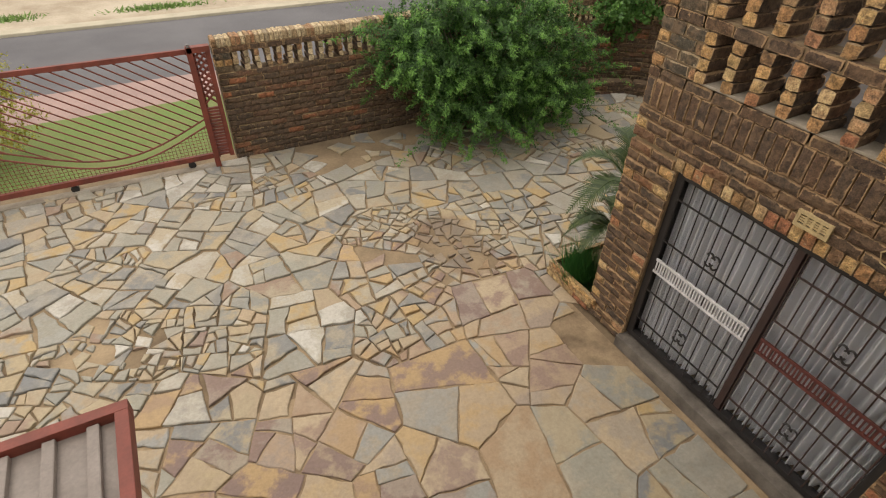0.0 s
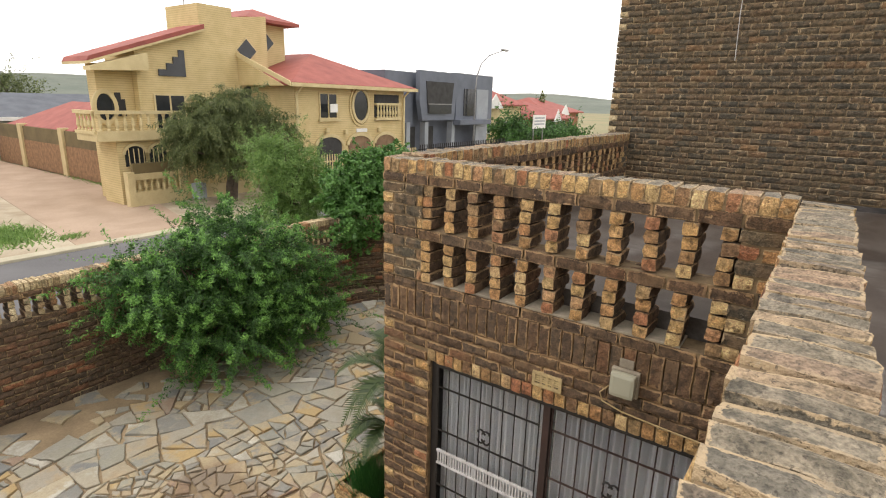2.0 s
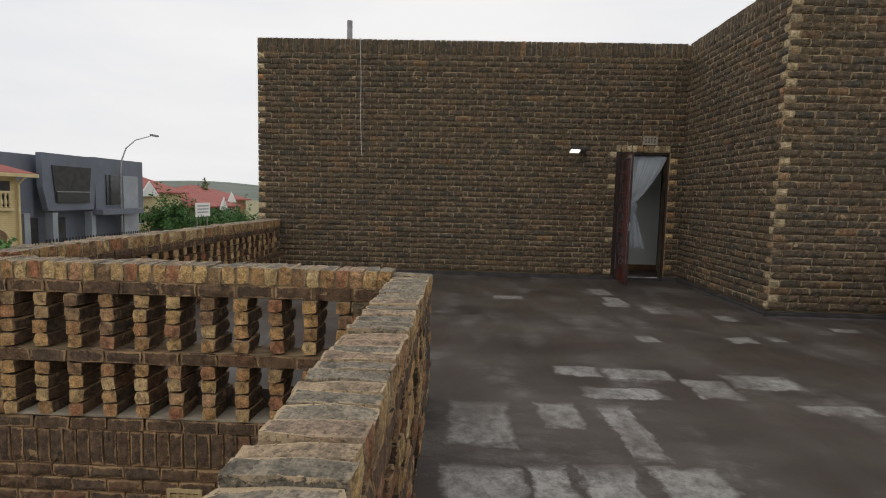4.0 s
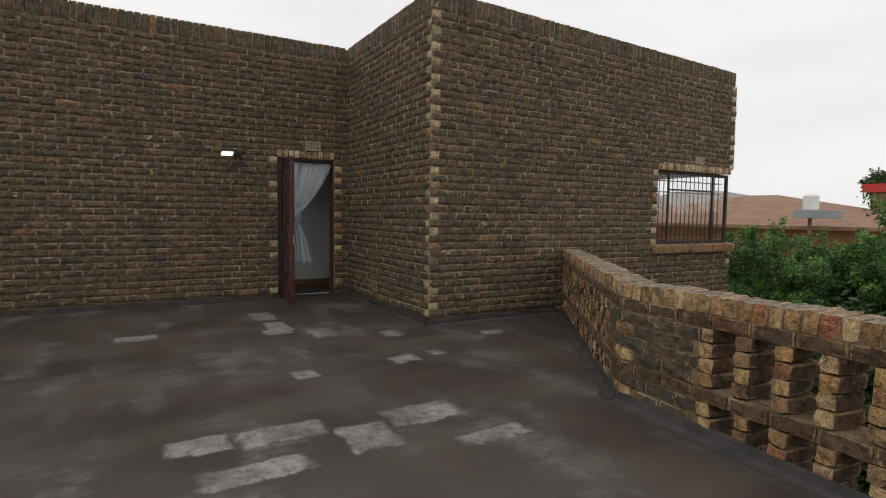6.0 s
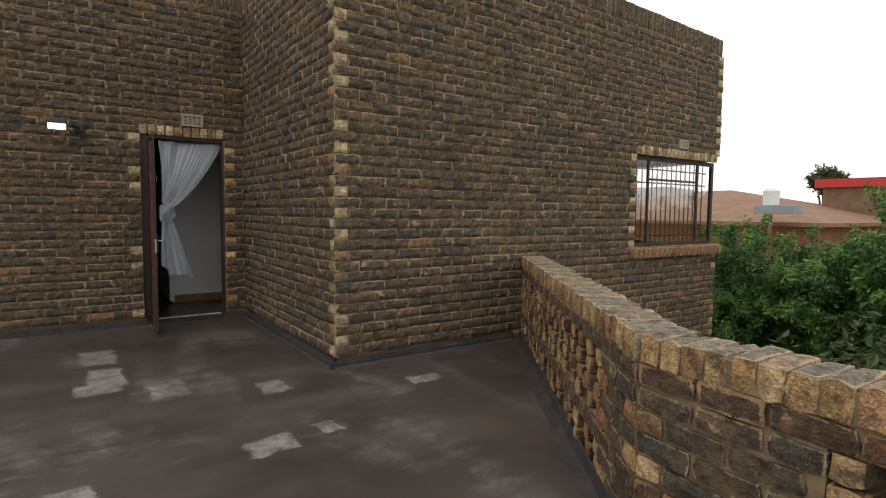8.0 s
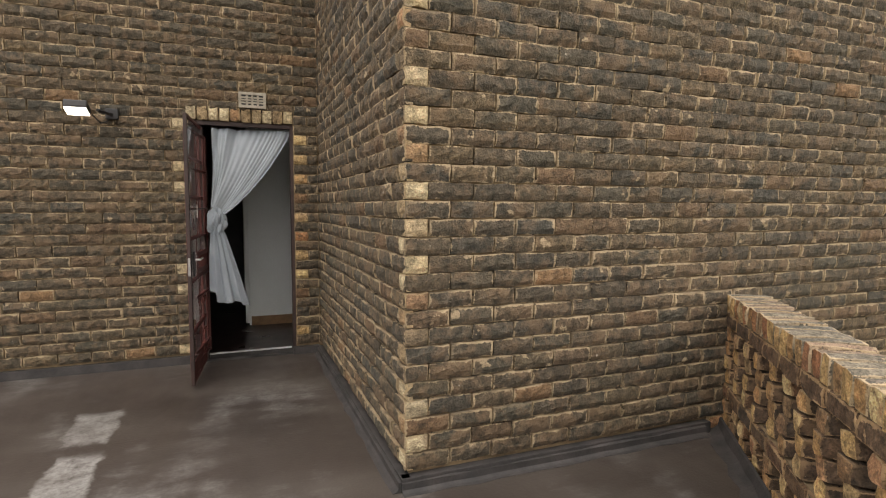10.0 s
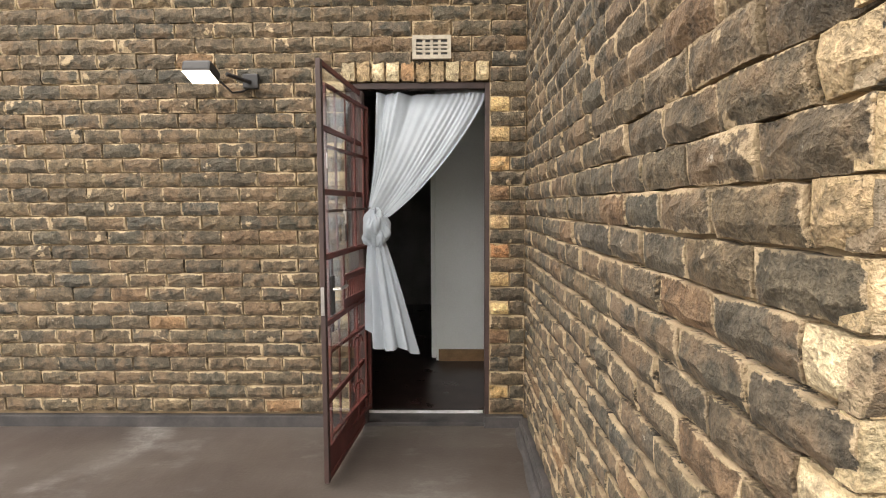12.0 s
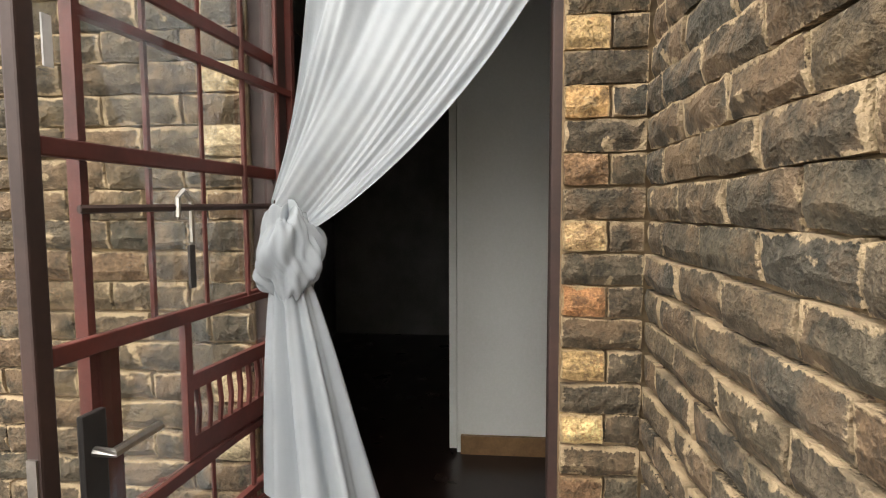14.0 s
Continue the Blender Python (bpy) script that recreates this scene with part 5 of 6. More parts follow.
tree("bush", "dense green thorny bush against the yard wall", (4.5, 6.9, G),
     [(4.4, 6.85, -1.35, 1.25, 0.85, 0.95), (5.3, 6.8, -1.55, 1.0, 0.8, 0.85), (3.7, 6.9, -1.35, 0.95, 0.7, 0.7), (4.3, 6.5, -2.1, 1.2, 0.7, 0.55), (5.3, 6.5, -2.1, 0.9, 0.7, 0.5), (4.5, 7.1, -0.75, 0.75, 0.6, 0.45), (3.2, 7.0, -1.05, 0.5, 0.4, 0.3)],
     LEAF_BUSH, 0.043, 170000, 1000, 0.044, 3, trunk=0.05, limbs=12, slim=0.42, droop=0.6, stems=4, floor_z=G + 0.28, wild=2.1, tip_leaf=LEAF_BUSH_TIP)
tree("bush", "feathery pale green thorn tree outside the wall", (8.4, 10.4, -2.8),
     [(8.4, 10.4, -0.5, 0.95, 0.8, 0.75), (8.0, 10.4, 0.0, 0.6, 0.5, 0.4), (9.1, 10.4, -0.9, 0.75, 0.6, 0.65), (8.5, 10.4, -1.4, 0.9, 0.7, 0.6)],
     LEAF_PALE, 0.06, 60000, 560, 0.08, 4, trunk=0.05, limbs=9, slim=0.3, droop=0.2)
tree("tree", "round olive-green tree with drooping twigs and dark trunk", (12.5, 19.0, -2.83),
     [(12.0, 18.8, 0.0, 1.7, 1.4, 1.0), (13.3, 18.8, -0.15, 1.7, 1.4, 0.95), (12.6, 18.8, 0.65, 1.5, 1.2, 0.85), (14.2, 18.8, -0.4, 1.2, 1.1, 0.75), (11.2, 18.8, -0.4, 1.1, 1.0, 0.75)],
     LEAF_OLIVE, 0.14, 100000, 1000, 0.12, 5, trunk=0.17, limbs=14, slim=0.22, droop=1.7, stems=3)
tree("ivy_bush", "glossy ivy heaped over the curved yard wall", (8.6, 7.7, -2.76),
     [(8.3, 7.75, -0.5, 0.95, 0.65, 0.72), (9.0, 7.75, -0.3, 0.8, 0.6, 0.6), (9.0, 7.6, -1.4, 1.1, 0.7, 1.2), (7.9, 7.55, -1.1, 0.75, 0.5, 0.6)],
     LEAF_IVY, 0.06, 110000, 1700, 0.045, 6, trunk=0.05, limbs=6, slim=0.85, droop=0.8)
tree("yellow_bush", "yellow-leaved shrub outside the gate", (-2.4, 9.0, -2.76), [(-2.45, 9.0, -1.95, 0.75, 0.6, 0.7)], LEAF_YELLOW, 0.045, 9000, 260, 0.06, 7, trunk=0.03, limbs=5, slim=0.6)
tree("tree", "leafy green tree rising beside the terrace parapet", (6.6, -12.5, -2.9),
     [(7.4, -12.6, -0.2, 1.7, 1.4, 1.15), (5.7, -12.4, -0.05, 1.4, 1.3, 0.8), (4.3, -12.0, 0.55, 1.2, 1.2, 0.85), (6.5, -12.3, -1.1, 2.2, 1.5, 1.2), (2.6, -11.8, 0.2, 1.6, 1.3, 1.0), (8.3, -12.8, -0.9, 1.0, 1.0, 1.0)],
     LEAF_TREE, 0.080, 190000, 1000, 0.10, 8, trunk=0.14, limbs=14, slim=0.42, droop=0.3, wild=0.75, tip_leaf=LEAF_TREE_TIP)
tree("tree", "green garden tree below the terrace parapet", (1.2, -10.5, -2.9),
     [(1.0, -10.5, -0.6, 1.8, 1.4, 1.3), (2.8, -9.8, -1.0, 1.5, 1.2, 1.0), (4.2, -9.4, -1.6, 1.4, 1.2, 0.9)],
     LEAF_PALM, 0.15, 40000, 520, 0.16, 9, trunk=0.14, limbs=10, slim=0.4, droop=0.3)
tree("tree", "dark round tree behind the red-edged roof", (18.2, -45, -2.9), [(17.8, -45, 3.7, 0.95, 0.9, 0.5), (17.3, -45, 3.3, 0.8, 0.8, 0.5)], LEAF_PALM, 0.22, 12000, 260, 0.07, 10, trunk=0.2, limbs=5)
tree("tree", "thin bare-topped tree far down the street", (16.2, 52, -2.9), [(16.2, 52, 1.0, 1.9, 1.5, 1.3), (15.4, 52, 2.0, 1.0, 1.0, 0.7)], LEAF_OLIVE, 0.2, 5000, 150, 0.22, 11, trunk=0.12, limbs=8, slim=0.4)
tree("tree", "small green tree in front of red-roofed houses", (46.5, 25.5, -2.9), [(46.3, 25, -1.3, 1.8, 1.6, 1.2), (47.8, 25, -1.7, 1.6, 1.4, 1.0)], LEAF_BUSH, 0.25, 9000, 200, 0.25, 12, trunk=0.15, limbs=6)
tree("hedge_bush", "clipped green hedge beside the street", (55, 25, -2.9), [(53.5, 25, -1.9, 2.5, 1.6, 1.2), (57.5, 25, -1.9, 2.8, 1.6, 1.1), (61, 25, -2.0, 2.2, 1.6, 1.0)], LEAF_BUSH, 0.25, 9000, 220, 0.22, 13, trunk=0.1, limbs=5)


def palm(at, seed, fronds, long_):
    r = random.Random(seed)
    t = thing("palm", "small palm with arching feathery fronds", "palm", at)
    base = Vector(at)
    part("stem", tube([Vector((base.x, base.y, G)), base + Vector((0.02, 0, 0.28))], [0.08, 0.06], 10), BARK, t)
    for k in range(fronds):
        a = 2 * math.pi * k / fronds + r.uniform(-0.25, 0.25)
        up = r.uniform(0.75, 1.6)
        d = Vector((math.cos(a), math.sin(a), 0))
        pts = [base + Vector((0, 0, 0.25)) + d * long_ * s * 0.75 + Vector((0, 0, long_ * (up * s - 1.15 * s * s))) for s in (j / 10 for j in range(11))]
        bm = tube(pts, [0.012 * (1 - 0.08 * j) for j in range(11)], 5)
        for j in range(2, 44):
            s = j / 44 * 10
            i = int(s)
            p = pts[i].lerp(pts[min(i + 1, 10)], s - i)
            along = (pts[min(i + 1, 10)] - pts[i]).normalized()
            side = along.cross(Vector((0, 0, 1))).normalized()
            l = 0.24 * math.sin(math.pi * (0.12 + 0.85 * j / 44)) * long_
            for q in (1, -1):
                tip = p + (side * q * 0.85 + along * 0.55 + Vector((0, 0, 0.15))).normalized() * l
                w = along * 0.011
                bm.faces.new([bm.verts.new(v) for v in (p - w, p + w, tip)])
        part("frond", bm, LEAF_PALM, t)
    return t


palm((3.86, 3.12, G + 0.85), 5, 12, 0.84)
palm((3.80, 3.10, G + 0.35), 9, 9, 0.72)
g = thing("grass_clump", "bright green grass clump in the brick planter", "grass", (3.55, 3.05, G), kind="stuff")
rnd = np.random.default_rng(2)
vs, fs = [], []
for k in range(900):
    a, rr, hh = rnd.uniform(0, 6.28), rnd.uniform(0, 0.20), rnd.uniform(0.25, 0.6)
    x, y = 3.42 + rr * math.cos(a), 3.06 + 1.1 * rr * math.sin(a)
    dx, dy = rnd.normal(0, 0.10, 2)
    n = len(vs)
    vs += [(x - 0.006, y, G + 0.1), (x + 0.006, y + 0.004, G + 0.1), (x + dx, y + dy, G + 0.1 + hh)]
    fs.append((n, n + 1, n + 2))
part("blades", mesh_of("blades", vs, fs, LEAF_GRASS), None, g)
pl = thing("planter", "low brick planter at the garage corner", "planter", (3.3, 3.0, G))
part("soil", boxes((3.28, 4.4, 2.76, 3.42, G - 0.02, G + 0.10)), SOIL, pl)
for k in range(3):
    for n in range(3):
        part("brick", KINDS["mix_long"][0][n][3], None, pl).matrix_basis = face_frame((3.24 - 0.012 * k, 3.42 - n * 0.225), (0, -1)) @ pose(0.05 * k, 0, G + 0.0 + 0.08 * k)
for n in range(4):
    part("brick", KINDS["mix_long"][0][n][3], None, pl).matrix_basis = face_frame((4.2 - n * 0.236, 3.44), (-1, 0)) @ pose(0, 0, G + 0.08)

# ---- entrance gate ----
gate = thing("driveway_gate", "red oxide sliding gate with slanting bars", "gate", (-1.5, 7.5, G))
gx0, gx1, gy, gz0, gz1 = -4.2, 0.50, 7.53, G + 0.10, -1.075
part("top_rail", boxes((gx0, gx1, gy - 0.025, gy + 0.025, gz1 - 0.06, gz1), bevel=0.004), REDGATE, gate)
part("bottom_rail", boxes((gx0, gx1, gy - 0.03, gy + 0.03, gz0, gz0 + 0.07), bevel=0.004), REDGATE, gate)
part("stile", boxes((gx1 - 0.05, gx1, gy - 0.025, gy + 0.025, gz0 + 0.07, gz1 - 0.06)), REDGATE, gate)


def sweep(x):
    return -2.08 + 0.28 * math.cos((x + 2.5) / 1.9 * math.pi * 0.95 + 0.35)


for off, name in ((0.0, "curved_rail"), (0.10, "curved_rail")):
    part(name, tube([(x, gy, sweep(x) - off) for x in (gx0 + 0.03 + k * (gx1 - gx0 - 0.06) / 40 for k in range(41))], 0.012, 6), REDGATE, gate)
for k in range(30):
    x = gx0 + 0.3 + k * 0.165
    xa, za = x, gz1 - 0.06
    xb, zb = xa, za
    while zb > sweep(min(xb, gx1)) and xb < gx1 - 0.05:
        xb += 0.02
        zb -= 0.0145
    part("slant_bar", tube([(xa, gy, za), (xb, gy, zb)], 0.010, 5), REDGATE, gate)
mesh_bm = bmesh.new()
x = gx0 + 0.02
while x < gx1 - 0.05:
    add_box(mesh_bm, x - 0.0025, x + 0.0025, gy - 0.004, gy + 0.004, gz0 + 0.06, sweep(x) - 0.10)
    x += 0.048
z = gz0 + 0.1
while z < -1.85:
    xs = [q / 50 for q in range(int(gx0 * 50), int((gx1 - 0.05) * 50)) if sweep(q / 50) - 0.1 > z]
    start = None
    for q in xs + [99]:
        if start is None:
            start = last = q
        elif q - last > 0.03:
            if last - start > 0.05:
                add_box(mesh_bm, start, last, gy + 0.005, gy + 0.009, z - 0.0025, z + 0.0025)
            start = q
        last = q
    z += 0.048
part("wire_mesh", mesh_bm, REDGATE, gate, "welded steel mesh")
for x in (-3.5, -1.35, 0.1):
    part("roller", tube([(x, gy - 0.02, G + 0.05), (x, gy + 0.02, G + 0.05)], 0.05, 12), BLACKMETAL, gate)
structure("gate_track", boxes((-6.4, 0.4, 7.42, 7.56, G - 0.05, G + 0.012)), CEMENT, "cement track under the sliding gate", "track")
post = thing("gate_post", "red oxide steel guide post with slots", "post", (0.5, 7.48, G))
part("upright", boxes((0.40, 0.47, 7.40, 7.46, G, -1.03), bevel=0.005), REDGATE, post)
part("upright", boxes((0.62, 0.68, 7.44, 7.50, G + 0.12, -1.04), bevel=0.005), REDGATE, post)
part("cap", boxes((0.40, 0.68, 7.40, 7.50, -1.10, -1.03)), REDGATE, post)
for k in range(16):
    part("slat", boxes((0.47, 0.62, 7.43, 7.465, G + 0.16 + k * 0.045, G + 0.188 + k * 0.045)), REDGATE, post)
for k in range(8):
    z = G + 0.92 + k * 0.085
    part("brace", tube([(0.47, 7.44, z), (0.62, 7.46, z + 0.14)], 0.016, 5), REDGATE, post)
    part("brace", tube([(0.62, 7.45, z), (0.47, 7.47, z + 0.14)], 0.016, 5), REDGATE, post)
part("bolt", tube([(0.435, 7.43, -1.03), (0.435, 7.43, -0.99)], 0.018, 8), GREYMETAL, post)


# ---- houses across the street ----
def baluster(h):
    bm = bmesh.new()
    prof = [(0.07, 0), (0.07, 0.08), (0.04, 0.14), (0.075, 0.35), (0.065, 0.5), (0.035, 0.75), (0.06, 0.9), (0.06, 1.0)]
    rs = [[bm.verts.new((r * math.cos(a), r * math.sin(a), z * h)) for a in (2 * math.pi * k / 8 for k in range(8))] for r, z in prof]
    for a, b in zip(rs, rs[1:]):
        for k in range(8):
            bm.faces.new((a[k], a[(k + 1) % 8], b[(k + 1) % 8], b[k]))
    me = bpy.data.meshes.new("baluster")
    bm.to_mesh(me)
    bm.free()
    me.materials.append(CREAM)
    return me


def railing(parent, a, b, z0, z1, step=0.28):
    a, b = Vector(a), Vector(b)
    d = b - a
    m = Matrix.Translation((a.x, a.y, 0)) @ pose(0, 0, 0, 0, 0, math.degrees(math.atan2(d.y, d.x)))
    rail = part("railing", boxes((0, d.length, -0.1, 0.1, z1 - 0.12, z1), (0, d.length, -0.1, 0.1, z0, z0 + 0.1), m=m), CREAM, parent)
    me = baluster(z1 - z0 - 0.22)
    n = int(d.length / step)
    for k in range(n):
        p = a + d * ((k + 0.5) / n)
        ob = part("baluster", me, None, rail)
        ob.matrix_basis = Matrix.Translation((p.x, p.y, z0 + 0.1))


def window(parent, x0, x1, z0, z1, y, rim=CREAM, pane=DARKGLASS, bars=1, sill=True):
    w = part("window", boxes((x0, x1, y - 0.05, y - 0.002, z0, z0 + 0.07), (x0, x1, y - 0.05, y - 0.002, z1 - 0.07, z1), (x0, x0 + 0.07, y - 0.05, y - 0.002, z0 + 0.07, z1 - 0.07), (x1 - 0.07, x1, y - 0.05, y - 0.002, z0 + 0.07, z1 - 0.07)), rim, parent)
    part("pane", boxes((x0 + 0.07, x1 - 0.07, y - 0.02, y - 0.003, z0 + 0.07, z1 - 0.07)), pane, w)
    for k in range(bars):
        x = x0 + (x1 - x0) * (k + 1) / (bars + 1)
        part("mullion", boxes((x - 0.03, x + 0.03, y - 0.045, y - 0.021, z0 + 0.07, z1 - 0.07)), rim, w)
    if sill:
        part("sill", boxes((x0 - 0.08, x1 + 0.08, y - 0.14, y - 0.003, z0 - 0.1, z0 - 0.002)), CREAM, w)
    return w


def ring(cx, cz, rx, rz, w, y0, y1, n=28, a0=0.0, a1=2 * math.pi):
    bm = bmesh.new()
    full = a1 - a0 > 6.2
    pts = []
    for k in range(n + (0 if full else 1)):
        a = a0 + (a1 - a0) * k / n
        pts.append([bm.verts.new((cx + (rx + e) * math.cos(a), y, cz + (rz + e) * math.sin(a))) for e, y in ((0, y0), (w, y0), (w, y1), (0, y1))])
    for k in range(len(pts) if full else len(pts) - 1):
        a, b = pts[k], pts[(k + 1) % len(pts)]
        for i in range(4):
            bm.faces.new((a[i], a[(i + 1) % 4], b[(i + 1) % 4], b[i]))
    bmesh.ops.recalc_face_normals(bm, faces=bm.faces)
    return bm


def disc(cx, cz, rx, rz, y0, y1, n=28, low=None):
    out = [(cx + rx * math.cos(2 * math.pi * k / n), cz + rz * math.sin(2 * math.pi * k / n)) for k in range(n)]
    if low is not None:
        out = [(cx + rx, low)] + [(cx + rx * math.cos(math.pi * k / 14), cz + rz * math.sin(math.pi * k / 14)) for k in range(15)] + [(cx - rx, low)]
    return prism(out, y0, y1)


def hipped(x0, x1, y0, y1, z, rise, over=0.4, inset=None, gable=False):
    bm = bmesh.new()
    x0, x1, y0, y1 = x0 - over, x1 + over, y0 - over, y1 + over
    i = inset if inset is not None else min(x1 - x0, y1 - y0) / 2
    ym = (y0 + y1) / 2
    if x1 - x0 >= y1 - y0:
        r = [(x0 + (0 if gable else i), ym, z + rise), (x1 - i, ym, z + rise)]
    else:
        xm = (x0 + x1) / 2
        r = [(xm, y0 + i, z + rise), (xm, y1 - i, z + rise)]
    lo = [bm.verts.new(p) for p in ((x0, y0, z), (x1, y0, z), (x1, y1, z), (x0, y1, z))]
    un = [bm.verts.new((v.co.x, v.co.y, z - 0.14)) for v in lo]
    t = [bm.verts.new(p) for p in r]
    if x1 - x0 >= y1 - y0:
        fs = ((lo[0], lo[1], t[1], t[0]), (lo[1], lo[2], t[1]), (lo[2], lo[3], t[0], t[1]), (lo[3], lo[0], t[0]))
    else:
        fs = ((lo[0], lo[1], t[0]), (lo[1], lo[2], t[1], t[0]), (lo[2], lo[3], t[1]), (lo[3], lo[0], t[0], t[1]))
    for f_ in fs:
        bm.faces.new(f_)
    for k in range(4):
        bm.faces.new((lo[k], un[k], un[(k + 1) % 4], lo[(k + 1) % 4]))
    bm.faces.new(un)
    return bm


F = -2.83
Y = 19.4
h = thing("yellow_house", "large yellow brick house with red tiled roofs", "house", (17, 22, F))
part("garage_wing", boxes((16.2, 23.7, Y, Y + 8, F, 1.75)), YELLOW, h)
part("main_block", prism([(11.1, F), (17.3, F), (17.3, 4.85), (15.5, 4.6), (15.5, 4.95), (13.9, 4.95), (13.9, 3.85), (11.1, 2.85)], 22.5, 25.0), YELLOW, h)
part("rear_tower", boxes((17.0, 18.9, 23.2, 28, F, 4.6)), YELLOW, h)
part("roof", hipped(16.2, 23.7, Y, Y + 8, 1.88, 1.55, 0.5, 3.6, True), REDROOF, h, "red tiled hip roof")
part("gutter", boxes((15.65, 24.25, Y - 0.58, Y - 0.45, 1.70, 1.86)), CREAM, h)
part("down_pipe", tube([(16.3, Y - 0.5, 1.75), (16.25, Y - 0.12, 1.4), (16.25, Y - 0.1, F)], 0.06), CREAM, h)
part("down_pipe", tube([(23.6, Y - 0.5, 1.75), (23.6, Y - 0.12, 1.4), (23.6, Y - 0.1, F)], 0.06), CREAM, h)
part("roof", prism([(9.2, 2.32), (9.3, 2.5), (13.9, 4.1), (13.9, 3.92)], 22.1, 24.2), REDROOF, h, "red tiled lean-to roof")
part("fascia", prism([(9.2, 2.0), (11.3, 2.1), (11.3, 2.75), (9.2, 2.14)], 21.9, 22.45), CREAM, h)
part("soffit", prism([(9.2, 2.22), (9.2, 2.318), (13.9, 3.918), (13.9, 3.85)], 22.1, 24.2), CREAM, h)
part("side_bay", boxes((9.75, 11.1, 22.9, 23.6, F, 2.3)), YELLOW, h)
part("roof", hipped(16.6, 19.0, 22.9, 28, 4.75, 0.6, 0.35), REDROOF, h)
turned = pose(0, 0, 0, 0, 0, 90)
for q, y0, y1, paint in (([(Y - 0.05, 1.72), (Y + 8.05, 1.72), (Y + 4, 3.28)], -15.69, -15.64, YELLOW), ([(Y - 0.55, 1.70), (Y - 0.5, 1.92), (Y + 4, 3.47), (Y + 4, 3.27)], -15.638, -15.58, CREAM)):
    bm = prism(q, y0, y1)
    bmesh.ops.transform(bm, matrix=turned, verts=bm.verts)
    part("gable" if paint is YELLOW else "fascia", bm, paint, h)
part("stepped_window", prism([(11.95, 1.95), (13.1, 1.95), (13.1, 3.0), (12.85, 3.0), (12.85, 2.72), (12.6, 2.72), (12.6, 2.45), (12.3, 2.45), (12.3, 2.2), (11.95, 2.2)], 22.44, 22.498), DARKGLASS, h, "stepped dark window")
for cx, cz, y in ((16.15, 3.25, 22.5), (17.7, 3.78, 23.2)):
    d = part("diamond_window", prism([(cx - 0.5, cz), (cx, cz - 0.5), (cx + 0.5, cz), (cx, cz + 0.5)], y - 0.05, y - 0.002), DARKGLASS, h, "diamond-shaped dark window")
    part("surround", prism([(cx - 0.6, cz), (cx, cz - 0.6), (cx + 0.6, cz), (cx, cz + 0.6)], y - 0.03, y - 0.001), CREAM, d)
a = part("arched_window", disc(16.15, 1.1, 0.55, 0.6, 22.43, 22.498, low=0.3), DARKGLASS, h)
part("surround", ring(16.15, 1.1, 0.57, 0.62, 0.22, 22.38, 22.495, 18, 0, math.pi), CREAM, a)
window(h, 11.65, 13.0, -0.2, 1.25, 22.5)
window(h, 17.45, 18.35, 0.4, 1.55, 20.2 + 0.001)
part("wing_link", boxes((17.2, 18.9, 20.2, 23, F, 2.2)), YELLOW, h)
window(h, 17.6, 18.75, 0.3, 1.5, Y)
wv = part("oval_window", disc(20.3, 0.93, 0.5, 0.72, Y - 0.05, Y - 0.002), DARKGLASS, h)
part("surround", ring(20.3, 0.93, 0.5, 0.72, 0.14, Y - 0.1, Y - 0.003), CREAM, wv)
part("surround", ring(20.3, 0.93, 0.68, 0.92, 0.10, Y - 0.07, Y - 0.003), YELLOW, wv)
part("open_sash", boxes((17.95, 18.4, Y - 0.4, Y - 0.37, 0.62, 1.0)), WHITE, h, "open window sash")
# flat panel whose black colour is the opening's shade
lo = part("loggia", boxes((21.35, 23.25, Y - 0.04, Y - 0.002, 0.2, 1.5)), SHADE_BLACK, h, "shadowed balcony opening")
me_b = baluster(0.62)
for k in range(8):
    part("baluster", me_b, None, lo).matrix_basis = Matrix.Translation((21.5 + k * 0.23, Y - 0.12, 0.35))
part("handrail", boxes((21.3, 23.3, Y - 0.2, Y - 0.05, 0.97, 1.08), (21.3, 23.3, Y - 0.2, Y - 0.05, 0.22, 0.35)), CREAM, lo)
for x0, x1 in ((17.4, 18.95), (19.45, 21.0), (21.4, 22.95)):
    # the first arch is a black panel painted as a shaded doorway
    g_ = part("garage_arch", disc((x0 + x1) / 2, -0.95, (x1 - x0) / 2, 0.42, Y - 0.05, Y - 0.002, low=F), SHADE_BLACK if x0 < 18 else BROWNWALL, h, "arched garage doorway")
    part("surround", ring((x0 + x1) / 2, -0.95, (x1 - x0) / 2, 0.42, 0.16, Y - 0.09, Y - 0.003, 16, 0, math.pi), CREAM, g_)
part("name_plate", boxes((20.0, 20.75, Y - 0.06, Y - 0.003, -0.35, -0.18)), WHITE, h, "pale name plate")
for x, z in ((18.0, -0.2), (19.2, -0.3), (21.6, -0.25)):
    part("wall_lamp", boxes((x - 0.09, x + 0.09, Y - 0.18, Y - 0.003, z - 0.12, z + 0.1), bevel=0.03), CREAM, h)
part("crest", boxes((10.2, 10.7, 22.82, 22.898, 0.35, 1.0), (10.35, 10.55, 22.82, 22.898, 1.0, 1.25)), BLACKMETAL, h, "dark wall ornament")
rw = part("round_window", disc(9.95, 0.7, 0.3, 0.5, 22.85, 22.898), DARKGLASS, h)
part("surround", ring(9.95, 0.7, 0.32, 0.52, 0.15, 22.8, 22.897), CREAM, rw)
part("balcony_slab", boxes((8.7, 11.9, 20.9, 22.5, -0.45, -0.2)), CREAM, h)
part("balcony_base", boxes((9.4, 11.9, 21.1, 22.5, F, -0.45)), YELLOW, h)
railing(h, (8.75, 21.0, 0), (11.9, 21.0, 0), -0.2, 0.62)
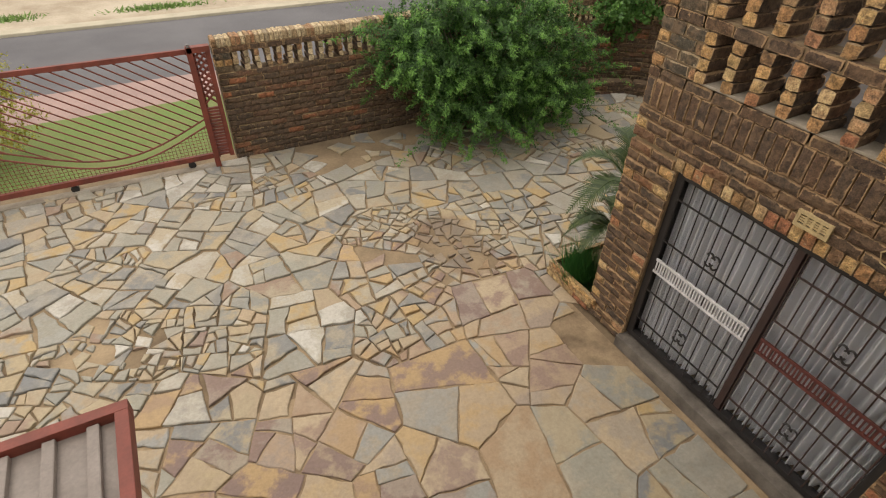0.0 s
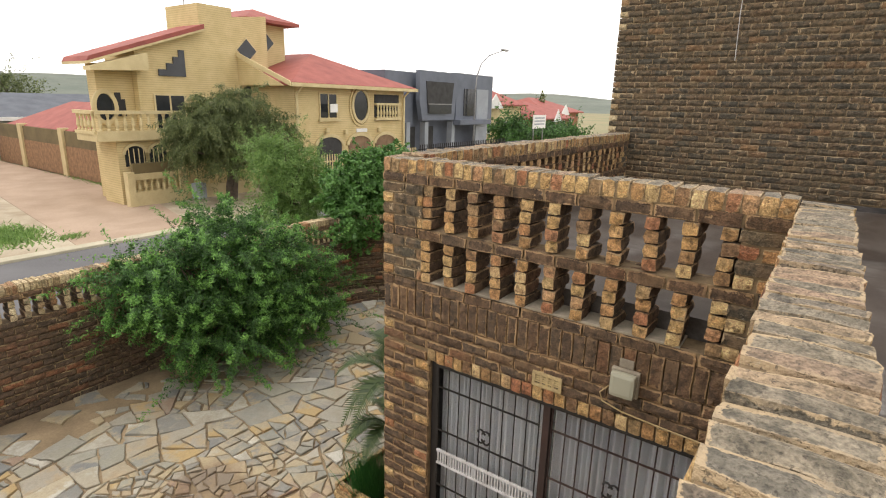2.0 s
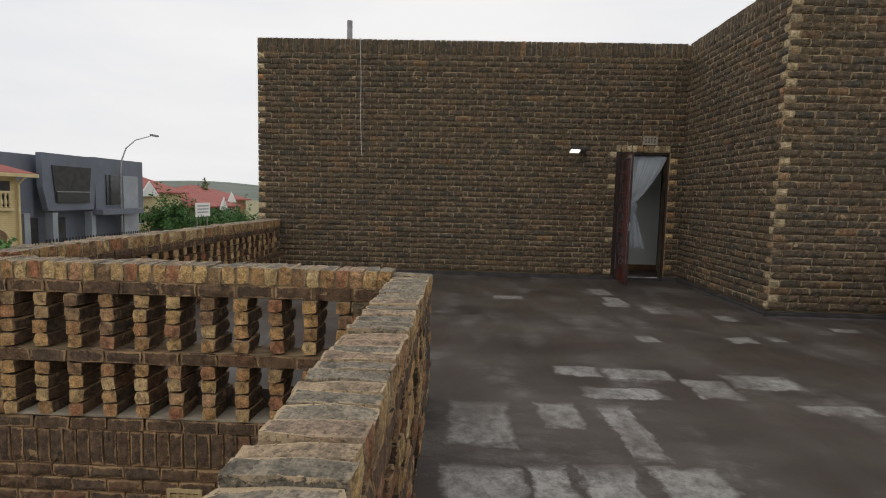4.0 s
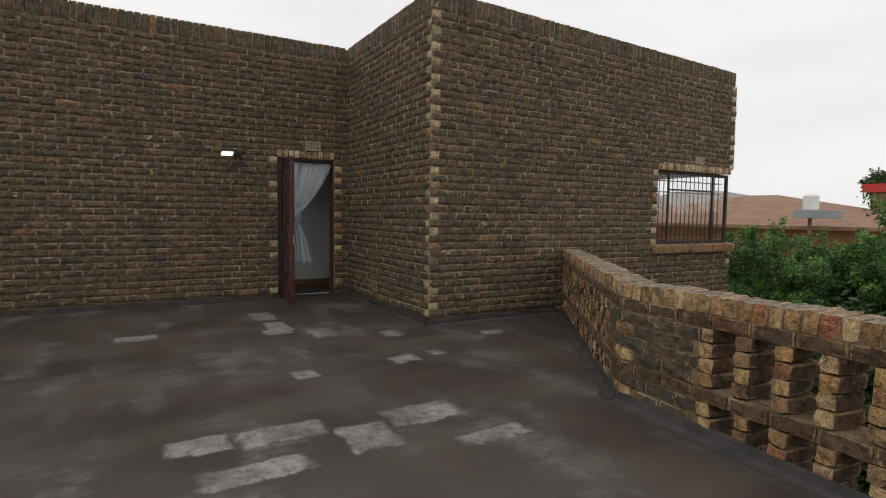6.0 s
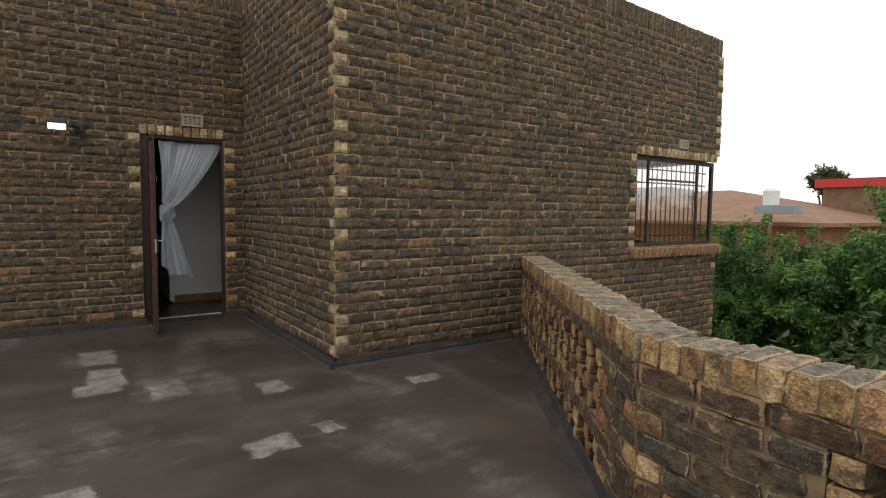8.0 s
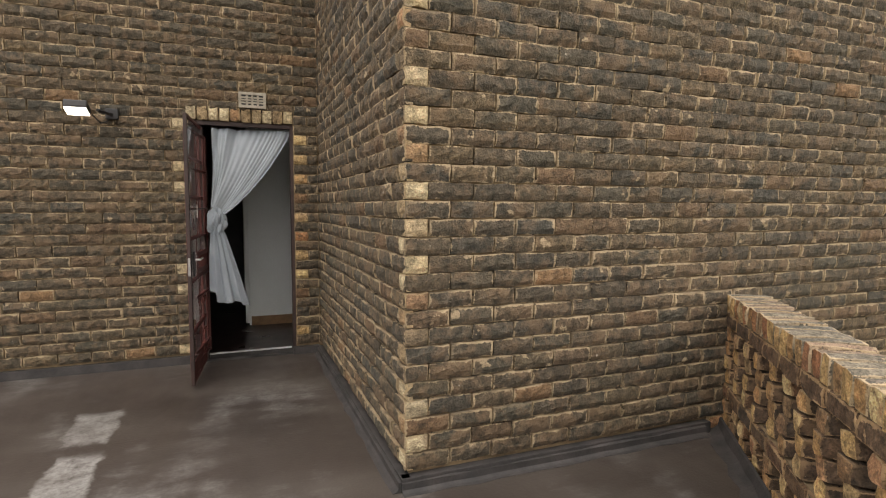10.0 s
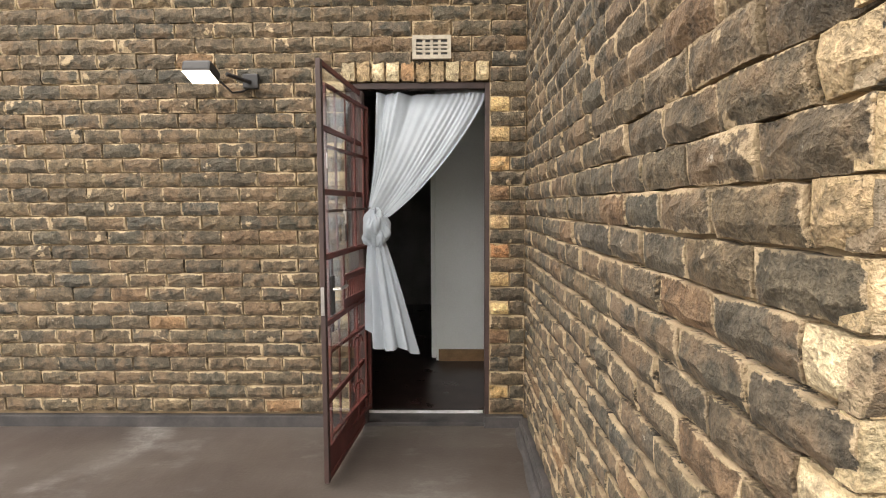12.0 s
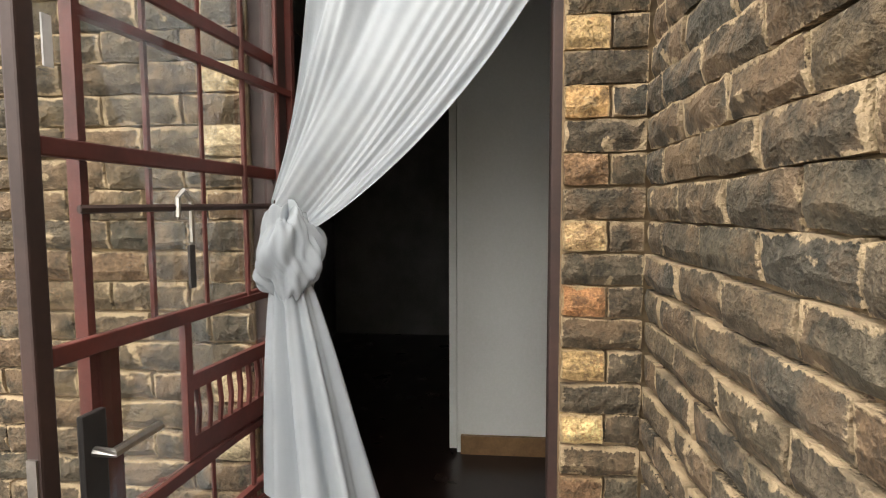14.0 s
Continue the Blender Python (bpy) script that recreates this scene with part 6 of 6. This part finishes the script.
railing(h, (8.75, 22.5, 0), (8.75, 21.0, 0), -0.2, 0.62)
for cx in (10.0, 10.9, 11.6):
    aw = part("arched_window", disc(cx, -0.95, 0.36, 0.3, 21.04, 21.098, low=-1.4), DARKGLASS, h)
    part("surround", ring(cx, -0.95, 0.36, 0.3, 0.09, 21.0, 21.097, 12, 0, math.pi), CREAM, aw)
    for k in range(4):
        part("bar", boxes((cx - 0.27 + k * 0.18, cx - 0.24 + k * 0.18, 20.98, 21.0, -1.4, -0.75)), CREAM, aw)
part("aerial", tube([(14.2, 24, 4.9), (14.2, 24, 6.6), (13.6, 24, 6.5)], 0.02, 5), GREYMETAL, h)

fw = thing("garden_wall", "yellow plastered garden wall with baluster panels", "wall", (12, 20.6, F))
part("panel", boxes((9.4, 14.6, 20.5, 20.7, F, -2.3), (9.4, 11.5, 20.5, 20.7, -1.85, -1.62), (9.35, 9.6, 20.45, 20.75, F, -1.55), (11.3, 11.6, 20.45, 20.75, F, -1.55), (14.4, 14.7, 20.45, 20.75, F, -1.3)), CREAM, fw)
part("olive_band", boxes((9.6, 11.3, 20.52, 20.68, -1.62, -1.25)), OLIVE, fw)
me_b = baluster(0.43)
for k in range(7):
    part("baluster", me_b, None, fw).matrix_basis = Matrix.Translation((9.8 + k * 0.23, 20.6, -2.3))
for k in range(16):
    part("picket", boxes((11.75 + k * 0.165, 11.80 + k * 0.165, 20.58, 20.62, -2.3, -1.45)), CREAM, fw)
part("top_rail", boxes((11.6, 14.4, 20.57, 20.63, -1.55, -1.50)), CREAM, fw)
fence = thing("street_fence", "cream steel palisade before the yellow house", "fence", (19, 19, F))
for k in range(44):
    x = 17.0 + k * 0.16
    part("pale", boxes((x, x + 0.05, Y - 0.75, Y - 0.72, F, -1.25)), CREAM, fence)
part("rail", boxes((16.9, 24.1, Y - 0.72, Y - 0.69, -2.5, -2.44), (16.9, 24.1, Y - 0.72, Y - 0.69, -1.6, -1.54)), CREAM, fence)
ub = thing("meter_box", "grey roadside meter box by the tree", "box", (11.8, 20.0, F))
part("cabinet", boxes((11.55, 11.98, 19.8, 20.15, F, -2.1), bevel=0.03), PALEGREY, ub)
part("plinth", boxes((11.5, 12.03, 19.75, 20.2, F, F + 0.12)), CEMENT, ub)

# side wall, garage and slate roof down the drive
bw = thing("drive_wall", "rubble stone wall with olive panels along the drive", "wall", (11.3, 30, F))
part("rubble", boxes((11.2, 11.45, 21.4, 40, F, -1.35)), STONEWALL, bw)
part("panel", boxes((11.22, 11.43, 21.4, 40, -1.35, -0.62)), OLIVE, bw)
for y in (21.4, 25.3, 30.5, 35.8):
    part("pier", boxes((11.1, 11.55, y, y + 0.45, F, -0.5)), STONEWALL if y < 26 else CREAM, bw)
hb = thing("grey_garage", "pale grey garage with dark red doors", "garage", (8, 40.5, F))
part("block", boxes((2.0, 9.45, 40.2, 47, F, 0.1)), PALEGREY, hb)
part("door", boxes((7.2, 9.3, 40.12, 40.19, F, -1.25)), MAROON, hb)
part("wall_lamp", boxes((8.2, 8.5, 40.0, 40.19, -0.6, -0.2), bevel=0.05), BLACKMETAL, hb)
sg = thing("steel_gate", "black palisade gate at the end of the drive", "gate", (10, 40, F))
for k in range(13):
    x = 9.5 + k * 0.13
    part("pale", boxes((x, x + 0.04, 40.0, 40.03, F, -1.3)), BLACKMETAL, sg)
part("rail", boxes((9.45, 11.15, 40.03, 40.06, F + 0.15, F + 0.2), (9.45, 11.15, 40.03, 40.06, -1.6, -1.55)), BLACKMETAL, sg)
sr = thing("slate_house", "low house with a blue-grey tiled roof", "house", (15, 45, F))
part("wall", boxes((9.6, 21, 43, 52, F, -0.6)), PALEGREY, sr)
part("roof", hipped(9.6, 21, 43, 52, -0.45, 1.5, 0.5, 2.0), BLUEROOF, sr)
part("fascia", boxes((9.1, 21.5, 42.4, 42.5, -0.65, -0.42)), WHITE, sr)
rr_ = thing("red_outbuilding", "low red-roofed outbuilding beside the drive", "house", (14, 33, F))
part("wall", boxes((11.6, 16, 30, 38, F, -0.7)), CREAM, rr_)
part("roof", hipped(11.6, 16, 30, 38, -0.6, 1.3, 0.3), REDROOF, rr_)
pp = thing("utility_pole", "thin dark utility pole", "pole", (11.4, 44, F))
part("pole", tube([(11.4, 44, F), (11.35, 44, 2.3)], [0.1, 0.07], 8), BARK, pp)
part("arm", boxes((11.1, 11.6, 43.97, 44.03, 1.75, 1.83)), BARK, pp)

# red brick neighbour
nb = thing("brick_fence", "orange brick pillars with black steel pickets", "fence", (2, 22.4, F))
part("plinth", boxes((-4.5, 4.85, 22.3, 22.55, F, -2.42)), ORANGE, nb)
for x in (4.45, 2.12, -0.25, -2.6):
    p = part("pillar", boxes((x, x + 0.4, 22.24, 22.62, F, -1.35)), ORANGE, nb)
    part("cap", boxes((x - 0.04, x + 0.44, 22.2, 22.66, -1.352, -1.28), bevel=0.01), ORANGE, p)
k = 0
x = -4.4
while x < 4.45:
    if not any(q - 0.03 < x < q + 0.42 for q in (4.45, 2.12, -0.25, -2.6)):
        part("picket", boxes((x, x + 0.04, 22.4, 22.43, -2.42, -0.95)), BLACKMETAL, nb)
    x += 0.15
part("rail", boxes((-4.4, 4.45, 22.43, 22.46, -1.25, -1.2), (-4.4, 4.45, 22.43, 22.46, -2.3, -2.25)), BLACKMETAL, nb)
nh = thing("brick_house", "orange brick house with a tiled gable roof", "house", (0, 27, F))
part("wall", boxes((-8, 3.4, 25.5, 36, F, -0.5)), ORANGE, nh)
part("roof", hipped(-8, 3.4, 25.5, 36, -0.4, 2.4, 0.5), BROWNROOF, nh)
part("low_wall", boxes((4.2, 4.5, 22.6, 39, F, -1.2)), ORANGE, nh)
window(nh, 0.2, 1.9, -2.1, -0.9, 25.5, rim=WHITE)
part("white_strip", boxes((-4.4, 4.3, 22.7, 22.75, F, -2.15)), WHITE, nh)

# grey modern house
gh = thing("modern_house", "dark grey flat-roofed modern house with balcony", "house", (29, 22, F))
part("block", boxes((24.2, 34.8, 21.2, 29, F, 2.9)), GREYWALL, gh)
part("side", boxes((23.9, 26.4, 20.9, 21.2, -0.2, 2.85)), GREYWALL, gh)
part("balcony_box", prism([(26.6, 0.1), (30.0, 0.1), (30.3, 3.0), (26.3, 3.0), (26.3, 1.3)], 20.3, 20.6), GREYWALL, gh)
# no depth here: the recess shade is the panel's colour
rc_ = part("recess", prism([(27.1, 0.55), (29.5, 0.55), (29.8, 2.4), (26.9, 2.4)], 20.24, 20.298), SHADE_BLACK, gh, "shadowed balcony recess")
part("glass_rail", boxes((27.1, 29.5, 20.18, 20.21, 0.5, 1.05)), DARKGLASS, rc_)
part("handrail", boxes((27.05, 29.55, 20.16, 20.22, 1.05, 1.1)), GREYMETAL, rc_)
part("right_wing", boxes((30.3, 34.9, 20.4, 21.2, 0.1, 3.05)), GREYWALL, gh)
part("pane", boxes((31.2, 32.6, 20.34, 20.398, 0.35, 2.1)), DARKGLASS, gh)
part("white_panel", boxes((32.7, 34.2, 20.3, 20.398, -2.2, 2.1)), PALEGREY, gh, "pale tall panel")
part("canopy", boxes((30.0, 33.9, 19.8, 20.4, -0.2, 0.1)), GREYWALL, gh)
for x in (25.2, 27.0, 29.9):
    part("pillar", boxes((x, x + 0.35, 20.4, 20.8, F, -0.0)), PALEGREY, gh)
for x in (25.7, 27.6):
    part("garage_door", boxes((x, x + 1.2, 21.1, 21.19, F, -0.3)), SHADE_BLACK, gh)
gf = thing("grey_fence", "dark steel fence before the grey house", "fence", (30, 19.2, F))
for k in range(46):
    x = 25.0 + k * 0.22
    part("pale", boxes((x, x + 0.05, 19.2, 19.24, F, -1.2)), BLACKMETAL, gf)
part("rail", boxes((24.9, 35.2, 19.24, 19.27, -1.5, -1.44), (24.9, 35.2, 19.24, 19.27, -2.5, -2.44)), BLACKMETAL, gf)
for n in range(4):
    x = 36.0 + 1.35 * n
    bn = thing("wheelie_bin", "dark wheeled bin at the kerb", "bin", (x, 20, F), group="bins at the kerb")
    part("tub", boxes((x - 0.4, x + 0.4, 19.7, 20.4, F, -1.75), bevel=0.05), GREYWALL, bn)
    part("lid", boxes((x - 0.45, x + 0.45, 19.65, 20.45, -1.75, -1.62), bevel=0.04), BLACKMETAL, bn)
lamp = thing("street_lamp", "tall curved steel street lamp", "lamp", (31.95, 20.0, F))
part("pole", tube([(31.95, 20.0, F), (32.0, 20.0, 2.2), (32.15, 20.0, 3.0), (32.6, 20.0, 3.75), (33.6, 20.0, 4.35), (35.4, 20.0, 4.82)], [0.07, 0.05, 0.045, 0.04, 0.035, 0.03], 8), GREYMETAL, lamp)
part("head", boxes((35.3, 36.1, 19.9, 20.1, 4.80, 4.93), bevel=0.04), GREYMETAL, lamp)
sgn = thing("notice_board", "white notice board on posts with grey lines", "sign", (49, 23, F))
part("board", boxes((46.9, 49.6, 22.9, 22.96, -1.0, 0.25)), WHITE, sgn)
for k in range(3):
    part("line", boxes((47.2, 49.3, 22.88, 22.898, -0.65 + k * 0.28, -0.53 + k * 0.28)), PALEGREY, sgn)
for x in (47.2, 49.2):
    part("post", boxes((x, x + 0.1, 22.97, 23.05, F, 0.2)), GREYMETAL, sgn)
for x, y, wx, wy, z, rise in ((43, 29, 13, 9, 1.0, 2.4), (56, 27, 9, 8, -0.4, 1.8), (66, 31, 12, 9, 0.2, 1.8), (52, 40, 16, 9, 1.0, 2.2), (38, 36, 8, 9, 0.3, 1.8)):
    rh = thing("red_roof_house", "distant house with a red tiled roof", "house", (x, y, F), group="red-roofed houses")
    part("wall", boxes((x, x + wx, y, y + wy, F, z)), CREAM if x % 2 else ORANGE, rh)
    part("roof", hipped(x, x + wx, y, y + wy, z + 0.1, rise, 0.6), REDROOF, rh)
    part("gable", prism([(x + wx * 0.35, z - 0.3), (x + wx * 0.6, z - 0.3), (x + wx * 0.475, z + 1.1)], y - 0.7, y - 0.62), WHITE, rh, "white gable trim")
    for k in range(3):
        window(rh, x + 1.2 + k * wx * 0.3, x + 2.5 + k * wx * 0.3, F + 1.0, F + 2.2, y, rim=WHITE, sill=False)
cy = thing("cypress_tree", "thin dark cypress on the skyline", "tree", (72, 34, F))
rnd_c = np.random.default_rng(5)
cs_, ns_ = crown(rnd_c, [(72, 34, 0.0, 0.5, 0.5, 2.6)], 120)
vs_, fs_, _ = leaves(rnd_c, cs_, ns_, 0.3, 2500, 0.12, 0.4)
part("crown", mesh_of("crown", vs_, fs_, LEAF_OLIVE), None, cy)
part("trunk", tube([(72, 34, F), (72, 34, -1)], 0.15), BARK, cy)

# houses beyond the terrace
for n, (x0, x1, y0, y1, z, rise) in enumerate(((10.5, 24, -36, -24, 0.9, 1.5), (24, 40, -52, -40, 2.0, 1.6), (2, 12, -60, -48, 1.6, 1.5))):
    rh = thing("brown_roof_house", "low house with a brown tiled roof", "house", (x0, y0, F), group="houses behind the garden")
    part("wall", boxes((x0, x1, y0, y1, F, z)), ORANGE, rh)
    part("roof", hipped(x0, x1, y0, y1, z + 0.1, rise, 0.5), BROWNROOF if n != 1 else SHEET, rh)
    for k in range(3):
        ob = window(rh, x0 + 1 + k * 3, x0 + 2.2 + k * 3, F + 1, F + 2.2, y1 + 0.06, rim=WHITE, sill=False)
rs_ = thing("red_edge_building", "brown building with a bright red fascia", "building", (8, -34, F))
part("wall", boxes((2, 13.2, -38, -32, F, 2.6)), BROWNWALL, rs_)
part("fascia", boxes((1.7, 13.5, -38.3, -31.8, 2.6, 3.0)), REDSHEET, rs_, "bright red metal fascia")
TANKX = 11.53
tk = thing("water_tank", "white water tank on a pale box stand", "tank", (TANKX, -23, F))
part("tank", tube([(TANKX, -23, 1.62), (TANKX, -23, 2.12), (TANKX, -23, 2.2)], [0.26, 0.26, 0.16], 16), WHITE, tk)
part("stand", boxes((TANKX - 0.9, TANKX + 0.4, -23.4, -22.6, 1.3, 1.6), bevel=0.02), PALEGREY, tk)
part("leg", boxes((TANKX - 0.05, TANKX + 0.05, -23.05, -22.95, F, 1.3)), BROWNWALL, tk)

# hills on the skyline
rh_ = random.Random(17)
for name, r0, top, a0, a1 in (("hill_near", 420, 8, -20, 120), ("hill_far", 900, 27, -30, 130), ("hill_south", 500, 12, 200, 330)):
    bm = bmesh.new()
    prev = None
    ph_ = [rh_.uniform(0, 6.28) for _ in range(4)]
    for k in range(91):
        a = radians(a0 + (a1 - a0) * k / 90)
        hz = top * (0.45 + 0.3 * math.sin(3.1 * a + ph_[0]) + 0.16 * math.sin(8.3 * a + ph_[1]) + 0.07 * math.sin(23 * a + ph_[2]))
        v = [bm.verts.new((q * r0 * math.cos(a), q * r0 * math.sin(a), z)) for q, z in ((0.75, -3.0), (0.9, max(hz, 0) * 0.55 - 1), (1.0, max(hz, 0)), (1.3, -4))]
        if prev:
            for i in range(3):
                bm.faces.new((prev[i], prev[i + 1], v[i + 1], v[i]))
        prev = v
    bmesh.ops.recalc_face_normals(bm, faces=bm.faces)
    structure(name, bm, HILL, "low grassy hill on the skyline", "hill")

# tufts on the verge
gt = thing("grass_tufts", "green grass tufts on the sandy verge", "grass", (5, 18, F), kind="stuff")
rnd = np.random.default_rng(6)
vs, fs = [], []
for cx, cy_, rx, ry, n_ in ((4.9, 18.9, 0.9, 1.5, 4200), (0.6, 17.0, 1.1, 0.25, 500), (3.0, 20.8, 1.7, 0.5, 900), (11.0, 22, 0.25, 8.0, 1500), (-3, 17.2, 0.8, 0.3, 300), (6.2, 17.3, 0.4, 0.3, 200)):
    for k in range(n_):
        x, y = cx + rnd.normal(0, 0.5) * rx, cy_ + rnd.normal(0, 0.5) * ry
        hh, dx, dy = rnd.uniform(0.03, 0.13), *rnd.normal(0, 0.08, 2)
        n = len(vs)
        vs += [(x - 0.02, y, F), (x + 0.02, y, F), (x + dx, y + dy, F + hh)]
        fs.append((n, n + 1, n + 2))
part("blades", mesh_of("blades", vs, fs, LEAF_PALE), None, gt)


# ---- stone paving of the yard ----
def clip(poly, p, n):
    """The part of a polygon on the side of the line through p against n."""
    out = []
    for k in range(len(poly)):
        a, b = poly[k], poly[(k + 1) % len(poly)]
        da, db = (a[0] - p[0]) * n[0] + (a[1] - p[1]) * n[1], (b[0] - p[0]) * n[0] + (b[1] - p[1]) * n[1]
        if da <= 0:
            out.append(a)
        if da * db < 0:
            s = da / (da - db)
            out.append((a[0] + s * (b[0] - a[0]), a[1] + s * (b[1] - a[1])))
    return out


def area(poly):
    return 0.5 * sum(a[0] * b[1] - b[0] * a[1] for a, b in zip(poly, poly[1:] + poly[:1]))


def split(poly, r, size):
    """Break a polygon into pieces near that size by straight, slightly slanting cuts."""
    if len(poly) < 3 or area(poly) < size:
        return [poly] if len(poly) > 2 else []
    c = (sum(p[0] for p in poly) / len(poly), sum(p[1] for p in poly) / len(poly))
    k = max(range(len(poly)), key=lambda i: math.dist(poly[i], poly[(i + 1) % len(poly)]))
    a, b = poly[k], poly[(k + 1) % len(poly)]
    t = math.atan2(b[1] - a[1], b[0] - a[0]) + r.gauss(0, 0.22)
    c = (c[0] + r.gauss(0, 0.06), c[1] + r.gauss(0, 0.06))
    n = (math.cos(t), math.sin(t))
    return split(clip(poly, c, n), r, size * r.uniform(0.7, 1.4)) + split(clip(poly, c, (-n[0], -n[1])), r, size * r.uniform(0.7, 1.4))


rf = random.Random(4)
seeds = []
for _ in range(9000):
    x, y = rf.uniform(-6.6, 8.7), rf.uniform(-0.1, 7.6)
    gap = 0.85 * rf.uniform(0.75, 1.25)
    if all((x - a) ** 2 + (y - b) ** 2 > gap * gap for a, b in seeds):
        seeds.append((x, y))
stones = []
for x, y in seeds:
    cell = [(x - 1, y - 1), (x + 1, y - 1), (x + 1.5, y + 1.5), (x - 1, y + 1)]
    for a, b in seeds:
        if (a, b) != (x, y) and (a - x) ** 2 + (b - y) ** 2 < 7:
            cell = clip(cell, ((x + a) / 2, (y + b) / 2), (a - x, b - y))
    cell = clip(clip(clip(clip(cell, (0, 7.52), (0, 1)), (0, -0.02), (0, -1)), (8.6, 0), (1, 0)), (-6.5, 0), (-1, 0))
    if x > 3.2:
        cell = clip(cell, (0, 2.78), (0, -1))
    if y < 2.78:
        cell = clip(cell, (3.13, 0), (1, 0))
    if len(cell) < 3:
        continue
    broken = math.exp(-((x - 2.4) ** 2 + (y - 4.4) ** 2) / 0.4) + math.exp(-((x + 1.1) ** 2 + (y - 4.4) ** 2) / 0.5)
    size = rf.uniform(0.10, 0.42) if y < 3.0 else rf.uniform(0.05, 0.17) if broken < 0.3 else 0.02
    if y >= 3.0 and rf.random() < 0.25:
        size = 0.035
    stones += split(cell, rf, size)


def slab(poly, lift):
    """One stone: rounded in at the rim, with a slightly uneven top."""
    c = (sum(p[0] for p in poly) / len(poly), sum(p[1] for p in poly) / len(poly))
    pts = []
    for k in range(len(poly)):
        a, b = poly[k], poly[(k + 1) % len(poly)]
        n = max(1, min(5, int(math.dist(a, b) / 0.085)))
        for j in range(n):
            q = (a[0] + (b[0] - a[0]) * j / n, a[1] + (b[1] - a[1]) * j / n)
            jit = 0.011 if j else 0.008
            pts.append((q[0] + rf.uniform(-jit, jit), q[1] + rf.uniform(-jit, jit)))
    d = [max(0.02, math.dist(p, c)) for p in pts]
    near = c[1] < 3.0
    joint = rf.uniform(0.001, 0.006) if near or rf.random() < 0.6 else rf.uniform(0.006, 0.020)
    gaps = [joint + rf.uniform(0.0, 0.010 if near else 0.014) for _ in pts]
    outer = [(c[0] + (p[0] - c[0]) * (1 - g_ / e), c[1] + (p[1] - c[1]) * (1 - g_ / e)) for p, e, g_ in zip(pts, d, gaps)]
    inner = [(c[0] + (p[0] - c[0]) * (1 - (g_ + 0.009) / e), c[1] + (p[1] - c[1]) * (1 - (g_ + 0.009) / e)) for p, e, g_ in zip(pts, d, gaps)]
    lean = 0.008 if near else 0.022
    tx, ty = rf.gauss(0, lean), rf.gauss(0, lean)
    hz = [lift + (p[0] - c[0]) * tx + (p[1] - c[1]) * ty for p in inner]
    n = len(pts)
    vs = [(p[0] - c[0], p[1] - c[1], -0.035) for p in outer] + [(p[0] - c[0], p[1] - c[1], h - 0.006) for p, h in zip(outer, hz)] + [(p[0] - c[0], p[1] - c[1], h) for p, h in zip(inner, hz)] + [(0, 0, lift + 0.002)]
    fs = []
    for k in range(n):
        j = (k + 1) % n
        fs += [(k, j, n + j, n + k), (n + k, n + j, 2 * n + j, 2 * n + k), (2 * n + k, 2 * n + j, 3 * n)]
    return c, vs, fs


paving = structure("yard_paving", boxes((-6.4, 8.5, 3.0, 7.4, G - 0.2, G - 0.06)), SOIL, "broken sandstone and slate crazy paving", "paving")
stones = [q for q in stones if len(q) > 2 and area(q) > 0.0015]


def lost(q):
    """Stones gone from the broken places and from under the bush."""
    x, y = q[0]
    hole = math.exp(-((x - 2.35) ** 2 + 1.6 * (y - 4.45) ** 2) / 0.16) + 0.8 * math.exp(-((x - 2.75) ** 2 + (y - 3.9) ** 2) / 0.05) + 0.8 * math.exp(-((x + 1.1) ** 2 + (y - 4.4) ** 2) / 0.12) + (0.75 if y > 6.75 and 1.8 < x < 6 else 0)
    return rf.random() < hole * (0.9 if area(q) > 0.02 else 0.45)


stones = [q for q in stones if not lost(q)]
stones.sort(key=lambda q: math.dist(q[0], (1.2, 3.2)))
allv, allf = [], []
for k, poly in enumerate(stones):
    c, vs, fs = slab(poly, rf.uniform(0.000, 0.010 if poly[0][1] < 3.0 else 0.022))
    if k < 300:
        ob = new("stone", mesh_of("stone", vs, fs, FLAG_TAN if c[1] < 3.0 + 0.3 * math.sin(2 * c[0]) or (c[0] > 1.8 and c[1] < 4.0) or rf.random() < 0.2 else FLAG))
        ob.parent, ob.location = paving, (c[0], c[1], G)
    else:
        base = len(allv)
        allv += [(v[0] + c[0], v[1] + c[1], v[2] + G) for v in vs]
        allf += [tuple(i + base for i in f) for f in fs]
part("stones", mesh_of("stones", allv, allf, FLAG_FAR), None, paving, kind="stuff")
